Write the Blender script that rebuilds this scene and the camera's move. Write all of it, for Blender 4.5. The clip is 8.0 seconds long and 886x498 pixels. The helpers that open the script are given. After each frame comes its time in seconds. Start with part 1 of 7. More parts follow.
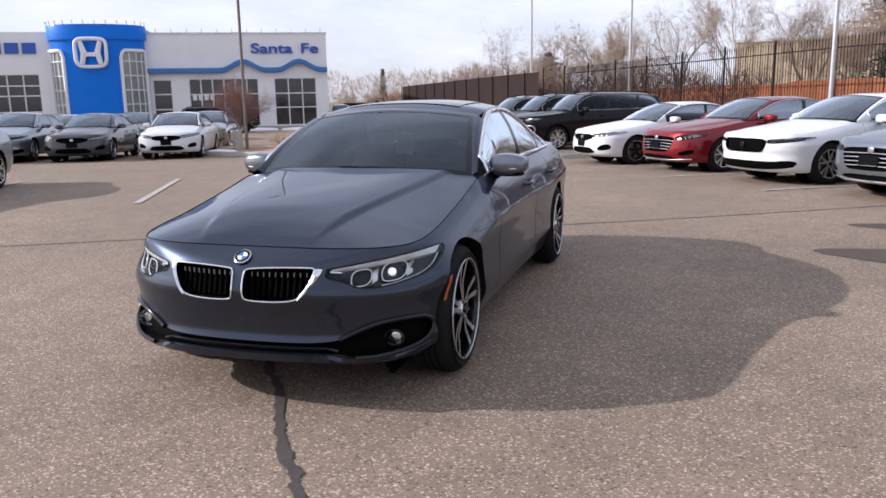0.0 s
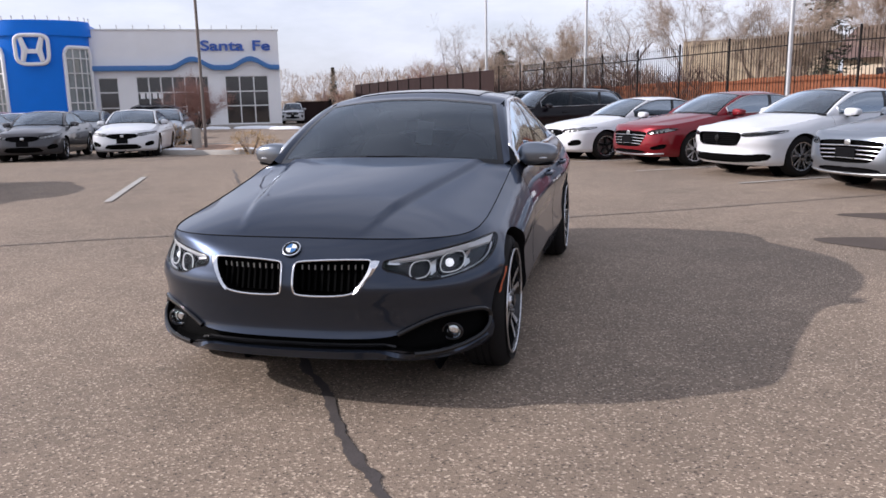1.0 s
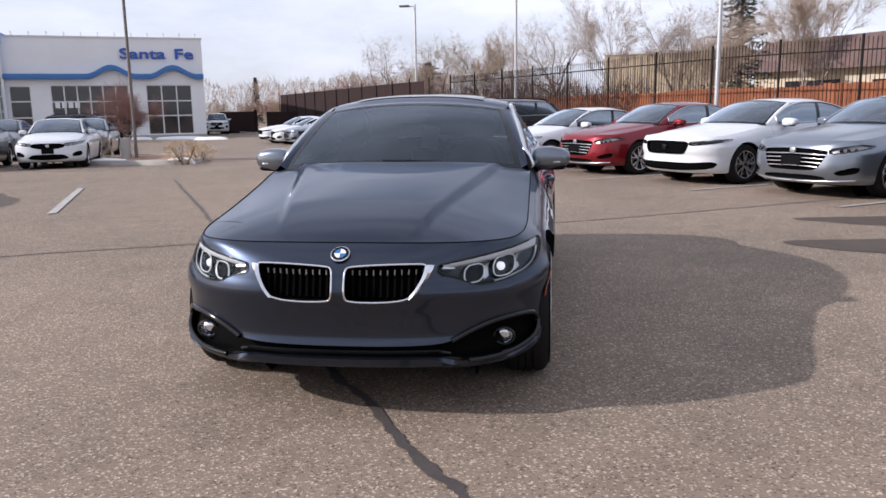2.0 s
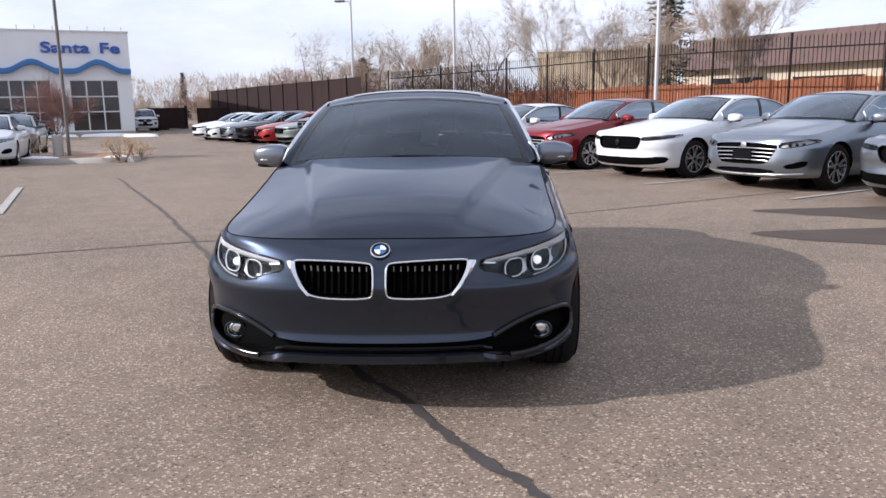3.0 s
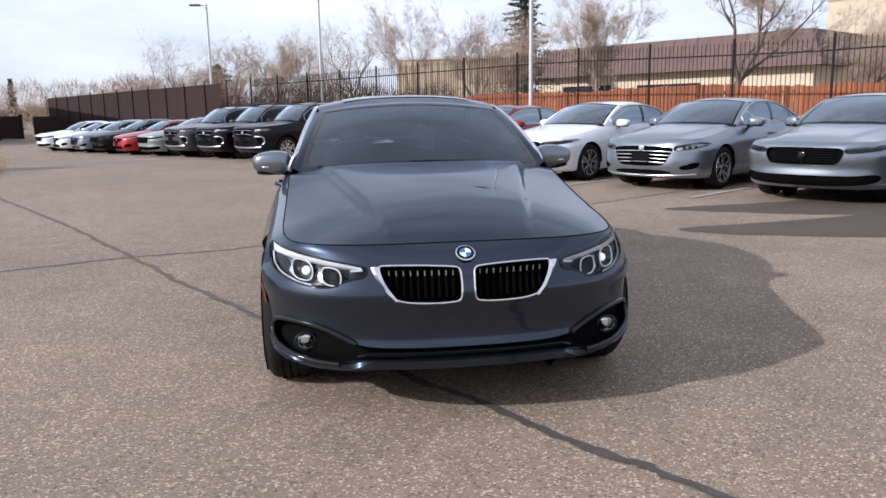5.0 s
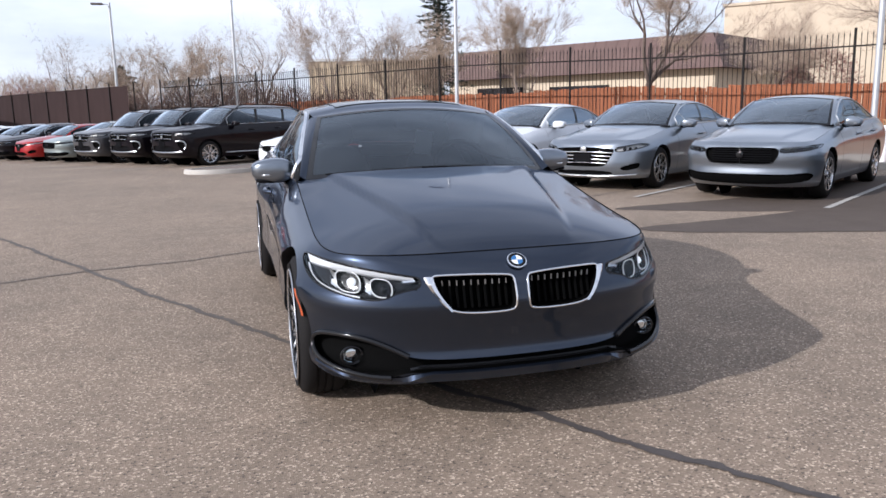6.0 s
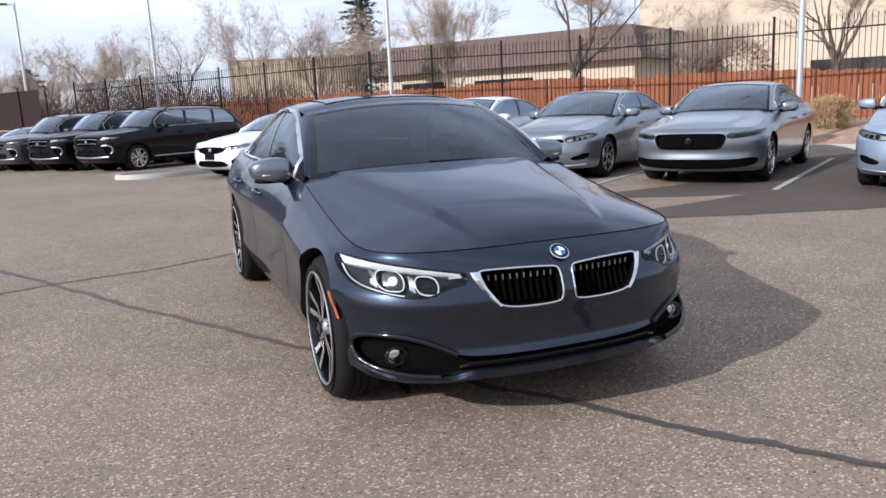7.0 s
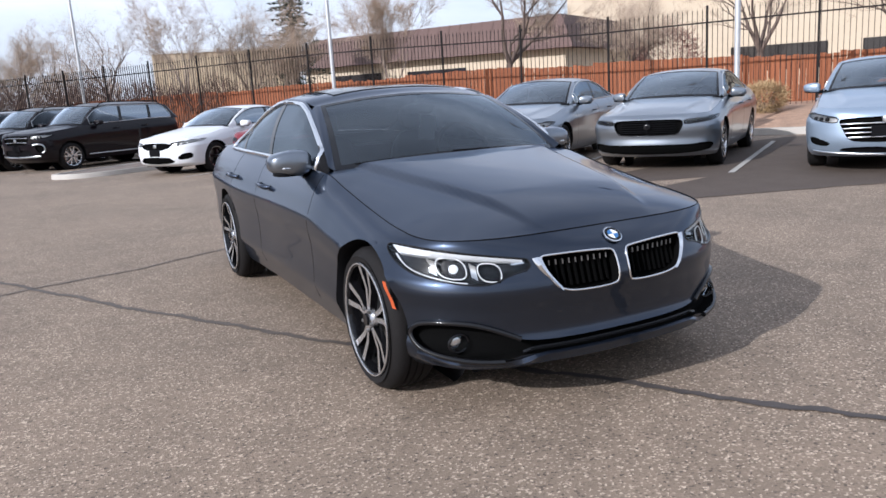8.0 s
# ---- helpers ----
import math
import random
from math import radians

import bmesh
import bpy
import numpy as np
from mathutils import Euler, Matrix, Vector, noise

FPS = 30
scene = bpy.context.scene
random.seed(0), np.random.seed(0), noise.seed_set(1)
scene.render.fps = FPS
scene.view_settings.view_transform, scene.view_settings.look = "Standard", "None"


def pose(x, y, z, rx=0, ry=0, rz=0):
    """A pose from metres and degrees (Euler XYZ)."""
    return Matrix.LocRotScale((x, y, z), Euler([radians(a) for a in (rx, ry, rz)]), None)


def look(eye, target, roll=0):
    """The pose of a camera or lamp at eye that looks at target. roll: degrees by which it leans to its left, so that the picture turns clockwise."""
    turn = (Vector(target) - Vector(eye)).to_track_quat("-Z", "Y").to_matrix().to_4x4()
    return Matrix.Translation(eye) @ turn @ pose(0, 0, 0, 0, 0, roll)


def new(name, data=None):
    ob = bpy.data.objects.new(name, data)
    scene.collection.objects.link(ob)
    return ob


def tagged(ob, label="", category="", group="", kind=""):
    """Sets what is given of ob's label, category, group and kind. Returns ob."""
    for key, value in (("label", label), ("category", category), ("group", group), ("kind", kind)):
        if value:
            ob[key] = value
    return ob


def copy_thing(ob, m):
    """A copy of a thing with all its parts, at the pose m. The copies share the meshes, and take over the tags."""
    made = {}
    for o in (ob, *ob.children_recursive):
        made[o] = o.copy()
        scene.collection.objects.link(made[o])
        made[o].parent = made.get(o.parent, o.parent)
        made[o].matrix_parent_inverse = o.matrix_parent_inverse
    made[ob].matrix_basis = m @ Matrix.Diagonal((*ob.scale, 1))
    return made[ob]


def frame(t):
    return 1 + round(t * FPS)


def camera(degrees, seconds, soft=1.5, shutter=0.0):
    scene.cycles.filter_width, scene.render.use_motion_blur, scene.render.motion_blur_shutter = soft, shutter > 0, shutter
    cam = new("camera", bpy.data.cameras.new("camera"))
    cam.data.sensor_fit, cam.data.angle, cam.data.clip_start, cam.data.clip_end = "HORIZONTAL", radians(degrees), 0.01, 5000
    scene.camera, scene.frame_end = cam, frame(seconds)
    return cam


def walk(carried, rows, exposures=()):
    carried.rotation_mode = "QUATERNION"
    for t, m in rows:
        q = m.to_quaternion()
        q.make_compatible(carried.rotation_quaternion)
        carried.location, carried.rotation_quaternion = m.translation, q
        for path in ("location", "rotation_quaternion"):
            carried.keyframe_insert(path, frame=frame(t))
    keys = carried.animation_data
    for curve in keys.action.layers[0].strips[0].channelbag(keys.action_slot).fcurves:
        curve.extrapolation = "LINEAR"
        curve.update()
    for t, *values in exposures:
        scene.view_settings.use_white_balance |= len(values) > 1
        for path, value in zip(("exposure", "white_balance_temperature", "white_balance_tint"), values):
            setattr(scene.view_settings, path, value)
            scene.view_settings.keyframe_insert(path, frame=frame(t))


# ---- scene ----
cam = camera(60.0, 8.0, soft=1.6)
PATH = [
    (0, (1.857, -2.949, 1.368), (1.299, -1.066, 0.989), -1.0),
    (0.5, (1.616, -2.937, 1.332), (1.112, -1.036, 0.97), -0.9),
    (1, (1.354, -2.934, 1.307), (0.921, -1.019, 0.923), -1.1),
    (1.5, (1.088, -2.973, 1.292), (0.76, -1.035, 0.923), -0.3),
    (1.7, (0.958, -2.955, 1.272), (0.668, -1.01, 0.91), -0.5),
    (2.8, (0.473, -3.015, 1.27), (0.372, -1.05, 0.908), -0.9),
    (3, (0.358, -2.984, 1.268), (0.294, -1.02, 0.898), -0.8),
    (3.5, (0.088, -2.994, 1.266), (0.107, -1.027, 0.904), -1.3),
    (4, (-0.163, -2.988, 1.269), (-0.026, -1.025, 0.908), -0.6),
    (4.2, (-0.244, -2.99, 1.276), (-0.079, -1.028, 0.919), -0.7),
    (5.3, (-0.736, -2.925, 1.266), (-0.347, -0.997, 0.903), -0.6),
    (5.5, (-0.854, -2.853, 1.285), (-0.408, -0.939, 0.916), -0.3),
    (6, (-1.122, -2.79, 1.297), (-0.589, -0.896, 0.94), -1.2),
    (6.5, (-1.33, -2.692, 1.292), (-0.709, -0.82, 0.959), -1.9),
    (7, (-1.548, -2.586, 1.299), (-0.835, -0.755, 0.925), -2.7),
    (7.5, (-1.785, -2.493, 1.306), (-1.009, -0.689, 0.927), -2.3),
    (8, (-2.026, -2.399, 1.316), (-1.155, -0.645, 0.911), -3.6),
]
walk(cam, [(t, look(eye, target, roll)) for t, eye, target, roll in PATH], exposures=[(0, 0.47, 5950, 17), (1.5, 0.34, 5950, 17), (3.0, 0.50, 5850, 15), (4.0, 0.50, 5800, 14), (6.0, 0.50, 5750, 13), (8, 0.48, 5650, 12)])

# ---- light ----
TO_SUN = Vector((-1.9, -0.5, 1.0)).normalized()
SUN_EL = math.asin(TO_SUN.z)
SUN_AZ = math.atan2(TO_SUN.x, TO_SUN.y)
world = bpy.data.worlds.new("sky")
scene.world = world
world.use_nodes = True
wn, wl = world.node_tree.nodes, world.node_tree.links
wn.clear()
sky = wn.new("ShaderNodeTexSky")
sky.sky_type, sky.sun_disc = "NISHITA", False
sky.sun_elevation, sky.sun_rotation = SUN_EL, SUN_AZ % (2 * math.pi)
sky.dust_density, sky.air_density = 2.0, 1.0
wco = wn.new("ShaderNodeTexCoord")
wmap = wn.new("ShaderNodeMapping")
wmap.inputs["Scale"].default_value = (1.0, 1.0, 3.2)
wno = wn.new("ShaderNodeTexNoise")
wno.inputs["Scale"].default_value, wno.inputs["Detail"].default_value, wno.inputs["Roughness"].default_value = 1.6, 7, 0.6
wra = wn.new("ShaderNodeMapRange")
wra.inputs["From Min"].default_value, wra.inputs["From Max"].default_value = 0.36, 0.66
wra.inputs["To Min"].default_value, wra.inputs["To Max"].default_value = 0.4, 0.97
wmix = wn.new("ShaderNodeMix")
wmix.data_type = "RGBA"
wmix.inputs[7].default_value = (9.6, 9.75, 10.15, 1)
wbg = wn.new("ShaderNodeBackground")
wbg.inputs["Strength"].default_value = 0.082
wout = wn.new("ShaderNodeOutputWorld")
wl.new(wco.outputs["Generated"], wmap.inputs["Vector"])
wl.new(wmap.outputs["Vector"], wno.inputs["Vector"])
wl.new(wno.outputs["Fac"], wra.inputs["Value"])
wl.new(wra.outputs["Result"], wmix.inputs[0])
wl.new(sky.outputs["Color"], wmix.inputs[6])
wl.new(wmix.outputs[2], wbg.inputs["Color"])
wl.new(wbg.outputs["Background"], wout.inputs["Surface"])
sun = new("sun", bpy.data.lights.new("sun", "SUN"))
sun.data.energy, sun.data.angle, sun.data.color = 3.8, radians(0.6), (1.0, 0.93, 0.84)
sun.matrix_world = look((0, 0, 30), Vector((0, 0, 30)) - TO_SUN)


# ---- materials ----
def ramp_node(nt, stops):
    r = nt.nodes.new("ShaderNodeValToRGB")
    while len(r.color_ramp.elements) < len(stops):
        r.color_ramp.elements.new(0.5)
    for e, (p, c) in zip(r.color_ramp.elements, stops):
        e.position, e.color = p, (*c, 1)
    return r


def mat(name, color, rough=0.6, metal=0.0, var=0.12, scale=6.0, fine=80.0, bump=0.0, coat=0.0, spec=0.5, rnd=0.0, stretch=(1, 1, 1)):
    """A surface with variation at two scales and fine relief; rnd: how far single pieces differ."""
    m = bpy.data.materials.new(name)
    m.use_nodes = True
    nt = m.node_tree
    b = nt.nodes["Principled BSDF"]
    b.inputs["Roughness"].default_value, b.inputs["Metallic"].default_value = rough, metal
    b.inputs["Coat Weight"].default_value, b.inputs["Coat Roughness"].default_value = coat, 0.03
    b.inputs["Specular IOR Level"].default_value = spec
    co = nt.nodes.new("ShaderNodeTexCoord")
    mp = nt.nodes.new("ShaderNodeMapping")
    mp.inputs["Scale"].default_value = stretch
    nt.links.new(co.outputs["Object"], mp.inputs["Vector"])
    n1, n2 = nt.nodes.new("ShaderNodeTexNoise"), nt.nodes.new("ShaderNodeTexNoise")
    n1.inputs["Scale"].default_value, n1.inputs["Detail"].default_value = scale, 5
    n2.inputs["Scale"].default_value, n2.inputs["Detail"].default_value = fine, 3
    for n in (n1, n2):
        nt.links.new(mp.outputs["Vector"], n.inputs["Vector"])
    add = nt.nodes.new("ShaderNodeMath")
    add.operation = "ADD"
    nt.links.new(n1.outputs["Fac"], add.inputs[0])
    nt.links.new(n2.outputs["Fac"], add.inputs[1])
    last = add.outputs[0]
    if rnd:
        oi = nt.nodes.new("ShaderNodeObjectInfo")
        gi = nt.nodes.new("ShaderNodeNewGeometry")
        s = nt.nodes.new("ShaderNodeMath")
        s.operation = "ADD"
        nt.links.new(oi.outputs["Random"], s.inputs[0])
        nt.links.new(gi.outputs["Random Per Island"], s.inputs[1])
        k = nt.nodes.new("ShaderNodeMath")
        k.operation = "MULTIPLY_ADD"
        k.inputs[1].default_value = rnd
        nt.links.new(s.outputs[0], k.inputs[0])
        nt.links.new(last, k.inputs[2])
        last = k.outputs[0]
    mr = nt.nodes.new("ShaderNodeMapRange")
    mr.inputs["From Min"].default_value, mr.inputs["From Max"].default_value = 0.55, 1.45 + 1.6 * rnd
    nt.links.new(last, mr.inputs["Value"])
    lo, hi = [c * (1 - var) for c in color], [min(1.0, c * (1 + var)) for c in color]
    r = ramp_node(nt, [(0, lo), (1, hi)])
    nt.links.new(mr.outputs["Result"], r.inputs["Fac"])
    nt.links.new(r.outputs["Color"], b.inputs["Base Color"])
    if bump:
        bp = nt.nodes.new("ShaderNodeBump")
        bp.inputs["Strength"].default_value, bp.inputs["Distance"].default_value = 0.6, bump
        nt.links.new(n2.outputs["Fac"], bp.inputs["Height"])
        nt.links.new(bp.outputs["Normal"], b.inputs["Normal"])
    return m


def asphalt_material():
    """Worn asphalt with exposed tan aggregate, wide stains and tyre-darkened bands; the dark patches by the stalls lie
    on it.
    """
    m = bpy.data.materials.new("asphalt")
    m.use_nodes = True
    nt = m.node_tree
    N, L = nt.nodes, nt.links
    b = N["Principled BSDF"]
    b.inputs["Roughness"].default_value = 0.82
    b.inputs["Specular IOR Level"].default_value = 0.3
    co = N.new("ShaderNodeTexCoord")

    def noise_tex(scale, detail, rough=0.5):
        n = N.new("ShaderNodeTexNoise")
        n.inputs["Scale"].default_value, n.inputs["Detail"].default_value, n.inputs["Roughness"].default_value = scale, detail, rough
        L.new(co.outputs["Object"], n.inputs["Vector"])
        return n

    vo = N.new("ShaderNodeTexVoronoi")
    vo.inputs["Scale"].default_value = 120
    L.new(co.outputs["Object"], vo.inputs["Vector"])
    stones = ramp_node(nt, [(0.0, (0.075, 0.058, 0.045)), (0.13, (0.186, 0.143, 0.107)), (0.84, (0.240, 0.185, 0.138)), (1.0, (0.54, 0.44, 0.34))])
    sep = N.new("ShaderNodeSeparateColor")
    L.new(vo.outputs["Color"], sep.inputs["Color"])
    L.new(sep.outputs[0], stones.inputs["Fac"])
    wide, mid = noise_tex(0.35, 6, 0.6), noise_tex(3.0, 5, 0.6)
    w = ramp_node(nt, [(0.3, (0.82, 0.82, 0.82)), (0.7, (1.14, 1.12, 1.1))])
    L.new(wide.outputs["Fac"], w.inputs["Fac"])
    w2 = ramp_node(nt, [(0.3, (0.88, 0.88, 0.88)), (0.7, (1.1, 1.1, 1.1))])
    L.new(mid.outputs["Fac"], w2.inputs["Fac"])

    def times(a, c):
        x = N.new("ShaderNodeMix")
        x.data_type, x.blend_type = "RGBA", "MULTIPLY"
        x.inputs[0].default_value = 1.0
        L.new(a, x.inputs[6])
        L.new(c, x.inputs[7])
        return x.outputs[2]

    col = times(times(stones.outputs["Color"], w.outputs["Color"]), w2.outputs["Color"])
    L.new(col, b.inputs["Base Color"])
    bp = N.new("ShaderNodeBump")
    bp.inputs["Strength"].default_value, bp.inputs["Distance"].default_value = 0.42, 0.005
    L.new(vo.outputs["Distance"], bp.inputs["Height"])
    L.new(bp.outputs["Normal"], b.inputs["Normal"])
    return m


M = {
    "asphalt": asphalt_material(),
    "tar": mat("tar", (0.058, 0.048, 0.044), 0.75, var=0.3, scale=9, bump=0.002),
    "tar_old": mat("tar_old", (0.088, 0.071, 0.059), 0.75, var=0.3, scale=9, bump=0.002),
    # darker brown of the flat patches in front of the stalls
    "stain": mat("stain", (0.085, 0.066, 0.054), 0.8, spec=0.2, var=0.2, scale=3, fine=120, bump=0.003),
    "stripe": mat("stripe", (0.38, 0.36, 0.33), 0.8, var=0.3, scale=5, fine=60),
    "concrete": mat("concrete", (0.40, 0.37, 0.33), 0.9, var=0.2, scale=2.5, bump=0.003),
    "gravel": mat("gravel", (0.33, 0.21, 0.14), 0.95, var=0.45, scale=4, fine=26, bump=0.02),
    "island_fill": mat("island_fill", (0.15, 0.12, 0.10), 0.95, var=0.35, scale=3, fine=40, bump=0.01),
    "snow": mat("snow", (0.85, 0.86, 0.88), 0.6, var=0.06, scale=3, bump=0.01),
    "stucco": mat("stucco", (0.80, 0.80, 0.80), 0.85, var=0.06, scale=0.8, fine=40, bump=0.004),
    "blue_panel": mat("blue_panel", (0.002, 0.165, 0.70), 0.4, var=0.06, scale=1.2, spec=0.25),
    "blue_band": mat("blue_band", (0.05, 0.17, 0.42), 0.45, var=0.1, scale=2),
    "sign_blue": mat("sign_blue", (0.03, 0.10, 0.42), 0.4, var=0.06),
    "white_paint": mat("white_paint", (0.8, 0.8, 0.8), 0.4, var=0.04),
    "frame_grey": mat("frame_grey", (0.66, 0.66, 0.65), 0.5, metal=0.1, var=0.08),
    "shop_glass": mat("shop_glass", (0.025, 0.022, 0.022), 0.06, var=0.3, scale=0.7, spec=0.8),
    # paler than shop_glass: the sky's reflection is put into the base colour
    "tower_glass": mat("tower_glass", (0.20, 0.23, 0.23), 0.08, var=0.35, scale=0.9, spec=0.8),
    "fence_iron": mat("fence_iron", (0.013, 0.011, 0.011), 0.7, spec=0.15, var=0.2),
    "screen": mat("screen", (0.034, 0.022, 0.021), 0.9, spec=0.1, var=0.25, scale=1.5, fine=50, stretch=(1, 1, 0.3)),
    "plank": mat("plank", (0.195, 0.062, 0.022), 0.75, var=0.5, scale=3, fine=40, bump=0.004, rnd=0.5, stretch=(4, 4, 0.3)),
    "galv": mat("galv", (0.50, 0.51, 0.52), 0.45, metal=0.6, var=0.12),
    "pole_dark": mat("pole_dark", (0.16, 0.135, 0.12), 0.5, metal=0.3, var=0.2),
    "bark": mat("bark", (0.115, 0.082, 0.066), 0.9, var=0.35, scale=5, fine=40, bump=0.01),
    "bark_pale": mat("bark_pale", (0.30, 0.235, 0.19), 0.9, var=0.3, scale=5, fine=40, bump=0.008),
    "twig": mat("twig", (0.25, 0.19, 0.145), 0.9, var=0.3),
    "bud": mat("bud", (0.37, 0.285, 0.215), 0.9, var=0.35, rnd=0.4),
    "red_twig": mat("red_twig", (0.25, 0.135, 0.11), 0.9, var=0.35, rnd=0.4),
    "scrub": mat("scrub", (0.105, 0.066, 0.052), 0.9, var=0.4, rnd=0.5),
    "needle": mat("needle", (0.026, 0.036, 0.022), 0.8, var=0.4, rnd=0.5),
    "dry_grass": mat("dry_grass", (0.40, 0.28, 0.145), 0.9, var=0.3, rnd=0.4),
    "tan_metal": mat("tan_metal", (0.48, 0.38, 0.26), 0.6, var=0.1, scale=0.6),
    "brown_roof": mat("brown_roof", (0.105, 0.062, 0.052), 0.7, var=0.18, scale=0.7),
    "cream": mat("cream", (0.52, 0.43, 0.32), 0.85, var=0.07, scale=0.5),
}


# ---- mesh helpers ----
def mesh_object(name, bm, material, smooth=None):
    me = bpy.data.meshes.new(name)
    bm.to_mesh(me)
    bm.free()
    for m in material if isinstance(material, (list, tuple)) else [material]:
        me.materials.append(m)
    if smooth is not None:
        me.shade_smooth()
        if smooth < 180:
            me.set_sharp_from_angle(angle=radians(smooth))
    return new(name, me)


def part(name, bm, material, parent=None, label="", smooth=None):
    ob = mesh_object(name, bm, material, smooth)
    ob.parent = parent
    if label:
        ob["label"] = label
    return ob


def thing(name, at, label, category, group="", kind="", turn=0.0):
    ob = new(name)
    ob.empty_display_size = 0.1
    ob.matrix_basis = Matrix.LocRotScale(Vector(at), Euler((0, 0, turn)), None)
    return tagged(ob, label, category, group, kind)


def box(bm, x0, x1, y0, y1, z0, z1, bevel=0.0):
    vs = [bm.verts.new((x, y, z)) for z in (z0, z1) for y in (y0, y1) for x in (x0, x1)]
    fs = [bm.faces.new([vs[i] for i in q]) for q in ((0, 2, 3, 1), (4, 5, 7, 6), (0, 1, 5, 4), (2, 6, 7, 3), (0, 4, 6, 2), (1, 3, 7, 5))]
    if bevel:
        bmesh.ops.bevel(bm, geom=list({e for f in fs for e in f.edges}), offset=bevel, segments=2, affect="EDGES", profile=0.5)
    return bm


def boxed(*a, **k):
    return box(bmesh.new(), *a, **k)


def tube(bm, points, radius, sides=8, closed=False, cap=True):
    """A tube along points; radius a number or one for each point."""
    pts = [Vector(p) for p in points]
    rs = radius if isinstance(radius, (list, tuple)) else [radius] * len(pts)
    rings, side = [], None
    for i, p in enumerate(pts):
        a = pts[i - 1] if closed or i else p
        c = pts[(i + 1) % len(pts)] if closed or i + 1 < len(pts) else p
        d = (c - a).normalized()
        if side is None:
            side = d.cross((0, 0, 1) if abs(d.z) < 0.9 else (1, 0, 0)).normalized()
        side = (side - d * side.dot(d)).normalized()
        up = d.cross(side)
        rings.append([bm.verts.new(p + (side * math.cos(2 * math.pi * k / sides) + up * math.sin(2 * math.pi * k / sides)) * rs[i]) for k in range(sides)])
    n = len(rings)
    for i in range(n if closed else n - 1):
        a, b = rings[i], rings[(i + 1) % n]
        for k in range(sides):
            bm.faces.new((a[k], a[(k + 1) % sides], b[(k + 1) % sides], b[k]))
    if cap and not closed:
        bm.faces.new(rings[0][::-1])
        bm.faces.new(rings[-1])
    return bm


def sheet(bm, rows, uv=None):
    """A grid of quads over rows of points."""
    vs = [[bm.verts.new(p) for p in row] for row in rows]
    for a, b in zip(vs, vs[1:]):
        for i in range(len(a) - 1):
            bm.faces.new((a[i], a[i + 1], b[i + 1], b[i]))
    return vs


# ---- ground ----
def soft_ramp(v, w):
    return w * math.log1p(math.exp(max(-40.0, min(40.0, v / w))))


def lot_height(x, y):
    """The lot is level round the car, falls slowly away beyond the first stalls, and a little to the showroom's side."""
    z = -0.012 - 0.0165 * (soft_ramp(y - 10, 3) - soft_ramp(y - 35, 5) + soft_ramp(y - 65, 8) - soft_ramp(y - 170, 8))
    return z - 0.008 * (soft_ramp(-x - 6, 1.5) - soft_ramp(-x - 16, 2))


ROW_O, ROW_D, ROW_N = Vector((0.95, 14.4)), Vector((0.559, -0.829)), Vector((0.829, 0.559))
ROW_TURN = math.atan2(-ROW_N.x, ROW_N.y)  # turns +y onto the way back from the stalls


def row_at(p, q):
    return ROW_O + ROW_D * p + ROW_N * q


def row_pq(x, y):
    v = Vector((x, y)) - ROW_O
    return v.dot(ROW_D), v.dot(ROW_N)


def bank_rise(x, y):
    p, q = row_pq(x, y)
    k = max(0.0, min(1.0, (q - 5.9) / 4.4))
    return 0.38 * k * k * (3 - 2 * k)


def ground_height(x, y):
    return lot_height(x, y) + bank_rise(x, y)


def build_ground():
    def axis(near, far):
        out, v, s = [0.0], 0.0, near
        while v < far:
            v += s
            s *= 1.06
            out.append(v)
        return [-a for a in out[:0:-1]] + out
    xs = [v for v in axis(0.5, 900)]
    ys = [v + 8 for v in axis(0.5, 1500)]
    bm = bmesh.new()
    sheet(bm, [[(x, y, ground_height(x, y)) for x in xs] for y in ys])
    g = mesh_object("ground", bm, M["asphalt"], 180)
    tagged(g, "worn tan-grey asphalt car park with exposed aggregate", "ground", kind="structure")
    # the planted bank behind the stalls, 2 cm over the sheet, edged by a kerb
    bm = bmesh.new()
    rows = []
    for j in range(61):
        p = -90 + j * 2.2
        rows.append([(*row_at(p, q), ground_height(*row_at(p, q)) + 0.03 + 0.02 * noise.noise((p, q * 2, 0))) for q in [5.82 + 0.55 * k for k in range(18)]])
    sheet(bm, rows)
    tagged(mesh_object("planting_bank", bm, M["gravel"], 180), "bank of brown gravel rising behind the parking stalls", "ground", kind="structure")
    bm = bmesh.new()
    for j in range(60):
        a, b = row_at(-90 + j * 2.2, 5.7), row_at(-90 + (j + 1) * 2.2 - 0.01, 5.7)
        off = ROW_N * 0.15
        za = ground_height(*a)
        zb = ground_height(*b)
        vs = [bm.verts.new(v) for v in ((*(a), za - 0.05), (*(b), zb - 0.05), (*(b + off), zb - 0.05), (*(a + off), za - 0.05),
                                        (*(a + off * 0.15), za + 0.15), (*(b + off * 0.15), zb + 0.15), (*(b + off), zb + 0.15), (*(a + off), za + 0.15))]
        for q in ((4, 5, 6, 7), (0, 1, 5, 4), (1, 2, 6, 5), (2, 3, 7, 6), (3, 0, 4, 7)):
            bm.faces.new([vs[i] for i in q])
    tagged(mesh_object("kerb", bm, M["concrete"]), "pale concrete kerb along the planting bank", "kerb", kind="structure")


build_ground()

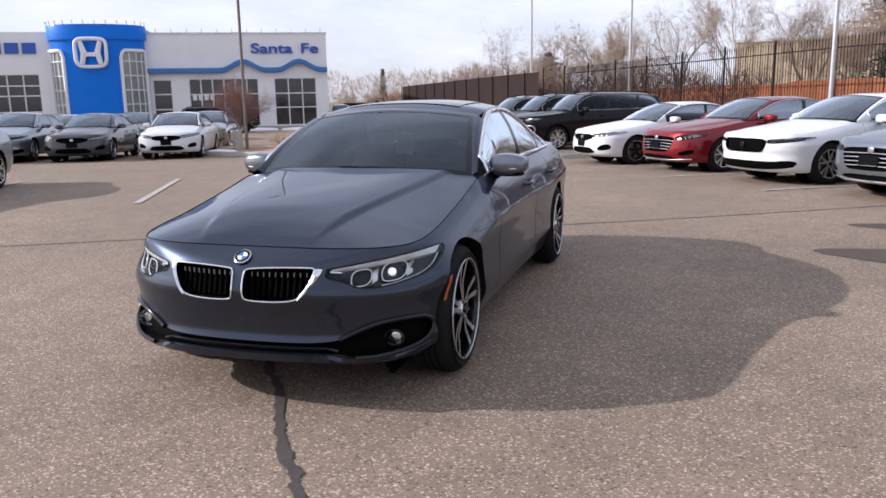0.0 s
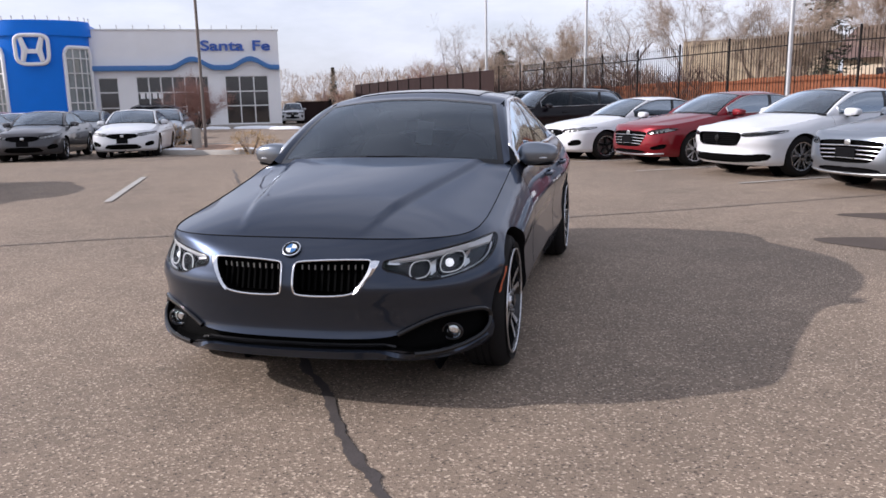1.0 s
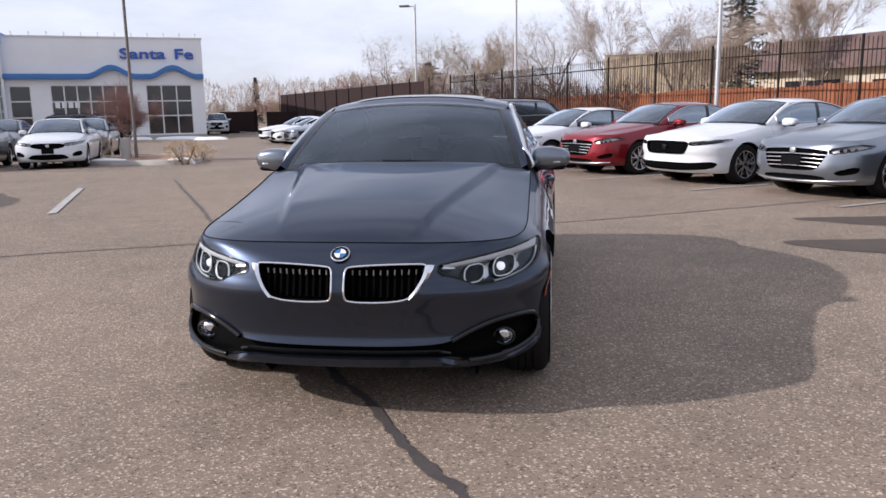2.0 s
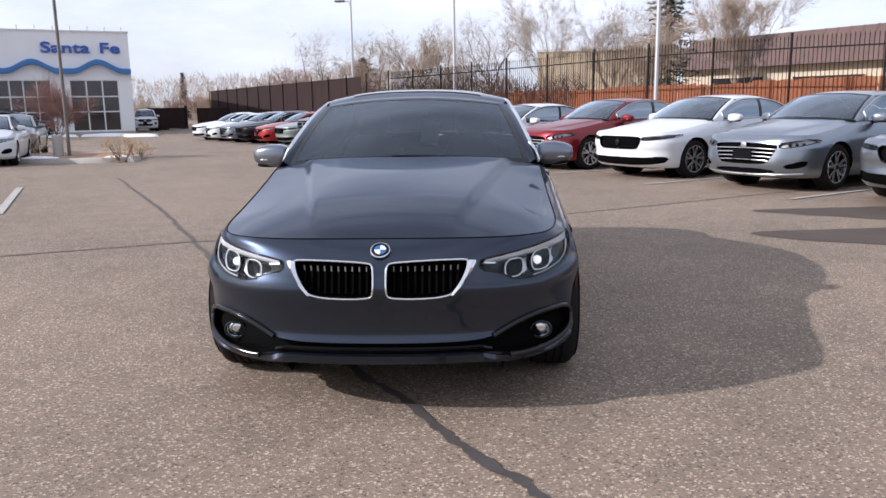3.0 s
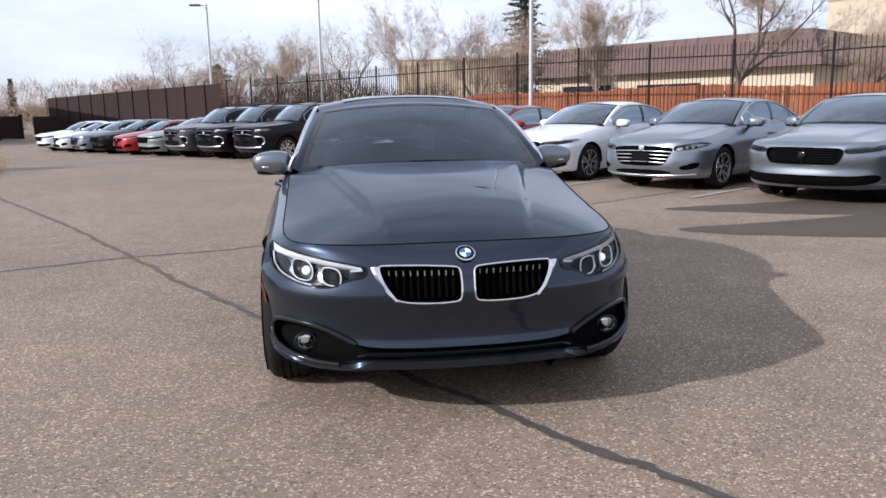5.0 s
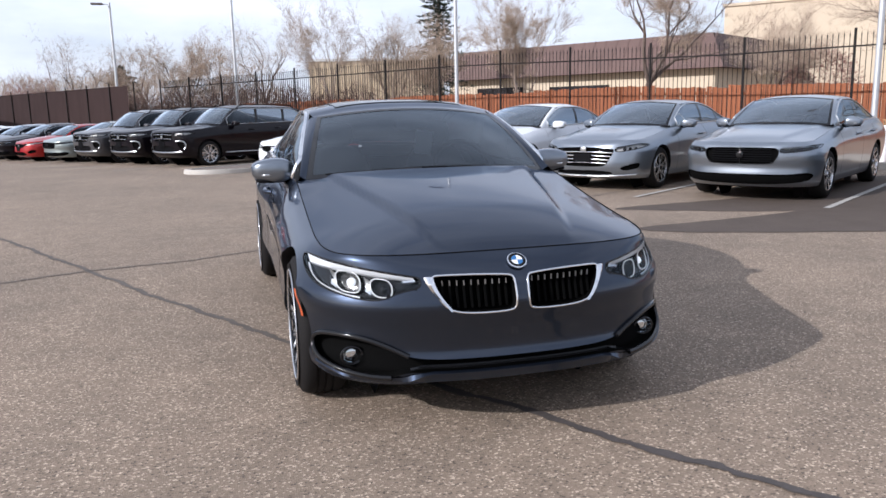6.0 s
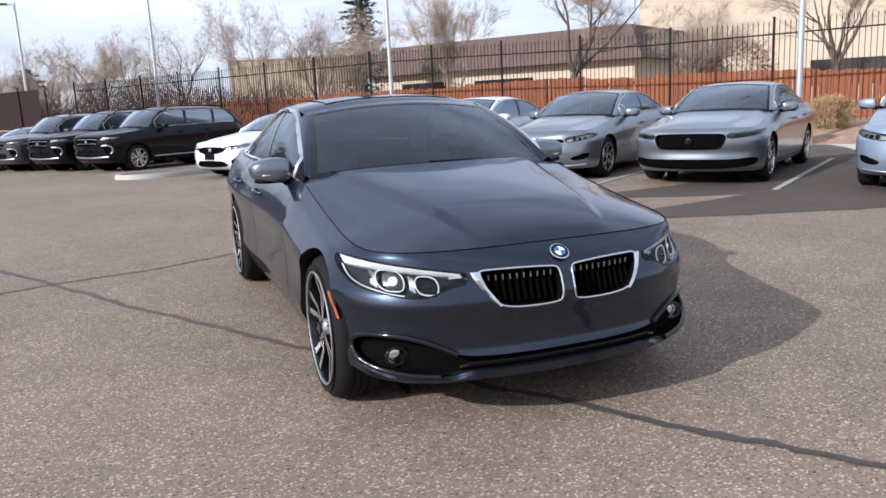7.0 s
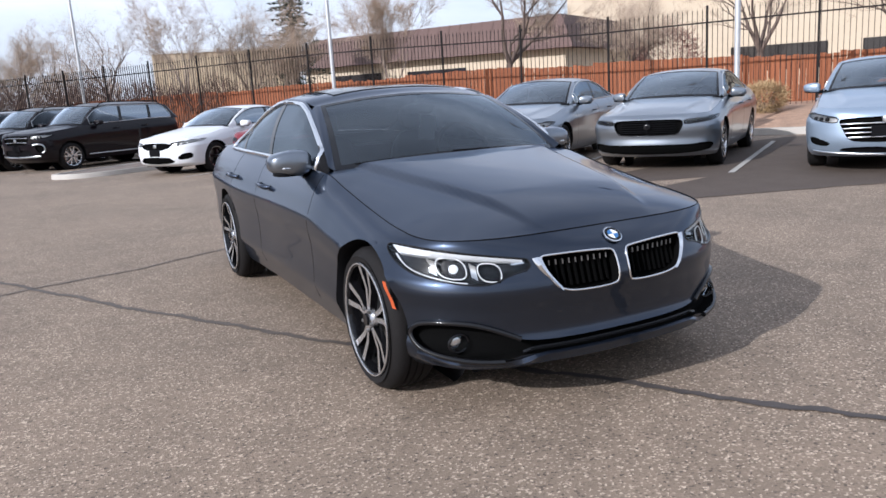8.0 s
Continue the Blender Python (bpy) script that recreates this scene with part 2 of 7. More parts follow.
# ---- cars ----
def curve(pairs):
    """A smooth function through pairs of (x, value), flat beyond its ends."""
    xs, vs = [p[0] for p in pairs], [p[1] for p in pairs]
    n = len(xs)
    slope = [(vs[i + 1] - vs[i]) / (xs[i + 1] - xs[i]) for i in range(n - 1)]
    tang = [slope[0]] + [0.0 if slope[i - 1] * slope[i] <= 0 else 2 * slope[i - 1] * slope[i] / (slope[i - 1] + slope[i]) for i in range(1, n - 1)] + [slope[-1]]

    def at(x):
        if x <= xs[0]:
            return vs[0]
        if x >= xs[-1]:
            return vs[-1]
        i = max(k for k in range(n - 1) if xs[k] <= x)
        h = xs[i + 1] - xs[i]
        t = (x - xs[i]) / h
        return (1 + 2 * t) * (1 - t) ** 2 * vs[i] + t * (1 - t) ** 2 * h * tang[i] + t * t * (3 - 2 * t) * vs[i + 1] + t * t * (t - 1) * h * tang[i + 1]
    return at


def car_paint(name, color, metal=0.0, rough=0.35, coat=0.75):
    """Clear-coated car paint with fine flake and a thin, uneven film of dust."""
    m = mat(name, color, rough, metal, var=0.06, scale=1.5, fine=900, coat=coat)
    nt = m.node_tree
    b = nt.nodes["Principled BSDF"]
    b.inputs["Coat IOR"].default_value = 1.5
    b.inputs["Specular IOR Level"].default_value = 0.1
    if metal > 0.8:
        b.inputs["Specular Tint"].default_value = (0.60, 0.66, 0.78, 1)
    dust = nt.nodes.new("ShaderNodeTexNoise")
    dust.inputs["Scale"].default_value, dust.inputs["Detail"].default_value = 3.0, 8
    mr = nt.nodes.new("ShaderNodeMapRange")
    mr.inputs["To Min"].default_value, mr.inputs["To Max"].default_value = 0.003, 0.022
    nt.links.new(dust.outputs["Fac"], mr.inputs["Value"])
    nt.links.new(mr.outputs["Result"], b.inputs["Coat Roughness"])
    return m


def pane_material(name, tint, gloss=1.0, haze=0.0):
    """Thin car glass: tinted see-through, with a mirror film that grows toward grazing angles and a little dust."""
    m = bpy.data.materials.new(name)
    m.use_nodes = True
    nt = m.node_tree
    nt.nodes.clear()
    N, L = nt.nodes, nt.links
    out = N.new("ShaderNodeOutputMaterial")
    tr = N.new("ShaderNodeBsdfTransparent")
    tr.inputs["Color"].default_value = (*tint, 1)
    gl = N.new("ShaderNodeBsdfGlossy")
    gl.inputs["Roughness"].default_value = 0.01
    gl.inputs["Color"].default_value = (0.80, 0.90, 1.0, 1)
    fr = N.new("ShaderNodeFresnel")
    fr.inputs["IOR"].default_value = 1.52
    k = N.new("ShaderNodeMath")
    k.operation = "MULTIPLY"
    k.inputs[1].default_value = gloss
    L.new(fr.outputs["Fac"], k.inputs[0])
    mx = N.new("ShaderNodeMixShader")
    L.new(k.outputs[0], mx.inputs["Fac"])
    L.new(tr.outputs[0], mx.inputs[1])
    L.new(gl.outputs[0], mx.inputs[2])
    last = mx
    if haze:
        df = N.new("ShaderNodeBsdfDiffuse")
        df.inputs["Color"].default_value = (0.44, 0.50, 0.58, 1)
        no = N.new("ShaderNodeTexNoise")
        no.inputs["Scale"].default_value, no.inputs["Detail"].default_value = 4.0, 8
        mr = N.new("ShaderNodeMapRange")
        mr.inputs["To Min"].default_value, mr.inputs["To Max"].default_value = haze * 0.6, haze * 1.4
        L.new(no.outputs["Fac"], mr.inputs["Value"])
        m2 = N.new("ShaderNodeMixShader")
        L.new(mr.outputs["Result"], m2.inputs["Fac"])
        L.new(mx.outputs[0], m2.inputs[1])
        L.new(df.outputs[0], m2.inputs[2])
        last = m2
    L.new(last.outputs[0], out.inputs["Surface"])
    return m


M.update({
    "graphite": car_paint("graphite_paint", (0.0250, 0.0335, 0.0525), 0.9, 0.33, 0.80),
    # body graphite made paler for the mirror caps, sun glare put into the colour
    "mirror_paint_sunlit": car_paint("graphite_paint_sunlit", (0.17, 0.19, 0.22), 0.9, 0.28, 1.0),
    "p_white": car_paint("white_car_paint", (0.66, 0.67, 0.69), 0.0, 0.4),
    "p_red": car_paint("red_car_paint", (0.17, 0.006, 0.012), 0.3, 0.35),
    "p_silver": car_paint("silver_car_paint", (0.225, 0.25, 0.285), 0.8, 0.28),
    "p_blue": car_paint("pale_blue_car_paint", (0.26, 0.32, 0.40), 0.5, 0.35),
    "p_grey": car_paint("grey_car_paint", (0.060, 0.058, 0.062), 0.4, 0.35),
    "p_black": car_paint("black_car_paint", (0.004, 0.0025, 0.0045), 0.0, 0.3, 0.35),
    "p_bright_red": car_paint("bright_red_car_paint", (0.30, 0.013, 0.012), 0.2, 0.35),
    "p_green": car_paint("silver_green_car_paint", (0.26, 0.29, 0.28), 0.5, 0.35),
    "black_plastic": mat("black_plastic", (0.006, 0.006, 0.007), 0.6, var=0.2, fine=300, bump=0.0005, spec=0.04),
    "gloss_black": mat("gloss_black", (0.006, 0.006, 0.007), 0.1, var=0.1, spec=0.4),
    "chrome": mat("chrome", (0.72, 0.73, 0.75), 0.12, metal=1.0, var=0.05),
    "satin_chrome": mat("satin_chrome", (0.58, 0.59, 0.60), 0.28, metal=1.0, var=0.08),
    "alloy": mat("alloy", (0.60, 0.60, 0.61), 0.25, metal=0.9, var=0.08),
    "rubber": mat("rubber", (0.013, 0.012, 0.012), 0.75, var=0.25, scale=8, fine=150, bump=0.001, spec=0.12),
    "brake": mat("brake", (0.28, 0.27, 0.26), 0.4, metal=0.9, var=0.2),
    "amber": mat("amber", (0.42, 0.075, 0.02), 0.25, var=0.15, coat=0.5),
    "red_lens": mat("red_lens", (0.28, 0.01, 0.012), 0.15, var=0.1, coat=0.6),
    "cabin": mat("cabin", (0.030, 0.028, 0.028), 0.8, var=0.2),
    "seat": mat("seat", (0.035, 0.033, 0.034), 0.6, var=0.15),
    "paper": mat("paper", (0.75, 0.76, 0.74), 0.7, var=0.06),
    "screen_glass": pane_material("screen_glass", (0.30, 0.33, 0.35), 1.0, 0.035),
    "side_glass": pane_material("side_glass", (0.08, 0.085, 0.09), 0.9, 0.02),
    "side_glass_parked": pane_material("side_glass_parked", (0.06, 0.065, 0.07), 0.35, 0.0),
    "screen_glass_parked": pane_material("screen_glass_parked", (0.42, 0.48, 0.50), 1.9, 0.07),
    "lamp_glass": pane_material("lamp_glass", (0.97, 0.98, 0.98), 0.4),
    "silver_plastic": mat("silver_plastic", (0.66, 0.67, 0.69), 0.3, metal=0.25, var=0.06),
    "pit": mat("pit", (0.003, 0.003, 0.003), 0.8, var=0.1, spec=0.03),
    "logo_blue": mat("logo_blue", (0.03, 0.13, 0.32), 0.3, var=0.05),
})


def lit_material(name, color, strength):
    m = bpy.data.materials.new(name)
    m.use_nodes = True
    b = m.node_tree.nodes["Principled BSDF"]
    b.inputs["Base Color"].default_value = (0.6, 0.6, 0.6, 1)
    b.inputs["Emission Color"].default_value = (*color, 1)
    b.inputs["Emission Strength"].default_value = strength
    return m


M["lit_white"] = lit_material("lit_white", (1.0, 0.98, 0.95), 0.12)
M["lit_beam"] = lit_material("lit_beam", (1.0, 0.99, 0.97), 0.55)


class Spec:
    """The shape of a car. y runs from the nose back, x to its left, z up; v runs over the flank from sill to shoulder."""

    @classmethod
    def reach(self, y):
        return self.zb(y), self.zt(y)

    @classmethod
    def flank(self, v, th=None, y=None, back=None):
        y0, L, n = self.y0(v), self.L(v), self.n(v)
        if th is not None:
            s, c = max(0.0, math.sin(th)), max(0.0, math.cos(th))
            y = y0 + L * (1 - c ** (2 / n))
            x = self.width(y) * self.w(v) * s ** (2 / n)
        elif back is not None:
            s, c = max(0.0, math.sin(back)), max(0.0, math.cos(back))
            y = self.ye(v) - self.Lr + self.Lr * s ** (2 / 2.6)
            x = self.width(y) * self.w(v) * c ** (2 / 2.6)
        else:
            x = self.width(y) * self.w(v)
            if y < y0 + L:
                x *= max(0.0, 1 - (1 - max(0.0, (y - y0)) / L) ** n) ** (1 / n)
        z0, z1 = self.reach(y)
        return Vector((x, y, z0 + v * (z1 - z0)))

    @classmethod
    def front(self, x, z):
        """The angle and level on the nose that show at x, z."""
        th, v = 0.3, 0.5
        for _ in range(12):
            p = self.flank(v, th=th)
            z0, z1 = self.reach(p.y)
            v = min(1.0, max(0.0, (z - z0) / (z1 - z0)))
            w = self.width(p.y) * self.w(v)
            th = math.asin(min(1.0, max(0.0, x / w)) ** (self.n(v) / 2))
        return th, v

    @classmethod
    def front_point(self, x, z, off=0.0):
        s = -1 if x < 0 else 1
        th, v = self.front(abs(x), z)
        p, nrm = self.with_normal(th, v)
        p = p + nrm * off
        return Vector((p.x * s, p.y, p.z))

    @classmethod
    def with_normal(self, th, v):
        p = self.flank(v, th=th)
        e = 0.004
        t0, t1 = max(0.0, th - e * 3), min(math.pi / 2, th + e * 3)
        v0, v1 = max(0.0, v - e), min(1.0, v + e)
        a = self.flank(v, th=t1) - self.flank(v, th=t0)
        b = self.flank(v1, th=th) - self.flank(v0, th=th)
        if th < e * 3:
            a = Vector((1, 0, 0))
        return p, a.cross(b).normalized()


def inside(poly, a, b):
    odd, j = False, len(poly) - 1
    for i in range(len(poly)):
        (xi, yi), (xj, yj) = poly[i], poly[j]
        if (yi > b) != (yj > b) and a < (xj - xi) * (b - yi) / (yj - yi) + xi:
            odd = not odd
        j = i
    return odd


def nearest(poly, a, b):
    best = (1e9, a, b)
    for i in range(len(poly)):
        (x0, y0), (x1, y1) = poly[i - 1], poly[i]
        dx, dy = x1 - x0, y1 - y0
        t = max(0.0, min(1.0, ((a - x0) * dx + (b - y0) * dy) / (dx * dx + dy * dy + 1e-12)))
        px, py = x0 + t * dx, y0 + t * dy
        d = math.hypot(a - px, b - py)
        if d < best[0]:
            best = (d, px, py)
    return best


def rounded(pts, n=3, closed=True):
    """Corners cut twice, for a smooth outline."""
    for _ in range(n):
        out = []
        m = len(pts)
        for i in range(m if closed else m - 1):
            a, b = Vector(pts[i]), Vector(pts[(i + 1) % m])
            out += [a.lerp(b, 0.25), a.lerp(b, 0.75)]
        if not closed:
            out = [Vector(pts[0])] + out + [Vector(pts[-1])]
        pts = out
    return [tuple(p) for p in pts]


def half(pts, n):
    """A rounded outline that runs on past the middle, cut off at x = 0."""
    return [(max(0.0, a), b) for a, b in rounded([(-0.3 if a == 0.0 else a, b) for a, b in pts], n)]


def flank_mesh(sp, openings, nf, ns, nr, nv):
    """Half of the lower body. Returns rows of faces by region: 0 the skin, then one for each opening, as lists of corner points with normals."""
    cols = []
    for i in range(nf):
        cols.append(("f", math.pi / 2 * i / nf))
    for i in range(ns):
        cols.append(("s", i / ns))
    for i in range(nr + 1):
        cols.append(("r", math.pi / 2 * i / nr))
    P = [[None] * (nv + 1) for _ in cols]
    Q = [[None] * (nv + 1) for _ in cols]
    polys = [[(sp.front(x, z)[0] * 0.9, z) for x, z in o] for o in openings]
    boxes = [(min(a for a, _ in p) - 0.03, max(a for a, _ in p) + 0.03, min(b for _, b in p) - 0.03, max(b for _, b in p) + 0.03) for p in polys]
    cu, cv = 0.9 * math.pi / 2 / nf, 0.57 / nv
    for i, (kind, t) in enumerate(cols):
        for j in range(nv + 1):
            v = j / nv
            if kind == "f":
                p = sp.flank(v, th=t)
                u, w = t * 0.9, p.z
                for poly, bx in zip(polys, boxes):
                    if bx[0] < u < bx[1] and bx[2] < w < bx[3]:
                        d, pu, pw = nearest(poly, u, w)
                        if abs(pu - u) < cu * 0.55 and abs(pw - w) < cv * 0.6:
                            z0, z1 = sp.reach(p.y)
                            v = min(1.0, max(0.0, (pw - z0) / (z1 - z0)))
                            u, w = pu, pw
                            p = sp.flank(v, th=pu / 0.9)
                            break
                _, nrm = sp.with_normal(min(u / 0.9, math.pi / 2), v)
                Q[i][j] = (u, w, nrm)
            elif kind == "s":
                a, b = sp.y0(v) + sp.L(v), sp.ye(v) - sp.Lr
                p = sp.flank(v, y=a + (b - a) * t)
            else:
                p = sp.flank(v, back=t)
            # wheel arches
            for ya in (sp.axle_f, sp.axle_r):
                dy, dz = p.y - ya, p.z - sp.hub_z
                r = math.hypot(dy, dz)
                if kind != "r" and p.x > 0.4 and abs(r - sp.arch) < 0.022 * (1.3 if nv < 40 else 1) and r > 0.01:
                    y, z = ya + dy / r * sp.arch, sp.hub_z + dz / r * sp.arch
                    z0, z1 = sp.reach(y)
                    v2 = min(1.0, max(0.0, (z - z0) / (z1 - z0)))
                    p = sp.flank(v2, y=y)
            P[i][j] = p
    regions = [[] for _ in range(len(openings) + 1)]
    for i in range(len(cols) - 1):
        for j in range(nv):
            ids = ((i, j), (i + 1, j), (i + 1, j + 1), (i, j + 1))
            quad = [P[a][b] for a, b in ids]
            c = (quad[0] + quad[1] + quad[2] + quad[3]) / 4
            if c.x > 0.35 and any(math.hypot(c.y - ya, c.z - sp.hub_z) < sp.arch for ya in (sp.axle_f, sp.axle_r)):
                continue
            k = 0
            if all(Q[a][b] for a, b in ids):
                cu_ = sum(Q[a][b][0] for a, b in ids) / 4
                cw_ = sum(Q[a][b][1] for a, b in ids) / 4
                for m, poly in enumerate(polys):
                    if inside(poly, cu_, cw_):
                        k = m + 1
                        break
            regions[k].append([(P[a][b], Q[a][b][2] if Q[a][b] else None, (a, b)) for a, b in ids])
    return regions


def region_bm(faces, off=0.0, mirror=(1, -1), push=None):
    bm = bmesh.new()
    for s in mirror:
        made = {}
        for quad in faces:
            vs = []
            for p, nrm, key in quad:
                if key not in made:
                    q = p + nrm * off if off and nrm else p
                    if push:
                        q = q + push
                    made[key] = bm.verts.new((q.x * s, q.y, q.z))
                if made[key] not in vs:
                    vs.append(made[key])
            if len(vs) > 2:
                try:
                    bm.faces.new(vs if s > 0 else vs[::-1])
                except ValueError:
                    pass
    bmesh.ops.remove_doubles(bm, verts=bm.verts, dist=0.0006)
    bmesh.ops.dissolve_degenerate(bm, dist=0.0003, edges=bm.edges)
    return bm


def outline(sp, pts, off=0.0, side=1):
    return [Vector((q.x * side, q.y, q.z)) for q in (sp.front_point(x, z, off) for x, z in pts)]


def rim_bm(sp, pts, a, b, side=1):
    """The wall of an opening, from offset a to offset b."""
    o = outline(sp, pts, a, side)
    i = [q + Vector((0, -b, 0)) for q in o]
    bm = bmesh.new()
    for k in range(len(o)):
        m = (k + 1) % len(o)
        if abs(o[k].x) + abs(o[m].x) > 0.004:
            bm.faces.new([bm.verts.new(q) for q in (o[k], o[m], i[m], i[k])])
    bmesh.ops.remove_doubles(bm, verts=bm.verts, dist=1e-5)
    return bm


def across(sp, y, xh, z_edge, z_mid, n, power=2.2, dome=None):
    row = []
    for k in range(n + 1):
        a = -1 + 2 * k / n
        z = z_edge + (z_mid - z_edge) * (1 - abs(a) ** power)
        if dome:
            z += dome(abs(a) * xh, y)
        row.append(Vector((a * xh, y, z)))
    return row


def wheel(parent, x, y, sp, side, style, res=1, name="wheel"):
    """A wheel with tyre, rim, spokes, hub cap and brake disc; side: which way its face points."""
    w = new(name)
    w.empty_display_size = 0.1
    w.parent = parent
    w.location = (x, y, sp.hub_z)
    if side < 0:
        w.rotation_euler = (0, 0, math.pi)
    R, r, W = sp.tyre, sp.rim, sp.tyre_w
    seg = 48 if res else 28
    bm = bmesh.new()
    prof = [(-W + 0.02, r), (-W + 0.004, r + 0.03), (-W, R - 0.05), (-W + 0.02, R - 0.012), (-W + 0.045, R), (-0.045, R), (-0.02, R - 0.012), (-0.0, R - 0.045), (0.004, r + 0.03), (-0.006, r + 0.004), (-0.02, r)]
    if res:
        mid = []
        for g in (0.35, 0.5, 0.65):
            gx = -W * g
            mid += [(gx - 0.006, R), (gx - 0.004, R - 0.008), (gx + 0.004, R - 0.008), (gx + 0.006, R)]
        mid.sort()
        prof = prof[:5] + mid + prof[5:]
    sheet(bm, [[(px, pr * math.cos(2 * math.pi * i / seg), pr * math.sin(2 * math.pi * i / seg)) for px, pr in prof] for i in range(seg + 1)])
    bmesh.ops.remove_doubles(bm, verts=bm.verts, dist=1e-5)
    part("tyre", bm, M["rubber"], w, "black rubber tyre", 40)
    bm = bmesh.new()
    prof = [(-0.014, r + 0.004), (0.0, r - 0.002), (-0.004, r - 0.014), (-0.03, r - 0.02), (-W + 0.05, r - 0.03), (-W + 0.03, r)]
    sheet(bm, [[(px, pr * math.cos(2 * math.pi * i / seg), pr * math.sin(2 * math.pi * i / seg)) for px, pr in prof] for i in range(seg + 1)])
    bmesh.ops.remove_doubles(bm, verts=bm.verts, dist=1e-5)
    part("rim", bm, M["alloy"] if not res else M["gloss_black"], w, smooth=40)
    if res:
        lp = [(0.001, r * 0.985 * math.cos(a), r * 0.985 * math.sin(a)) for a in [2 * math.pi * k / 64 for k in range(64)]]
        part("rim_edge", tube(bmesh.new(), lp, 0.006, 6, closed=True), M["alloy"], w, "bright machined rim edge", 60)
    bm = bmesh.new()
    bmesh.ops.create_cone(bm, cap_ends=True, segments=seg, radius1=r * 0.74, radius2=r * 0.74, depth=0.02, matrix=Matrix.Translation((-0.085, 0, 0)) @ Matrix.Rotation(math.pi / 2, 4, "Y"))
    part("brake_disc", bm, M["brake"], w, "bare steel brake disc", 40)
    bm = bmesh.new()
    bmesh.ops.create_cone(bm, cap_ends=True, segments=seg, radius1=r, radius2=r, depth=0.01, matrix=Matrix.Translation((-0.13, 0, 0)) @ Matrix.Rotation(math.pi / 2, 4, "Y"))
    part("back_plate", bm, M["gloss_black"], w)

    def spoke(a0, a1, w0, w1, x0, x1):
        """A bar from the hub at angle a0 to the rim at a1."""
        bm = bmesh.new()
        pts = []
        for t in (0.0, 0.5, 1.0):
            rr = r * (0.14 + (0.95 - 0.14) * t)
            a = a0 + (a1 - a0) * t
            c = Vector((0, rr * math.cos(a), rr * math.sin(a)))
            d = Vector((0, -math.sin(a), math.cos(a)))
            wd = w0 + (w1 - w0) * t
            xx = x0 + (x1 - x0) * t - 0.012 * math.sin(math.pi * t)
            pts.append((c, d, wd, xx))
        rows = [[c - d * wd + Vector((xx - 0.035, 0, 0)), c - d * wd * 0.85 + Vector((xx, 0, 0)), c + d * wd * 0.85 + Vector((xx, 0, 0)), c + d * wd + Vector((xx - 0.035, 0, 0))] for c, d, wd, xx in pts]
        sheet(bm, rows)
        for i, fc in enumerate(bm.faces):
            fc.material_index = 0 if i % 3 == 1 else 1
        return bm

    n, double, face = style
    for k in range(n):
        a = 2 * math.pi * k / n + math.pi / 2
        if double:
            for s in (-1, 1):
                part("spoke", spoke(a + s * 0.12, a + s * (0.20 if res else 0.25), 0.011 if res else 0.022, 0.017 if res else 0.02, -0.016, -0.006), [M[face], M["gloss_black"]], w, smooth=30)
        else:
            part("spoke", spoke(a, a + 0.12, 0.030, 0.036, -0.020, -0.010), [M[face], M["gloss_black"]], w, smooth=30)
    bm = bmesh.new()
    bmesh.ops.create_cone(bm, cap_ends=True, segments=24, radius1=r * 0.20, radius2=r * 0.17, depth=0.03, matrix=Matrix.Translation((-0.022, 0, 0)) @ Matrix.Rotation(math.pi / 2, 4, "Y"))
    part("hub", bm, M[face], w, smooth=30)
    bm = bmesh.new()
    bmesh.ops.create_cone(bm, cap_ends=True, segments=20, radius1=0.03, radius2=0.028, depth=0.012, matrix=Matrix.Translation((-0.002, 0, 0)) @ Matrix.Rotation(math.pi / 2, 4, "Y"))
    part("hub_cap", bm, M["gloss_black"], w, smooth=30)
    for k in range(5):
        a = 2 * math.pi * (k + 0.5) / 5 + math.pi / 2
        bm = bmesh.new()
        bmesh.ops.create_cone(bm, cap_ends=True, segments=6, radius1=0.009, radius2=0.008, depth=0.014, matrix=Matrix.Translation((-0.006, 0.052 * math.cos(a), 0.052 * math.sin(a))) @ Matrix.Rotation(math.pi / 2, 4, "Y"))
        part("wheel_bolt", bm, M["brake"], w)
    return w


def blob_bm(sx, sy, sz, n=2.6, seg=20, rings=12, shape=None):
    """A superellipsoid, for mirror caps, seats and the like."""
    bm = bmesh.new()
    pw = lambda v, e: math.copysign(abs(v) ** e, v)
    e = 2 / n
    rows = []
    for i in range(rings + 1):
        b = -math.pi / 2 + math.pi * i / rings
        row = []
        for k in range(seg + 1):
            a = 2 * math.pi * k / seg
            p = Vector((sx * pw(math.cos(b), e) * pw(math.cos(a), e), sy * pw(math.cos(b), e) * pw(math.sin(a), e), sz * pw(math.sin(b), e)))
            row.append(shape(p) if shape else p)
        rows.append(row)
    sheet(bm, rows)
    bmesh.ops.remove_doubles(bm, verts=bm.verts, dist=1e-4)
    return bm


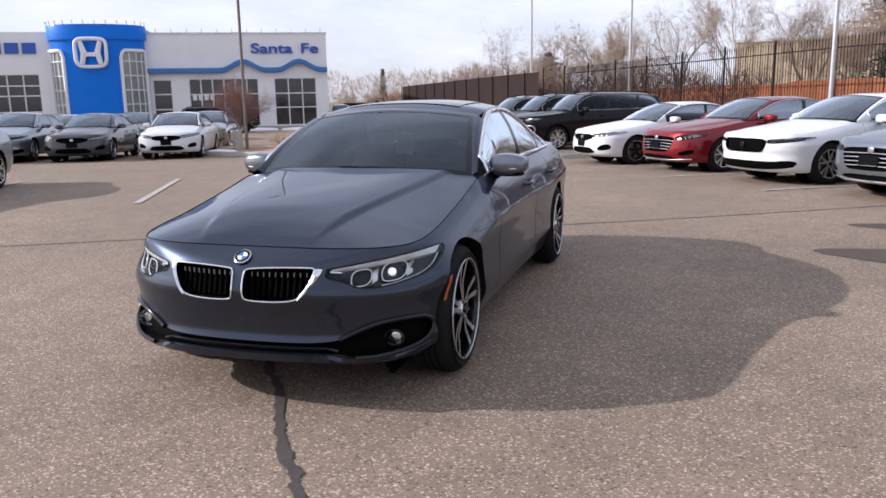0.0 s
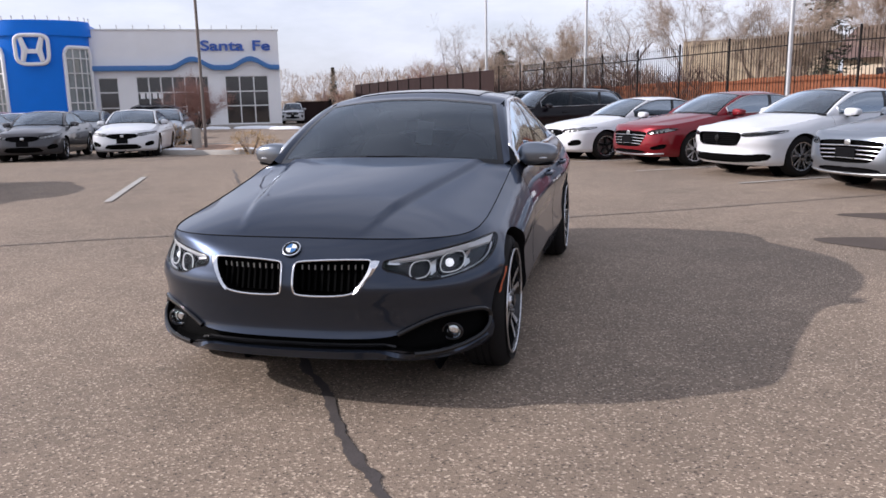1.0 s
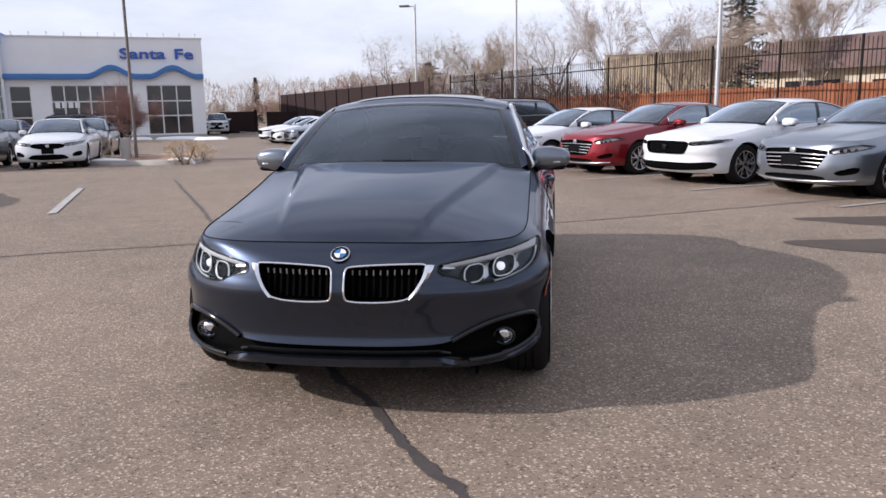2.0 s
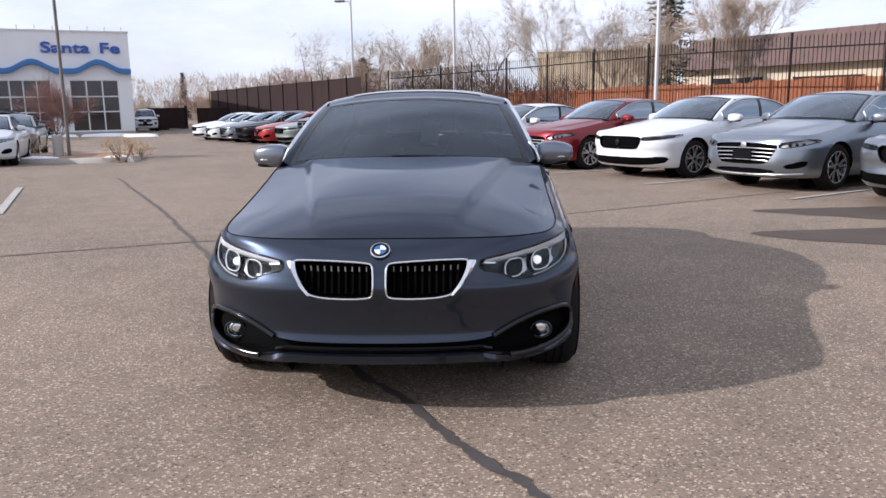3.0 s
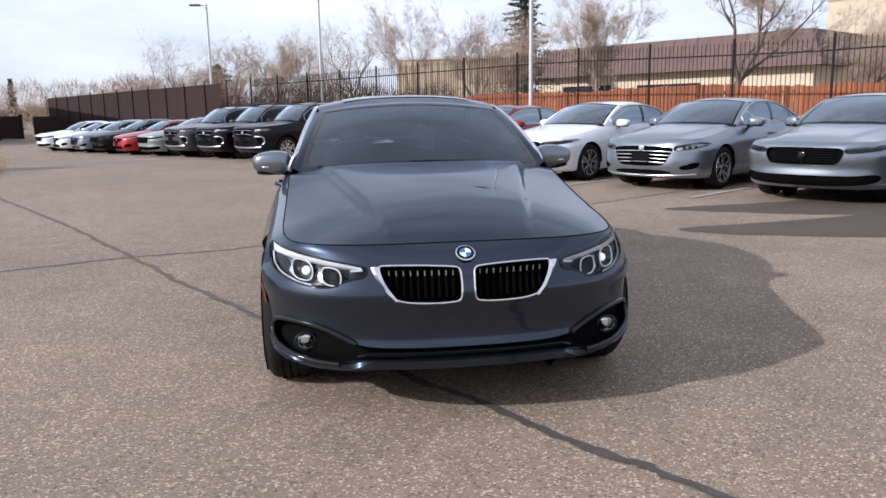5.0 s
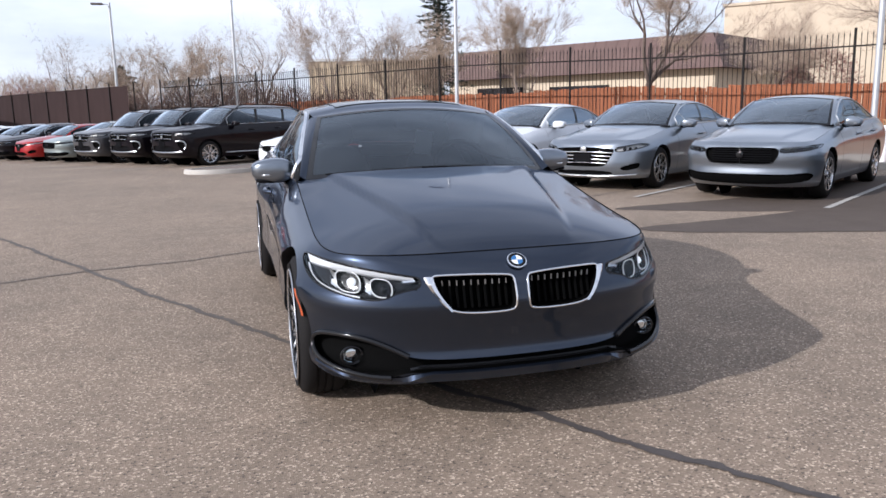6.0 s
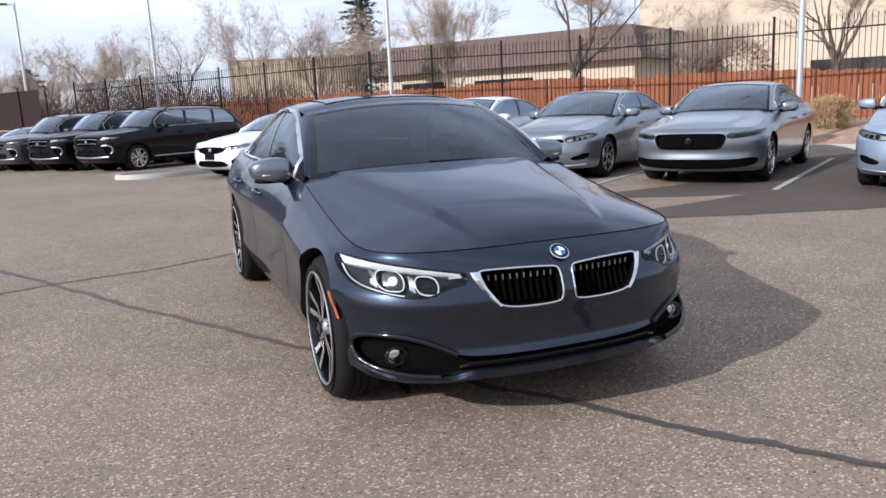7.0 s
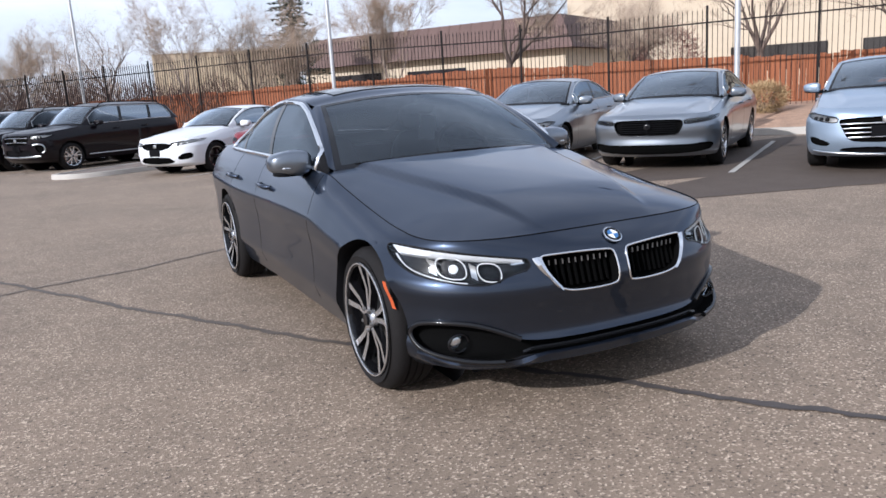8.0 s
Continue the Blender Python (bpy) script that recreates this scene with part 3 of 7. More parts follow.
def build_car(name, sp, paint, label, category, res, group=""):
    """A car at the origin with its nose at y = 0."""
    t = thing(name, (0, 0, 0), label, category, group)
    nf, ns, nr, nv = (72, 110, 18, 46) if res else (48, 60, 8, 34)
    n = 40 if res else 16
    regions = flank_mesh(sp, [o["shape"] for o in sp.openings], nf, ns, nr, nv)
    # lower body
    part("body", region_bm(regions[0]), paint, t, smooth=50)
    for o, faces in zip(sp.openings, regions[1:]):
        sides = (1, -1)
        groups = [sides] if o.get("joined") else [(1,), (-1,)]
        for g in groups:
            base = part(o["name"], region_bm(faces, 0.0, g, Vector((0, o["depth"], 0))), M[o["back"]], t, o.get("label", ""), 60)
            for s in g:
                part(o["name"] + "_rim", rim_bm(sp, o["shape"], 0.0, -o["depth"], s), M[o.get("wall", o["back"])], base, smooth=60)
            if o.get("cover"):
                c = part("lens", region_bm(faces, 0.001, g), M[o["cover"]], base, "clear lamp lens", 60)
                c.visible_shadow = False
            if o.get("frame"):
                for s in g:
                    pts = outline(sp, o["shape"], o.get("frame_out", 0.004), s)
                    part(o["name"] + "_frame", tube(bmesh.new(), pts, o["frame_r"], 8, closed=True), M[o["frame"]], base, o.get("frame_label", ""), 60)
            o.setdefault("made", []).append(base)
    # bonnet
    y_a = sp.y0(1.0)

    def dome(x, y):
        c = sp.crease(y)
        k = (c - x) / sp.crease_w
        k = max(0.0, min(1.0, k * 0.5 + 0.5))
        g = max(0.0, min(1.0, (y - y_a) / 0.35))
        return sp.crease_h * k * k * (3 - 2 * k) * g

    def cowl(a):
        return Vector((a * sp.cowl_x, sp.cowl_y + (sp.cowl_ye - sp.cowl_y) * a * a, sp.cowl_z + (sp.cowl_ze - sp.cowl_z) * a * a))

    rows = []
    m = n
    gap = 0.004
    for k in range(m + 1):
        f = k / m
        y = y_a + 0.0015 + (sp.cowl_ye - y_a) * f ** 1.35
        e = sp.flank(1.0, y=y)
        row = across(sp, y, max(0.002, e.x - gap), e.z, max(e.z, sp.zc(y)), n * 2 + 16, 2.3, dome)
        # the rear edge follows the screen
        for q in row:
            a = q.x / sp.cowl_x
            lim = sp.cowl_y + (sp.cowl_ye - sp.cowl_y) * a * a - 0.02
            if q.y > lim:
                over = q.y - lim
                q.y = lim + 0.02 * (over / (over + 0.1))
                q.z -= 0.10 * min(0.25, over)
        rows.append(row)
    bm = bmesh.new()
    sheet(bm, rows)
    part("bonnet", bm, paint, t, smooth=60)
    # screen
    def head(a):
        return Vector((a * sp.top_x, sp.top_y + (sp.top_ye - sp.top_y) * a * a, sp.top_z + (sp.top_ze - sp.top_z) * a * a))

    def screen(a, b, off=0.0):
        p = cowl(a).lerp(head(a), b)
        d = (head(a) - cowl(a)).normalized()
        nrm = Vector((1, 0, 0)).cross(d).normalized()
        return p + nrm * (sp.screen_bulge * 4 * b * (1 - b) + off)

    bm = bmesh.new()
    sheet(bm, [[screen(-1 + 2 * i / n, j / 14) for i in range(n + 1)] for j in range(15)])
    ws = part("windscreen", bm, M["screen_glass" if res else "screen_glass_parked"], t, "dark tinted windscreen" if res else "", 180)
    ws.visible_shadow = True
    # black ceramic border, 2 mm proud
    bm = bmesh.new()
    for a0, a1, b0, b1 in ((-1, 1, 0.0, 0.045), (-1, 1, 0.95, 1.0), (-1, -0.955, 0.045, 0.95), (0.955, 1, 0.045, 0.95)):
        sheet(bm, [[screen(a0 + (a1 - a0) * i / n, b0 + (b1 - b0) * j / 6, 0.002) for i in range(n + 1)] for j in range(7)])
    part("windscreen_border", bm, M["gloss_black"], ws, smooth=180)
    # scuttle panel under the screen
    bm = bmesh.new()
    sheet(bm, [[cowl(-1 + 2 * i / n) + Vector((0, dy, dz)) for i in range(n + 1)] for dy, dz in ((-0.10, -0.055), (-0.02, -0.020), (0.012, 0.004))])
    part("scuttle", bm, M["black_plastic"], t, smooth=60)
    # roof and rear glass
    rx, rz, rc = sp.rail_x, sp.rail_z, sp.roof_z
    rows, rear = [], []
    for k in range(n + 1):
        f = k / n
        row = []
        for i in range(n + 1):
            a = -1 + 2 * i / n
            ys = head(a).y if abs(a) < 1 else head(a).y
            y = ys + (sp.roof_end - ys) * f
            xe = sp.top_x + (rx(y) - sp.top_x) * min(1.0, f * 6)
            ze, zm = rz(y), rc(y)
            z = ze + (zm - ze) * (1 - abs(a) ** 2.6)
            if f < 0.12:
                z = head(a).z + (z - head(a).z) * (f / 0.12)
            row.append(Vector((a * xe, y, z)))
        rows.append(row)
    bm = bmesh.new()
    sheet(bm, rows)
    part("roof", bm, paint, t, smooth=60)
    if sp.sunroof:
        bm = bmesh.new()
        y0_, y1_ = sp.sunroof
        sheet(bm, [[Vector((a * 0.43, y, rz(y) + (rc(y) - rz(y)) * (1 - abs(a * 0.43 / rx(y)) ** 2.6) + 0.005)) for a in [-1 + i / 8 for i in range(17)]] for y in [y0_ + (y1_ - y0_) * j / 8 for j in range(9)]])
        part("sunroof", bm, M["gloss_black"], t, "dark glass sunroof", 60)
    for k in range(n + 1):
        y = sp.roof_end + (sp.tail_y - sp.roof_end) * k / n
        rear.append(across(sp, y, rx(y), rz(y), max(rz(y), rc(y)), n, 2.6))
    bm = bmesh.new()
    sheet(bm, rear)
    part("rear_window", bm, M["gloss_black"], t, "dark rear window", 60)
    # boot lid
    rows = []
    yb = sp.ye(1.0)
    for k in range(n // 2 + 1):
        f = k / (n // 2)
        y = sp.tail_y - 0.05 + (yb - 0.002 - sp.tail_y + 0.05) * (1 - (1 - f) ** 1.6)
        if y > yb - sp.Lr:
            s = min(1.0, (y - (yb - sp.Lr)) / sp.Lr)
            xw = sp.width(y) * sp.w(1.0) * max(0.0, 1 - s ** 2.6) ** (1 / 2.6)
        else:
            xw = sp.flank(1.0, y=y).x
        z0, z1 = sp.reach(y)
        rows.append(across(sp, y, max(0.002, xw), z1, max(z1, sp.deck_z(y)), n, 2.6))
    bm = bmesh.new()
    sheet(bm, rows)
    part("boot_lid", bm, paint, t, smooth=60)
    # sides of the cabin
    for s in (1, -1):
        def side(y, f, off=0.0):
            e = sp.flank(1.0, y=y)
            x1, z1 = rx(y), max(rz(y), e.z + 0.002)
            p = Vector((e.x, y, e.z)).lerp(Vector((x1, y, z1)), f)
            d = Vector((x1 - e.x, 0, z1 - e.z)).normalized()
            nrm = Vector((d.z, 0, -d.x))
            p += nrm * (sp.side_bulge * 4 * f * (1 - f) * min(1.0, (z1 - e.z) / 0.3) + off)
            return Vector((p.x * s, p.y, p.z))

        ya, yz = sp.dlo
        f_top = lambda y: 0.93 if y < sp.dlo_fade else 0.93 - 0.55 * ((y - sp.dlo_fade) / (yz - sp.dlo_fade)) ** 2
        f_low = lambda y: 0.045
        ny = 60 if res else 26
        ys_all = [sp.cowl_ye - 0.03 + (sp.tail_y - sp.cowl_ye + 0.03) * k / ny for k in range(ny + 1)]
        ys_win = [ya + (yz - ya) * k / ny for k in range(ny + 1)]
        bm = bmesh.new()
        front_y = [y for y in ys_all if y < ya - 0.002] + [ya]
        back_y = [yz] + [y for y in ys_all if y > yz + 0.002]
        if res:
            sail = bmesh.new()
            sheet(sail, [[side(y, j / 8) for j in range(9)] for y in front_y])
            part("mirror_sail", sail, M["black_plastic"], t, "black corner panel behind the mirror", 60)
        else:
            sheet(bm, [[side(y, j / 8) for j in range(9)] for y in front_y])
        sheet(bm, [[side(y, j / 8) for j in range(9)] for y in back_y])
        sheet(bm, [[side(y, f_low(y) * j / 2) for j in range(3)] for y in ys_win])
        sheet(bm, [[side(y, f_top(y) + (1 - f_top(y)) * j / 3) for j in range(4)] for y in ys_win])
        bmesh.ops.remove_doubles(bm, verts=bm.verts, dist=0.0008)
        part("cabin_side", bm, paint, t, smooth=60)
        gl = bmesh.new()
        sheet(gl, [[side(y, f_low(y) + (f_top(y) - f_low(y)) * j / 8, -0.004) for j in range(9)] for y in ys_win])
        w = part("side_window", gl, M["side_glass" if res else "side_glass_parked"], t, "dark side windows", 180)
        ring = [side(y, f_top(y), 0.003) for y in ys_win] + [side(yz, f_low(yz) + (f_top(yz) - f_low(yz)) * (1 - j / 4), 0.003) for j in range(1, 4)] + [side(y, f_low(y), 0.003) for y in ys_win[::-1]] + [side(ya, f_low(ya) + (f_top(ya) - f_low(ya)) * j / 4, 0.003) for j in range(1, 4)]
        part("window_trim", tube(bmesh.new(), ring, sp.trim_r, 6, closed=True), M[sp.trim], w, "bright window trim", 60)
        for yp, wd in sp.pillars:
            bm = bmesh.new()
            sheet(bm, [[side(yp + dy + 0.10 * (j / 6 - 0.5), f_low(yp) + (f_top(yp + dy) - f_low(yp)) * j / 6, -0.001) for j in range(7)] for dy in (-wd, 0, wd)])
            part("pillar_cover", bm, M["gloss_black"], w, smooth=60)
        # strip between screen and rail
        bm = bmesh.new()
        rows = []
        for j in range(15):
            b = j / 14
            p = screen(s, b)
            y = p.y + 0.0
            r = Vector((rx(y) * s, y, rz(y)))
            rows.append([p, p.lerp(r, 0.5) + Vector((0.012 * s, -0.004, 0.008)), r])
        sheet(bm, rows)
        part("windscreen_pillar", bm, paint, t, smooth=60)
        # mirror
        mx, my, mz = sp.mirror
        mr = new("door_mirror")
        mr.empty_display_size = 0.1
        mr.parent = t
        mr.location = (mx * s, my, mz)

        def cap(p):
            k = 1 - 0.30 * max(0.0, p.x * s / 0.13)
            return Vector((p.x, p.y * (0.9 if p.y > 0 else 1.0) + 0.03 * (p.x * s / 0.13), p.z * k + (0.01 if p.z > 0 else 0.012) * 0))
        part("mirror_cap", blob_bm(0.116, 0.080, 0.070, 3.6, shape=cap), M[sp.mirror_mat] if sp.mirror_mat else paint, mr, smooth=60)
        bm = blob_bm(0.091, 0.014, 0.057, 3.2)
        bmesh.ops.translate(bm, verts=bm.verts, vec=(-0.006 * s, 0.064, 0.0))
        part("mirror_glass", bm, M["gloss_black"], mr, smooth=60)
        bm = blob_bm(0.097, 0.064, 0.016, 2.8)
        bmesh.ops.translate(bm, verts=bm.verts, vec=(-0.004 * s, 0.004, -0.058))
        part("mirror_foot", bm, M["black_plastic"], mr, smooth=60)
        tx = sp.flank(1.0, y=my + 0.05).x - mx + 0.005
        part("mirror_arm", tube(bmesh.new(), [((-0.07) * s, 0.0, -0.05), ((tx * 0.7) * s, 0.02, -0.065), (tx * s, 0.05, mz * 0 + sp.zt(my) - mz + 0.005)], [0.03, 0.026, 0.03], 8), M["gloss_black"], mr, smooth=60)
        bm = bmesh.new()
        tube(bm, [(0.097 * s, -0.030, -0.022), (0.04 * s, -0.069, -0.024), (-0.03 * s, -0.073, -0.024)], 0.006, 6)
        part("turn_signal", bm, M["satin_chrome"], mr)
        # door joints and handles
        for yj, lean in sp.joints:
            vs = [0.10 + 0.89 * k / 20 for k in range(21)]
            pts = [sp.flank(v, y=yj + lean * v) for v in vs]
            part("door_joint", tube(bmesh.new(), [Vector((p.x * s - 0.001 * s, p.y, p.z)) for p in pts], 0.0022, 5), M["black_plastic"], t)
        for yh in sp.handles:
            h = sp.flank(sp.handle_v, y=yh)
            bm = bmesh.new()
            tube(bm, [((h.x - 0.004) * s, yh - 0.11, h.z), ((h.x + 0.03) * s, yh - 0.09, h.z + 0.002), ((h.x + 0.034) * s, yh, h.z + 0.004), ((h.x + 0.03) * s, yh + 0.09, h.z + 0.004), ((h.x - 0.004) * s, yh + 0.11, h.z + 0.004)], [0.012, 0.015, 0.015, 0.015, 0.012], 8)
            part("door_handle", bm, paint, t, smooth=60)
        # wheel houses and wheels
        for ya_ in (sp.axle_f, sp.axle_r):
            bm = bmesh.new()
            rows = []
            xo = sp.flank(0.5, y=ya_).x - 0.012
            for k in range(25):
                a = -0.35 + (math.pi + 0.7) * k / 24
                y, z = ya_ + sp.arch * math.cos(a), sp.hub_z + sp.arch * math.sin(a)
                z0, z1 = sp.reach(y)
                v2 = min(1.0, max(0.0, (z - z0) / (z1 - z0)))
                xe = sp.flank(v2, y=y).x
                rows.append([((xe - 0.001) * s, y, z), ((xe - 0.03) * s, ya_ + (sp.arch - 0.012) * math.cos(a), sp.hub_z + (sp.arch - 0.012) * math.sin(a)), (0.52 * s, ya_ + (sp.arch - 0.01) * math.cos(a), sp.hub_z + (sp.arch - 0.01) * math.sin(a))])
            sheet(bm, rows)
            c = bm.verts.new((0.52 * s, ya_, sp.hub_z))
            ring = [bm.verts.new((0.52 * s, ya_ + sp.arch * math.cos(a), sp.hub_z + sp.arch * math.sin(a))) for a in [2 * math.pi * k / 24 for k in range(24)]]
            for k in range(24):
                bm.faces.new((c, ring[k], ring[(k + 1) % 24]))
            part("wheel_house", bm, M["black_plastic"], t, smooth=60)
        for ya_, xf in ((sp.axle_f, sp.face_f), (sp.axle_r, sp.face_r)):
            wheel(t, xf * s, ya_, sp, s, sp.wheel_style, res)
    # sills and floor pan
    bm = bmesh.new()
    box(bm, -0.60, 0.60, sp.y0(0.0) + 0.12, sp.ye(0) - 0.1, sp.zb(2.0) - 0.02, sp.zb(2.0) + 0.12)
    part("floor_pan", bm, M["black_plastic"], t)
    bm = bmesh.new()
    for a, b in ((sp.axle_f + sp.arch, sp.axle_r - sp.arch),):
        box(bm, -sp.flank(0, y=2).x + 0.01, sp.flank(0, y=2).x - 0.01, a, b, sp.zb(2.0) - 0.01, sp.zb(2.0) + 0.04)
    pts = []
    rows = [[], []]
    for k in range(25):
        p = sp.flank(0.0, th=0.66 * math.pi / 2 * k / 24)
        rows[0].append(p)
        rows[1].append(Vector((p.x * 0.8, p.y + 0.25, p.z + 0.005)))
    for s in (1, -1):
        sheet(bm, [[Vector((p.x * s, p.y, p.z)) for p in r] for r in rows])
    part("undertray", bm, M["black_plastic"], t)
    # cabin inside
    bm = bmesh.new()
    zd = sp.cowl_z - 0.06
    box(bm, -0.66, 0.66, sp.cowl_y + 0.12, sp.cowl_y + 0.62, zd - 0.35, zd, 0.05)
    part("dashboard", bm, M["cabin"], t)
    bm = bmesh.new()
    box(bm, -0.72, 0.72, sp.cowl_y + 0.2, sp.tail_y - 0.25, sp.zb(2) + 0.12, sp.zb(2) + 0.16)
    box(bm, -0.68, 0.68, sp.tail_y - 0.75, sp.tail_y - 0.5, sp.zb(2) + 0.16, sp.zt(3) - 0.02)
    part("cabin_floor", bm, M["cabin"], t)
    top = sp.roof_z(2.5)
    for x in (-0.36, 0.36):
        st = part("seat", blob_bm(0.24, 0.10, 0.36, 3.0), M["seat"], t, smooth=60)
        st.matrix_basis = pose(x, sp.cowl_y + 1.35, top - 0.66, -14)
        hd = part("headrest", blob_bm(0.12, 0.05, 0.09, 2.8), M["seat"], st, smooth=60)
        hd.location = (0, 0.0, 0.44)
    bm = bmesh.new()
    tube(bm, [(0.18 * math.cos(a), 0, 0.18 * math.sin(a)) for a in [2 * math.pi * k / 28 for k in range(28)]], 0.016, 8, closed=True)
    box(bm, -0.17, 0.17, -0.01, 0.02, -0.03, 0.03)
    swl = part("steering_wheel", bm, M["cabin"], t, smooth=60)
    swl.matrix_basis = pose(0.36, sp.cowl_y + 0.72, zd + 0.02, -25)
    bm = blob_bm(0.11, 0.02, 0.035, 2.8)
    im = part("inner_mirror", bm, M["cabin"], t, smooth=60)
    im.location = (0, sp.top_y - 0.12, sp.top_z - 0.10)
    # rear lamps and bumper strip
    for s in (1, -1):
        bm = bmesh.new()
        rows = []
        for j in range(5):
            v = sp.lamp_v[0] + (sp.lamp_v[1] - sp.lamp_v[0]) * j / 4
            rows.append([Vector((p.x * s, p.y + 0.006, p.z)) + Vector((0.004 * s, 0, 0)) for p in (sp.flank(v, back=0.25 + 0.75 * k / 10) for k in range(11))])
        sheet(bm, rows)
        part("tail_lamp", bm, M["red_lens"], t, "red tail lamp", 60)
    return t


class HERO(Spec):
    width = curve([(0.0, 0.895), (0.8, 0.894), (1.6, 0.892), (2.4, 0.895), (3.4, 0.925), (4.0, 0.915), (4.64, 0.865)])
    zb = curve([(0.0, 0.185), (0.5, 0.19), (1.2, 0.185), (3.2, 0.195), (4.2, 0.24), (4.64, 0.30)])
    zt = curve([(0.0, 0.725), (0.30, 0.725), (0.6, 0.755), (0.9, 0.805), (1.2, 0.865), (1.5, 0.925), (1.8, 0.935), (2.5, 0.94), (3.3, 0.955), (3.8, 0.97), (4.3, 0.985), (4.64, 0.95)])
    w = curve([(0.0, 0.93), (0.12, 0.965), (0.22, 0.990), (0.36, 0.984), (0.50, 0.986), (0.62, 0.999), (0.69, 1.0), (0.73, 0.986), (0.84, 0.948), (0.93, 0.905), (1.0, 0.855)])
    y0 = curve([(0.0, 0.13), (0.05, 0.075), (0.12, 0.022), (0.18, 0.030), (0.30, 0.052), (0.45, 0.042), (0.56, 0.026), (0.64, 0.018), (0.74, 0.030), (0.84, 0.055), (0.92, 0.095), (1.0, 0.165)])
    L = curve([(0.0, 0.62), (0.3, 0.74), (0.75, 0.74), (1.0, 0.62)])
    n = curve([(0.0, 2.5), (0.3, 2.6), (0.60, 2.45), (0.72, 2.35), (0.84, 2.45), (0.92, 2.8), (1.0, 3.9)])
    ye = curve([(0.0, 4.50), (0.4, 4.62), (0.8, 4.60), (1.0, 4.50)])
    Lr = 0.55
    crease_w = 0.020
    axle_f = 0.775
    axle_r = 3.585
    hub_z = 0.318
    arch = 0.368
    tyre = 0.330
    rim = 0.262
    tyre_w = 0.225
    face_f = 0.868
    face_r = 0.922
    zc = curve([(0.165, 0.725), (0.24, 0.764), (0.36, 0.806), (0.55, 0.850), (0.85, 0.900), (1.15, 0.940), (1.36, 0.967), (1.6, 0.995)])
    crease = lambda y: 0.30 + 0.22 * (y - 0.2)
    crease_h = 0.020
    cowl_x = 0.705
    cowl_y = 1.34
    cowl_ye = 1.52
    cowl_z = 0.972
    cowl_ze = 0.932
    top_x = 0.562
    top_y = 2.06
    top_ye = 2.13
    top_z = 1.316
    top_ze = 1.272
    screen_bulge = 0.03
    side_bulge = 0.03
    rail_x = curve([(1.45, 0.755), (1.75, 0.695), (2.0, 0.645), (2.17, 0.612), (2.4, 0.585), (2.8, 0.572), (3.2, 0.582), (3.6, 0.61), (3.9, 0.635), (4.2, 0.66)])
    rail_z = curve([(1.45, 0.915), (1.75, 1.085), (2.0, 1.20), (2.17, 1.262), (2.4, 1.312), (2.8, 1.325), (3.2, 1.265), (3.6, 1.14), (3.9, 1.045), (4.2, 0.99)])
    roof_z = curve([(2.05, 1.33), (2.4, 1.368), (2.8, 1.378), (3.2, 1.33), (3.6, 1.215), (3.95, 1.095), (4.2, 1.015)])
    deck_z = curve([(4.0, 1.06), (4.2, 1.012), (4.5, 1.0)])
    roof_end = 3.15
    tail_y = 4.15
    sunroof = (2.26, 3.0)
    dlo = (1.66, 3.74)
    dlo_fade = 3.2
    trim = "chrome"
    trim_r = 0.015
    pillars = ((2.72, 0.035), (3.42, 0.02))
    mirror = (0.878, 1.80, 0.975)
    mirror_mat = "mirror_paint_sunlit"
    joints = ((1.50, 0.02), (2.66, 0.02), (3.42, -0.1))
    handles = (2.48, 3.30)
    handle_v = 0.80
    lamp_v = (0.62, 0.9)
    wheel_style = (5, True, "alloy")
HERO.openings = [
    dict(name="headlamp", shape=rounded([(0.405, 0.642), (0.43, 0.648), (0.62, 0.676), (0.80, 0.705), (0.818, 0.69), (0.825, 0.655), (0.81, 0.61), (0.77, 0.582), (0.64, 0.556), (0.555, 0.556), (0.485, 0.590), (0.405, 0.606)], 2),
         depth=0.055, back="gloss_black", wall="gloss_black", cover="lamp_glass", frame="gloss_black", frame_r=0.0035, frame_out=0.0, label="dark headlamp housing"),
    dict(name="grille", shape=rounded([(0.026, 0.60), (0.030, 0.635), (0.055, 0.642), (0.19, 0.649), (0.32, 0.650), (0.364, 0.647), (0.355, 0.60), (0.330, 0.545), (0.286, 0.511), (0.19, 0.500), (0.045, 0.502), (0.026, 0.52)], 2),
         depth=0.075, back="pit", wall="pit", frame="chrome", frame_r=0.0046, frame_out=0.003, label="black kidney-shaped grille", frame_label="polished chrome frame"),
    dict(name="lower_intake", shape=half([(0.0, 0.308), (0.2, 0.308), (0.42, 0.312), (0.50, 0.336), (0.57, 0.378), (0.64, 0.396), (0.74, 0.400), (0.795, 0.388), (0.815, 0.34), (0.80, 0.288), (0.72, 0.256), (0.60, 0.242), (0.53, 0.242), (0.47, 0.262), (0.40, 0.262), (0.2, 0.258), (0.0, 0.258)], 2),
         depth=0.06, back="pit", wall="pit", joined=True, label="black plastic lower intake"),
]


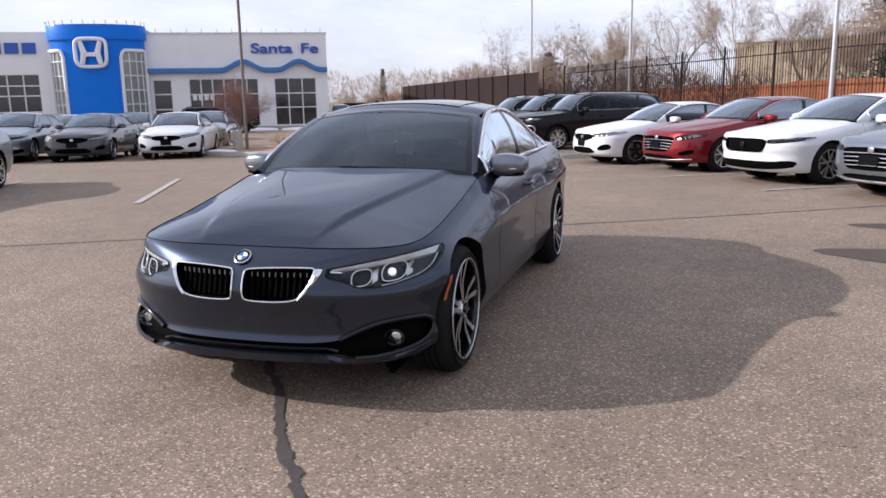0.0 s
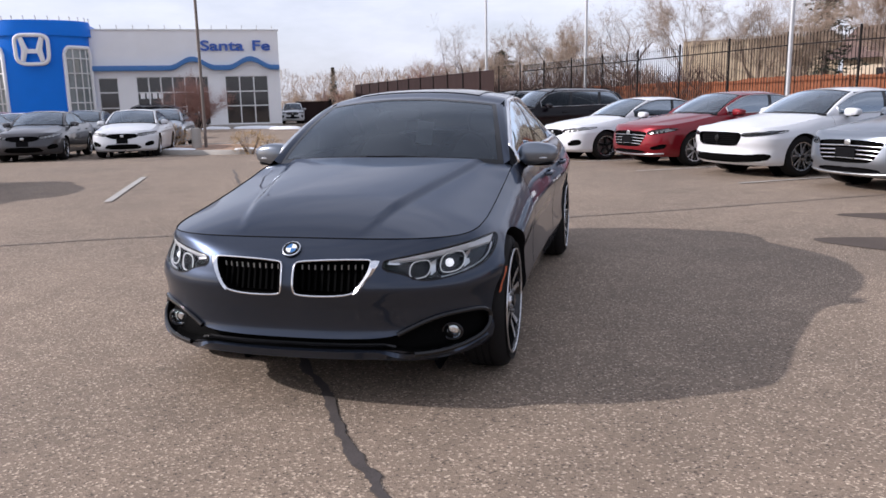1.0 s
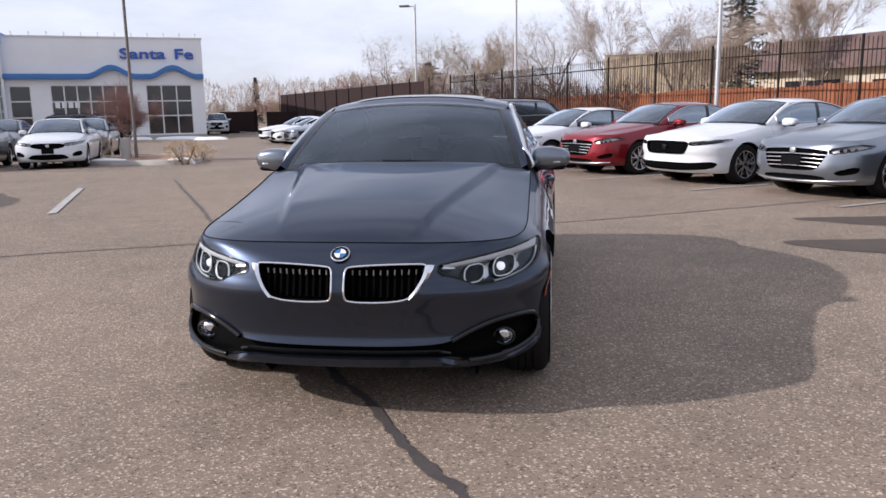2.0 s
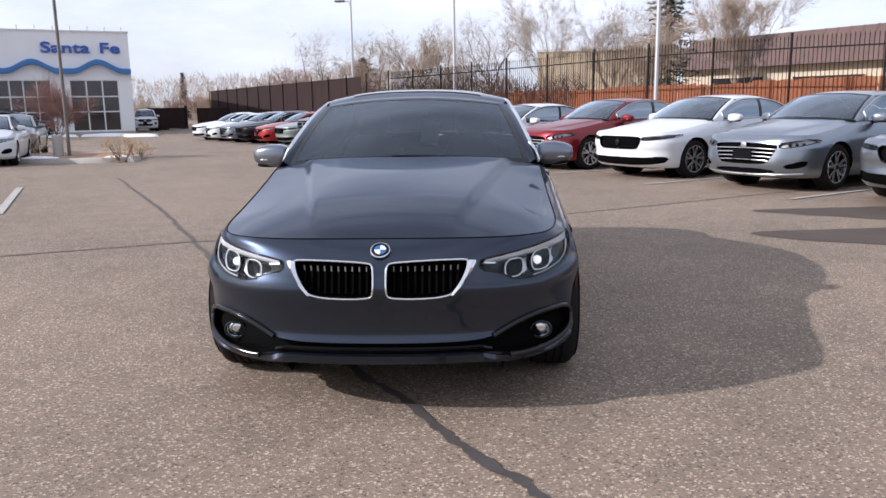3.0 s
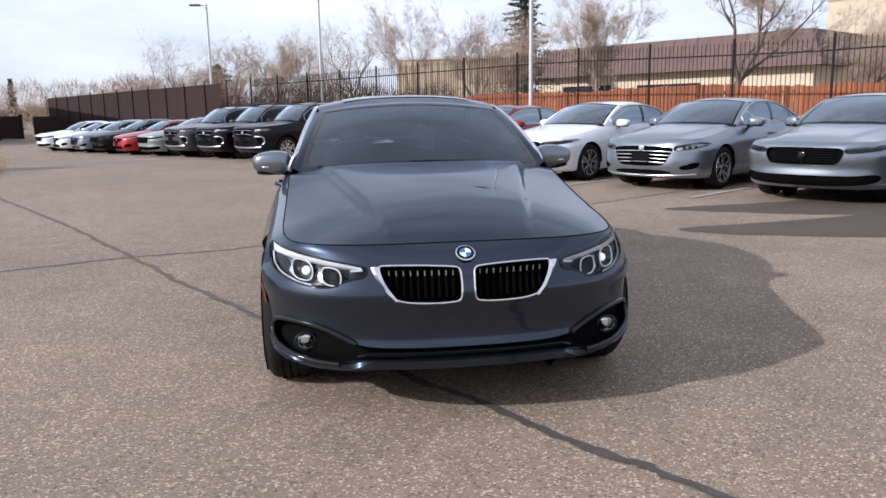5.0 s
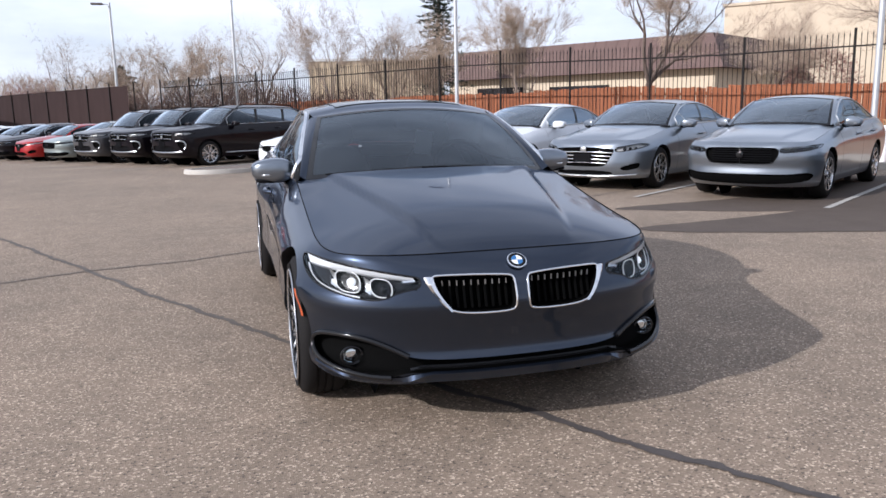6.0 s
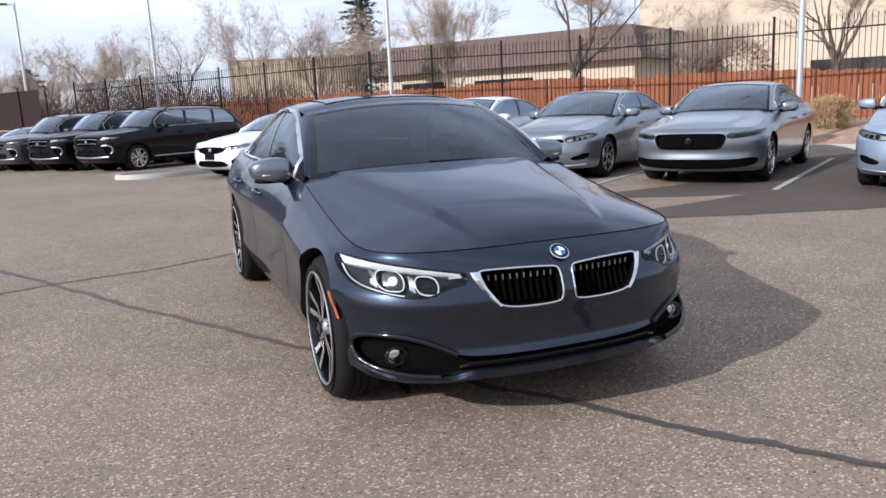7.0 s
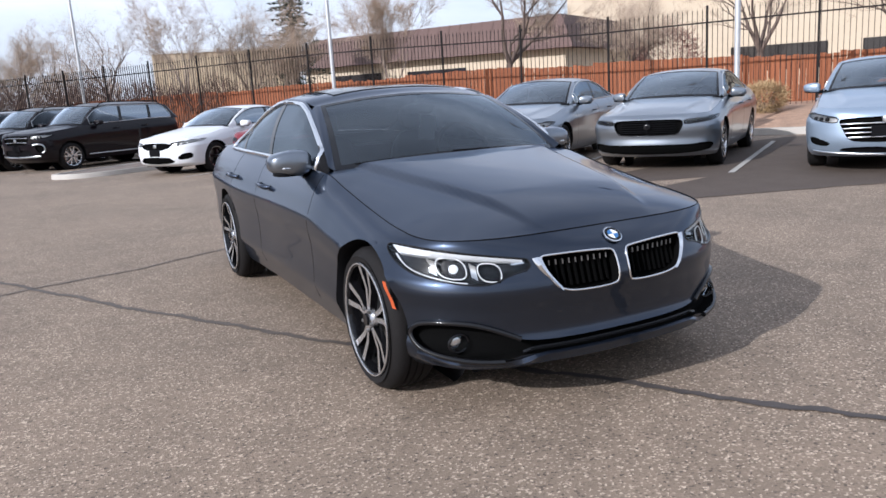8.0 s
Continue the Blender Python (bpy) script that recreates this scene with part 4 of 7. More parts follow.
def hero_car():
    t = build_car("coupe", HERO, M["graphite"], "dark graphite-grey four-door coupe with a chrome twin grille, parked on asphalt", "car", 1)
    sp = HERO
    lamps, grilles = sp.openings[0]["made"], sp.openings[1]["made"]
    intake = sp.openings[2]["made"][0]
    for side, lamp, grille in ((1, lamps[0], grilles[0]), (-1, lamps[1], grilles[1])):
        f = lambda x, z, off: sp.front_point(x * side, z, off)

        def loop(cx, cz, rx_, rz_, off, n=28, flat=0.0):
            pts = []
            for k in range(n):
                a = 2 * math.pi * k / n
                c, s_ = math.cos(a), math.sin(a)
                pts.append(f(cx + rx_ * math.copysign(abs(c) ** 0.7, c), cz + rz_ * math.copysign(abs(s_) ** 0.8, s_) + 0.12 * (rx_ * c), off))
            return pts
        # daytime rings, projectors, bowls and the silver brow
        for cx, cz, r, beam in ((0.678, 0.620, 0.045, True), (0.556, 0.604, 0.040, False)):
            part("light_ring", tube(bmesh.new(), loop(cx, cz, r, r * 0.86, -0.010), 0.0024, 8, closed=True), M["lit_white"], lamp, "lit white ring", 60)
            bm = bmesh.new()
            rings = [loop(cx, cz, r * q, r * 0.86 * q, o) for q, o in ((0.93, -0.012), (0.8, -0.035), (0.55, -0.05))]
            sheet(bm, [r_ + [r_[0]] for r_ in rings])
            part("reflector", bm, M["gloss_black"], lamp, smooth=60)
            bm = bmesh.new()
            sheet(bm, [[f(cx + r * 1.16 + 0.020 * i / 3, cz - 0.026 + 0.012 * i / 3 + 0.052 * j / 4, -0.026 - 0.006 * math.sin(math.pi * j / 4)) for i in range(4)] for j in range(5)])
            part("side_reflector", bm, M["satin_chrome"], lamp, "silver reflector beside the lamp", 60)
            bm = blob_bm(r * 0.44, 0.02, r * 0.42, 2.0)
            p = part("projector", bm, M["lit_beam"] if beam else M["gloss_black"], lamp, "glowing projector lens" if beam else "dark projector lens", 60)
            p.location = f(cx, cz, -0.036)
        rows = []
        for k in range(25):
            u = k / 24
            x = 0.43 + 0.375 * u
            zt = 0.648 + 0.054 * u - 0.005
            rows.append([f(x, zt, -0.003), f(x, zt - 0.007 - 0.020 * u, -0.007), f(x, zt - 0.010 - 0.027 * u, -0.030)])
        bm = bmesh.new()
        sheet(bm, rows)
        part("brow", bm, M["silver_plastic"], lamp, "silver brow inside the headlamp", 60)
        bm = bmesh.new()
        tube(bm, [f(0.425, 0.632, -0.01), f(0.475, 0.628, -0.012)], 0.007, 6)
        part("side_light", bm, M["chrome"], lamp)
        bm = bmesh.new()
        sheet(bm, [[f(0.765 + 0.045 * i / 4, 0.598 + 0.075 * j / 5, -0.03) for i in range(5)] for j in range(6)])
        part("corner_reflector", bm, M["gloss_black"], lamp, smooth=60)
        edge = [f(x, z, -0.012) for x, z in rounded([(0.812, 0.665), (0.806, 0.622), (0.772, 0.594), (0.70, 0.574), (0.64, 0.567)], 2, False)]
        part("lower_strip", tube(bmesh.new(), edge, [0.004] * 4 + [0.003] * (len(edge) - 4), 6), M["silver_plastic"], lamp, "bright strip along the lamp's edge", 60)
        # grille slats, and the wide chrome wing toward the headlamp
        for k in range(10):
            x = 0.056 + 0.0295 * k
            z0, z1 = 0.509 + max(0.0, (x - 0.262) * 0.6), 0.641
            bm = bmesh.new()
            a, b = f(x, z0, -0.03), f(x, z1, -0.03)
            m0, m1 = f(x, z0, -0.06), f(x, z1, -0.06)
            d = Vector((0.0045, 0, 0))
            sheet(bm, [[m0 - d, a - d, a + d, m0 + d], [m1 - d, b - d, b + d, m1 + d]])
            part("slat", bm, M["pit"], grille)
            part("slat_tip", tube(bmesh.new(), [f(x, z1 - 0.024, -0.026), f(x, z1 - 0.006, -0.018)], 0.003, 6), M["brake"], grille)
        bm = bmesh.new()
        rows = []
        for k in range(13):
            u = k / 12
            z = 0.644 - 0.13 * u
            xo = 0.364 - 0.070 * u ** 1.8
            wv = 0.026 * (1 - u) ** 1.3 + 0.002
            rows.append([f(xo - 0.010, z, 0.004), f(xo + wv * 0.3, z, 0.012), f(xo + wv, z, 0.002)])
        sheet(bm, rows)
        part("grille_wing", bm, M["chrome"], grille, "wide chrome corner of the grille", 60)
        # fog lamp in its pocket
        fg = part("fog_lamp", blob_bm(0.040, 0.03, 0.034, 2.2), M["lamp_glass"], intake, "round clear fog lamp", 60)
        fg.location = f(0.685, 0.318, -0.024)
        bm = bmesh.new()
        tube(bm, [fg.location + Vector((0.043 * math.cos(a), 0.002, 0.037 * math.sin(a))) for a in [2 * math.pi * k / 28 for k in range(28)]], 0.007, 8, closed=True)
        part("fog_bezel", bm, M["gloss_black"], intake, smooth=60)
        bm = bmesh.new()
        bmesh.ops.create_uvsphere(bm, u_segments=18, v_segments=9, radius=0.033)
        bmesh.ops.scale(bm, verts=bm.verts, vec=(1, 0.25, 0.9))
        part("fog_reflector", bm, M["chrome"], intake, smooth=60).location = fg.location + Vector((0, 0.024, 0))
        # pocket frame, bright lower lip, amber side marker
        pk = [(0.46, 0.322), (0.55, 0.368), (0.64, 0.398), (0.74, 0.402), (0.795, 0.390), (0.815, 0.34), (0.80, 0.287), (0.72, 0.255), (0.60, 0.241), (0.53, 0.241)]
        part("intake_frame", tube(bmesh.new(), [f(x, z, 0.004) for x, z in rounded(pk, 2, False)], 0.012, 8), M["gloss_black"], intake, smooth=60)
        bm = bmesh.new()
        rows = []
        for j in range(7):
            z = 0.435 + 0.115 * j / 6
            y = 0.475 + 0.035 * (z - 0.435) / 0.115
            row = []
            for i in range(3):
                z0, z1 = sp.reach(y)
                p = sp.flank((z - z0) / (z1 - z0), y=y + 0.011 * (i - 1))
                row.append(Vector(((p.x + 0.004) * side, p.y - 0.003, p.z)))
            rows.append(row)
        sheet(bm, rows)
        part("side_marker", bm, M["amber"], t, "amber side marker lamp", 60)
    # lips: a slim bar through the intake and the wide lower lip
    def lip(zc, half, out, x_end, material, name, dip):
        rows = []
        for k in range(97):
            x = -x_end + 2 * x_end * k / 96
            u = abs(x)
            d = dip(u)
            rows.append([sp.front_point(x, zc + d + half, 0.002), sp.front_point(x, zc + d + half * 0.5, out), sp.front_point(x, zc + d - half * 0.5, out * 0.9), sp.front_point(x, zc + d - half, 0.0)])
        bm = bmesh.new()
        sheet(bm, rows)
        return part(name, bm, material, intake, "", 60)
    dip = curve([(0.0, 0.0), (0.36, 0.0), (0.44, -0.012), (0.52, -0.028), (0.60, -0.028), (0.72, -0.010), (0.80, 0.018)])
    lip(0.250, 0.017, 0.018, 0.80, M["graphite"], "front_lip", dip)
    pts = [sp.front_point(-0.79 + 1.58 * k / 80, 0.240 + dip(abs(-0.79 + 1.58 * k / 80)), 0.013) for k in range(81)]
    part("lip_edge", tube(bmesh.new(), pts, 0.0058, 6), M["graphite"], intake, "painted edge of the lower lip", 60)
    bar = curve([(0.0, 0.0), (0.40, 0.0), (0.47, -0.012)])
    lip(0.286, 0.007, -0.010, 0.46, M["gloss_black"], "intake_bar", bar)
    # roundel on the nose: chrome rim, dark ring, four plain sectors
    c = sp.front_point(0.0, 0.683, 0.004)
    up = (sp.front_point(0, 0.70, 0.004) - sp.front_point(0, 0.665, 0.004)).normalized()
    side_v = Vector((1, 0, 0))
    nrm = side_v.cross(up).normalized()
    ring = lambda r, o: [c + (side_v * math.cos(a) + up * math.sin(a)) * r + nrm * o for a in [2 * math.pi * k / 40 for k in range(41)]]
    bm = bmesh.new()
    sheet(bm, [ring(0.041, 0.0), ring(0.041, 0.006), ring(0.037, 0.008)])
    em = part("badge", bm, M["chrome"], t, "round badge with blue and white sectors", 60)
    bm = bmesh.new()
    sheet(bm, [ring(0.037, 0.0075), ring(0.024, 0.0085)])
    part("badge_ring", bm, M["gloss_black"], em)
    for k in range(4):
        bm = bmesh.new()
        pts = [bm.verts.new(c + nrm * 0.0088)] + [bm.verts.new(c + (side_v * math.cos(a) + up * math.sin(a)) * 0.024 + nrm * 0.0085) for a in [math.pi / 2 * (k + i / 8) for i in range(9)]]
        bm.faces.new(pts)
        part("badge_sector", bm, M["logo_blue"] if k % 2 else M["white_paint"], em)
    # wipers, paper tag behind the screen
    for x0, x1 in ((0.52, -0.08), (-0.10, -0.60)):
        bm = bmesh.new()
        pts = []
        for k in range(9):
            x = x0 + (x1 - x0) * k / 8
            a = x / sp.cowl_x
            pts.append((x, sp.cowl_y + 0.18 * a * a + 0.004 + 0.02 * k / 8, sp.cowl_z - 0.04 * a * a + 0.008 + 0.010 * k / 8))
        tube(bm, pts, 0.006, 6)
        part("wiper", bm, M["black_plastic"], t)
    tag = part("hang_tag", boxed(-0.055, 0.055, -0.002, 0.002, -0.075, 0.075), M["paper"], t, "white paper tag hanging by the mirror")
    tag.matrix_basis = pose(0.10, sp.top_y - 0.02, sp.top_z - 0.22, 0, 8, 0)
    return t


def shadow_gap(sp, t):
    pts = []
    for k in range(61):
        th = math.pi / 2 * (k / 60) * 0.86
        pts.append(sp.flank(1.0, th=th))
    full = [Vector((-p.x, p.y, p.z)) for p in pts[:0:-1]] + pts
    ys = [pts[-1].y + (1.5 - pts[-1].y) * k / 30 for k in range(31)]
    for s in (1, -1):
        part("bonnet_joint", tube(bmesh.new(), [Vector(((q.x - 0.002) * s, q.y, q.z + 0.0005)) for q in (sp.flank(1.0, y=y) for y in ys)], 0.0028, 5), M["black_plastic"], t)
    part("bonnet_joint", tube(bmesh.new(), [q + Vector((0, 0, 0.0005)) for q in full], 0.0028, 5), M["black_plastic"], t)

# ---- fences ----
FENCE_Q, PLANK_Q = 11.85, 14.05


def iron_fence():
    f = thing("iron_fence", (*row_at(-1.0, FENCE_Q), 0), "tall black steel palisade fence on the planting bank", "fence", turn=ROW_TURN)

    def foot(p):
        """How far the bank's top lies under the fence's level at p."""
        return 0.65 * lot_height(*row_at(p - 1.0, FENCE_Q)) - 0.27 - 0.28 * max(0.0, min(1.0, (p + 4) / 9))

    bm = bmesh.new()
    box(bm, -0.008, 0.008, -0.008, 0.008, -0.32, 2.75)
    bmesh.ops.create_cone(bm, segments=4, radius1=0.02, radius2=0.0, depth=0.12, matrix=Matrix.Translation((0, 0, 2.81)) @ Matrix.Rotation(radians(45), 4, "Z"))
    picket = bpy.data.meshes.new("picket")
    bm.to_mesh(picket)
    bm.free()
    picket.materials.append(M["fence_iron"])
    bm = boxed(-0.031, 0.031, -0.031, 0.031, -0.75, 2.92, 0.008)
    post = bpy.data.meshes.new("post")
    bm.to_mesh(post)
    bm.free()
    post.materials.append(M["fence_iron"])

    def child(name, data, p, z):
        o = new(name, data)
        o.parent = f
        o.location = (p, 0, z + foot(p))

    for k in range(300):
        child("picket", picket, -14.0 + 0.14 * k, 0.88)
    bm = bmesh.new()
    for k in range(-28, 54):
        p = -21.5 + 0.14 * k
        box(bm, p - 0.012, p + 0.012, -0.012, 0.012, 0.56 + foot(p), 3.7 + foot(p))
    tagged(part("distant_picket", bm, M["fence_iron"], f), kind="stuff")
    for k in range(-21, 12):
        child("post", post, -2.65 + 2.9 * k, 0.9)
    for z in (0.80, 3.35):
        for k in range(22):
            p0, p1 = -25.7 + 2.6 * k, -25.7 + 2.6 * (k + 1)
            bm = bmesh.new()
            vs = [bm.verts.new((p, y, z + foot(p) + dz)) for p in (p0, p1) for y, dz in ((-0.02, -0.02), (0.02, -0.02), (0.02, 0.02), (-0.02, 0.02))]
            for i in range(4):
                bm.faces.new((vs[i], vs[(i + 1) % 4], vs[4 + (i + 1) % 4], vs[4 + i]))
            bm.faces.new(vs[3::-1])
            bm.faces.new(vs[4:])
            part("rail", bm, M["fence_iron"], f)
    bm = bmesh.new()
    rows = []
    for k in range(22, 49):
        p = -92 + 1.3 * k
        rows.append([(p, 0.05 + 0.03 * math.sin(k * 1.9 + j), 0.5 + foot(p) + 3.12 * j / 5) for j in range(6)])
    sheet(bm, rows)
    part("privacy_screen", bm, M["screen"], f, "dark brown privacy mesh screen", 180)


def wood_fence():
    f = thing("wood_fence", (*row_at(-1.0, PLANK_Q), 0), "orange-stained cedar plank fence behind the steel fence", "fence", turn=ROW_TURN)

    def foot(p):
        return 0.65 * lot_height(*row_at(p - 1.0, PLANK_Q)) - 0.27 - 0.34 * max(0.0, min(1.0, (p - 1) / 12))

    meshes = []
    rng = random.Random(4)
    for k in range(3):
        bm = boxed(-0.085, 0.085, -0.012, 0.012, 0.25, 2.36 + 0.015 * k, 0.004)
        me = bpy.data.meshes.new("plank")
        bm.to_mesh(me)
        bm.free()
        me.materials.append(M["plank"])
        meshes.append(me)
    for k in range(298):
        p = -22.5 + 0.178 * k
        o = new("plank", meshes[rng.randrange(3)])
        o.parent = f
        o.location = (p, rng.uniform(-0.008, 0.008), foot(p) + rng.uniform(-0.012, 0.012) - (0.06 if (k // 14) % 3 == 1 else 0))
        o.rotation_euler = (0, rng.uniform(-0.006, 0.006), 0)
    for z in (0.95, 2.1):
        for k in range(22):
            p = -22.6 + 2.44 * k
            part("rail", boxed(p, p + 2.44, 0.02, 0.06, z + foot(p + 1.2) - 0.045, z + foot(p + 1.2) + 0.045), M["plank"], f)


iron_fence()
wood_fence()


# ---- light poles ----
def light_pole(x, y, height, material, label, r=0.075, base=True, arm=None, turn=0.0):
    z = ground_height(x, y)
    t = thing("street_lamp", (x, y, z), label, "street lamp", "car park lamps", turn=turn)
    foot = 0.0
    if base:
        bm = bmesh.new()
        tube(bm, [(0, 0, -0.2), (0, 0, 0.68), (0, 0, 0.72)], [0.18, 0.18, 0.16], 24)
        part("concrete_base", bm, M["concrete"], t, "round concrete base", 40)
        foot = 0.72
    bm = bmesh.new()
    tube(bm, [(0, 0, foot), (0, 0, height)], [r, r * 0.75], 12)
    part("pole", bm, material, t, smooth=40)
    part("base_plate", boxed(-0.16, 0.16, -0.16, 0.16, foot, foot + 0.025, 0.004), material, t)
    sides = arm if arm is not None else (-1,)
    for s in sides:
        bm = bmesh.new()
        tube(bm, [(0, 0, height - 0.12), (s * 0.45, 0, height - 0.08)], 0.03, 8)
        part("arm", bm, material, t, smooth=40)
        bm = boxed(s * 0.45 - 0.1 if s > 0 else s * 0.45 - 0.55, s * 0.45 + 0.55 if s > 0 else s * 0.45 + 0.1, -0.17, 0.17, height - 0.14, height - 0.03, 0.03)
        part("lamp_head", bm, M["pole_dark"], t, "flat dark lamp head")
    return t


# ---- showroom ----
def showroom():
    # local axes: +x from the near corner along the front away from the lot's centre, +y into the building
    A = Vector((-23.5, 52.3))
    B = A + Vector((-0.893, -0.45)) * 20
    d = (B - A).normalized()
    z0 = lot_height(*A) - 0.05
    t = thing("showroom", (*A, z0), "white stucco car showroom with a round blue tower", "building", turn=math.atan2(d.y, d.x))
    # with +x pointing away from the near corner, the front faces local +y
    W1, T0, T1, W2 = 13.1, 13.1, 19.5, 36.0
    H, D = 7.1, 26.0

    def wall_with_openings(name, x0, x1, z1, openings, y=0.0, thick=0.35):
        bm = bmesh.new()
        xs = sorted({x0, x1, *[v for o in openings for v in o[:2]]})
        for a, b in zip(xs, xs[1:]):
            hole = [o for o in openings if o[0] <= a + 1e-6 and b <= o[1] + 1e-6]
            zs = [0.0]
            for o in hole:
                zs += [o[2], o[3]]
            zs.append(z1)
            for i in range(0, len(zs), 2):
                if zs[i + 1] > zs[i]:
                    box(bm, a, b, y - thick, y, zs[i], zs[i + 1])
        bmesh.ops.remove_doubles(bm, verts=bm.verts, dist=1e-5)
        return part(name, bm, M["stucco"], t)

    def glazing(x0, x1, z0_, z1_, cols, rows_, y=-0.12):
        w = part("window", boxed(x0, x1, y - 0.02, y, z0_, z1_), M["shop_glass"], t)
        ww = 0.09
        k = 0
        for i in range(cols + 1):
            x = x0 + (x1 - x0) * i / cols
            a, b = max(x0, x - ww / 2), min(x1, x + ww / 2)
            part("mullion", boxed(a, b, y, y + 0.07, z0_, z1_), M["frame_grey"], w)
        for i in range(len(rows_)):
            z = z0_ + (z1_ - z0_) * rows_[i]
            part("transom", boxed(x0, x1, y + 0.002, y + 0.065, z - ww / 2, z + ww / 2), M["frame_grey"], w)
        return w

    ops = [(0.9, 4.0, 0.35, 3.85), (5.2, 10.2, 0.35, 3.85), (11.45, 12.75, 0.35, 3.8)]
    wall_with_openings("wall", 0, W1, H, ops)
    glazing(0.9, 4.0, 0.35, 3.85, 3, (0.0, 0.38, 0.68, 1.0))
    glazing(5.2, 10.2, 0.35, 3.85, 6, (0.0, 0.38, 0.68, 1.0))
    glazing(11.45, 12.75, 0.35, 3.8, 1, (0.0, 0.38, 0.7, 1.0))
    ops = [(T1 + 1.0, T1 + 7.5, 0.35, 4.3)]
    wall_with_openings("wall", T1, W2, H + 0.15, ops)
    glazing(T1 + 1.0, T1 + 7.5, 0.35, 4.3, 6, (0.0, 0.33, 0.62, 0.8, 1.0))
    part("wall", boxed(-0.0, 0.35, -D, -0.352, 0, H), M["stucco"], t)
    part("wall", boxed(W2 - 0.35, W2, -D, -0.352, 0, H), M["stucco"], t)
    part("wall", boxed(0.352, W2 - 0.352, -D, -D + 0.35, 0, H), M["stucco"], t)
    part("roof", boxed(0.36, W2 - 0.36, -D + 0.36, -0.36, H - 0.6, H - 0.4), M["concrete"], t)
    part("coping", boxed(-0.06, W1, -0.42, 0.06, H, H + 0.1), M["frame_grey"], t)
    part("plinth", boxed(-0.05, W1, 0.0, 0.06, 0.0, 0.3), M["concrete"], t)
    # spikes of lamps along the parapet
    for i in range(12):
        x = 0.4 + i * 1.08
        bm = bmesh.new()
        tube(bm, [(x, -0.1, H + 0.1), (x, -0.1, H + 0.3), (x, 0.12, H + 0.34)], 0.035, 6)
        part("parapet_lamp", bm, M["frame_grey"], t)
    # wavy blue band over the windows
    bm = bmesh.new()
    rows = []
    for i in range(97):
        x = W1 * i / 96
        c = 4.45
        for centre in (2.1, 6.2):
            u = abs(x - centre) / 1.65
            if u < 1:
                c += 0.62 * 0.5 * (1 + math.cos(math.pi * u))
        lo, hi = c - 0.18, c + 0.18
        rows.append([(x, 0.004, lo), (x, 0.42, lo), (x, 0.45, (lo + hi) / 2), (x, 0.42, hi), (x, 0.004, hi)])
    sheet(bm, rows)
    part("band", bm, M["blue_band"], t, "wavy blue metal canopy band", 60)
    # tower: a half round drum
    cx, R, TH = (T0 + T1) / 2, (T1 - T0) / 2, 7.5
    bm = bmesh.new()
    seg = 40
    def ring(r, z):
        return [(cx + r * math.cos(math.pi * i / seg), 0.62 * r * math.sin(math.pi * i / seg), z) for i in range(seg + 1)]
    sheet(bm, [ring(R, z) for z in (0, 2, 4, 6.65)])
    part("tower_wall", bm, M["blue_panel"], t, "curved bright blue metal panels", 50)
    bm = bmesh.new()
    sheet(bm, [ring(R + 0.16, 6.6), ring(R + 0.16, TH), ring(R + 0.1, TH + 0.12), ring(0.1, TH + 0.12)])
    part("tower_crown", bm, M["blue_panel"], t, "projecting blue crown of the tower", 40)
    part("tower_core", boxed(T0 + 0.05, T1 - 0.05, -5, 0.0, H - 0.3, TH), M["blue_panel"], t)
    for i in range(14):
        a = math.pi * (i + 0.5) / 14
        x, y = cx + (R + 0.15) * math.cos(a), 0.62 * (R + 0.15) * math.sin(a)
        bm = bmesh.new()
        tube(bm, [(x, y, TH + 0.1), (x, y, TH + 0.3), (x, y + 0.15, TH + 0.34)], 0.035, 6)
        part("parapet_lamp", bm, M["frame_grey"], t)
    # the two tall curved windows of the tower, set 3 cm proud with a white arch frame
    for a0, a1 in ((math.radians(11), math.radians(52)), (math.radians(124), math.radians(170))):
        def on(a, z, off):
            return (cx + (R + off) * math.cos(a), 0.62 * (R + off) * math.sin(a), z)
        bm = bmesh.new()
        sheet(bm, [[on(a0 + (a1 - a0) * i / 8, z, 0.03) for i in range(9)] for z in (0.1, 3.2, 5.75)])
        w = part("tower_window", bm, M["tower_glass"], t, smooth=60)
        for i in range(5):
            a = a0 + (a1 - a0) * i / 4
            part("mullion", tube(bmesh.new(), [on(a, 0.1, 0.06), on(a, 5.7, 0.06)], 0.05, 6), M["frame_grey"], w)
        for z in (0.1, 1.1, 2.1, 3.1, 4.1, 5.1):
            part("transom", tube(bmesh.new(), [on(a0 + (a1 - a0) * i / 8, z, 0.06) for i in range(9)], 0.05, 6), M["frame_grey"], w)
        arch = [on(a0, 0.1, 0.08), on(a0, 5.4, 0.08), on(a0 + (a1 - a0) * 0.06, 5.72, 0.08)] + [on(a0 + (a1 - a0) * (0.12 + 0.76 * i / 8), 5.85, 0.08) for i in range(9)] + [on(a0 + (a1 - a0) * 0.94, 5.72, 0.08), on(a1, 5.4, 0.08), on(a1, 0.1, 0.08)]
        part("arch_frame", tube(bmesh.new(), arch, 0.13, 6), M["white_paint"], w, "white arched frame", 60)
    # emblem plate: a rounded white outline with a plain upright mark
    y = 0.62 * R + 0.30
    n = 48
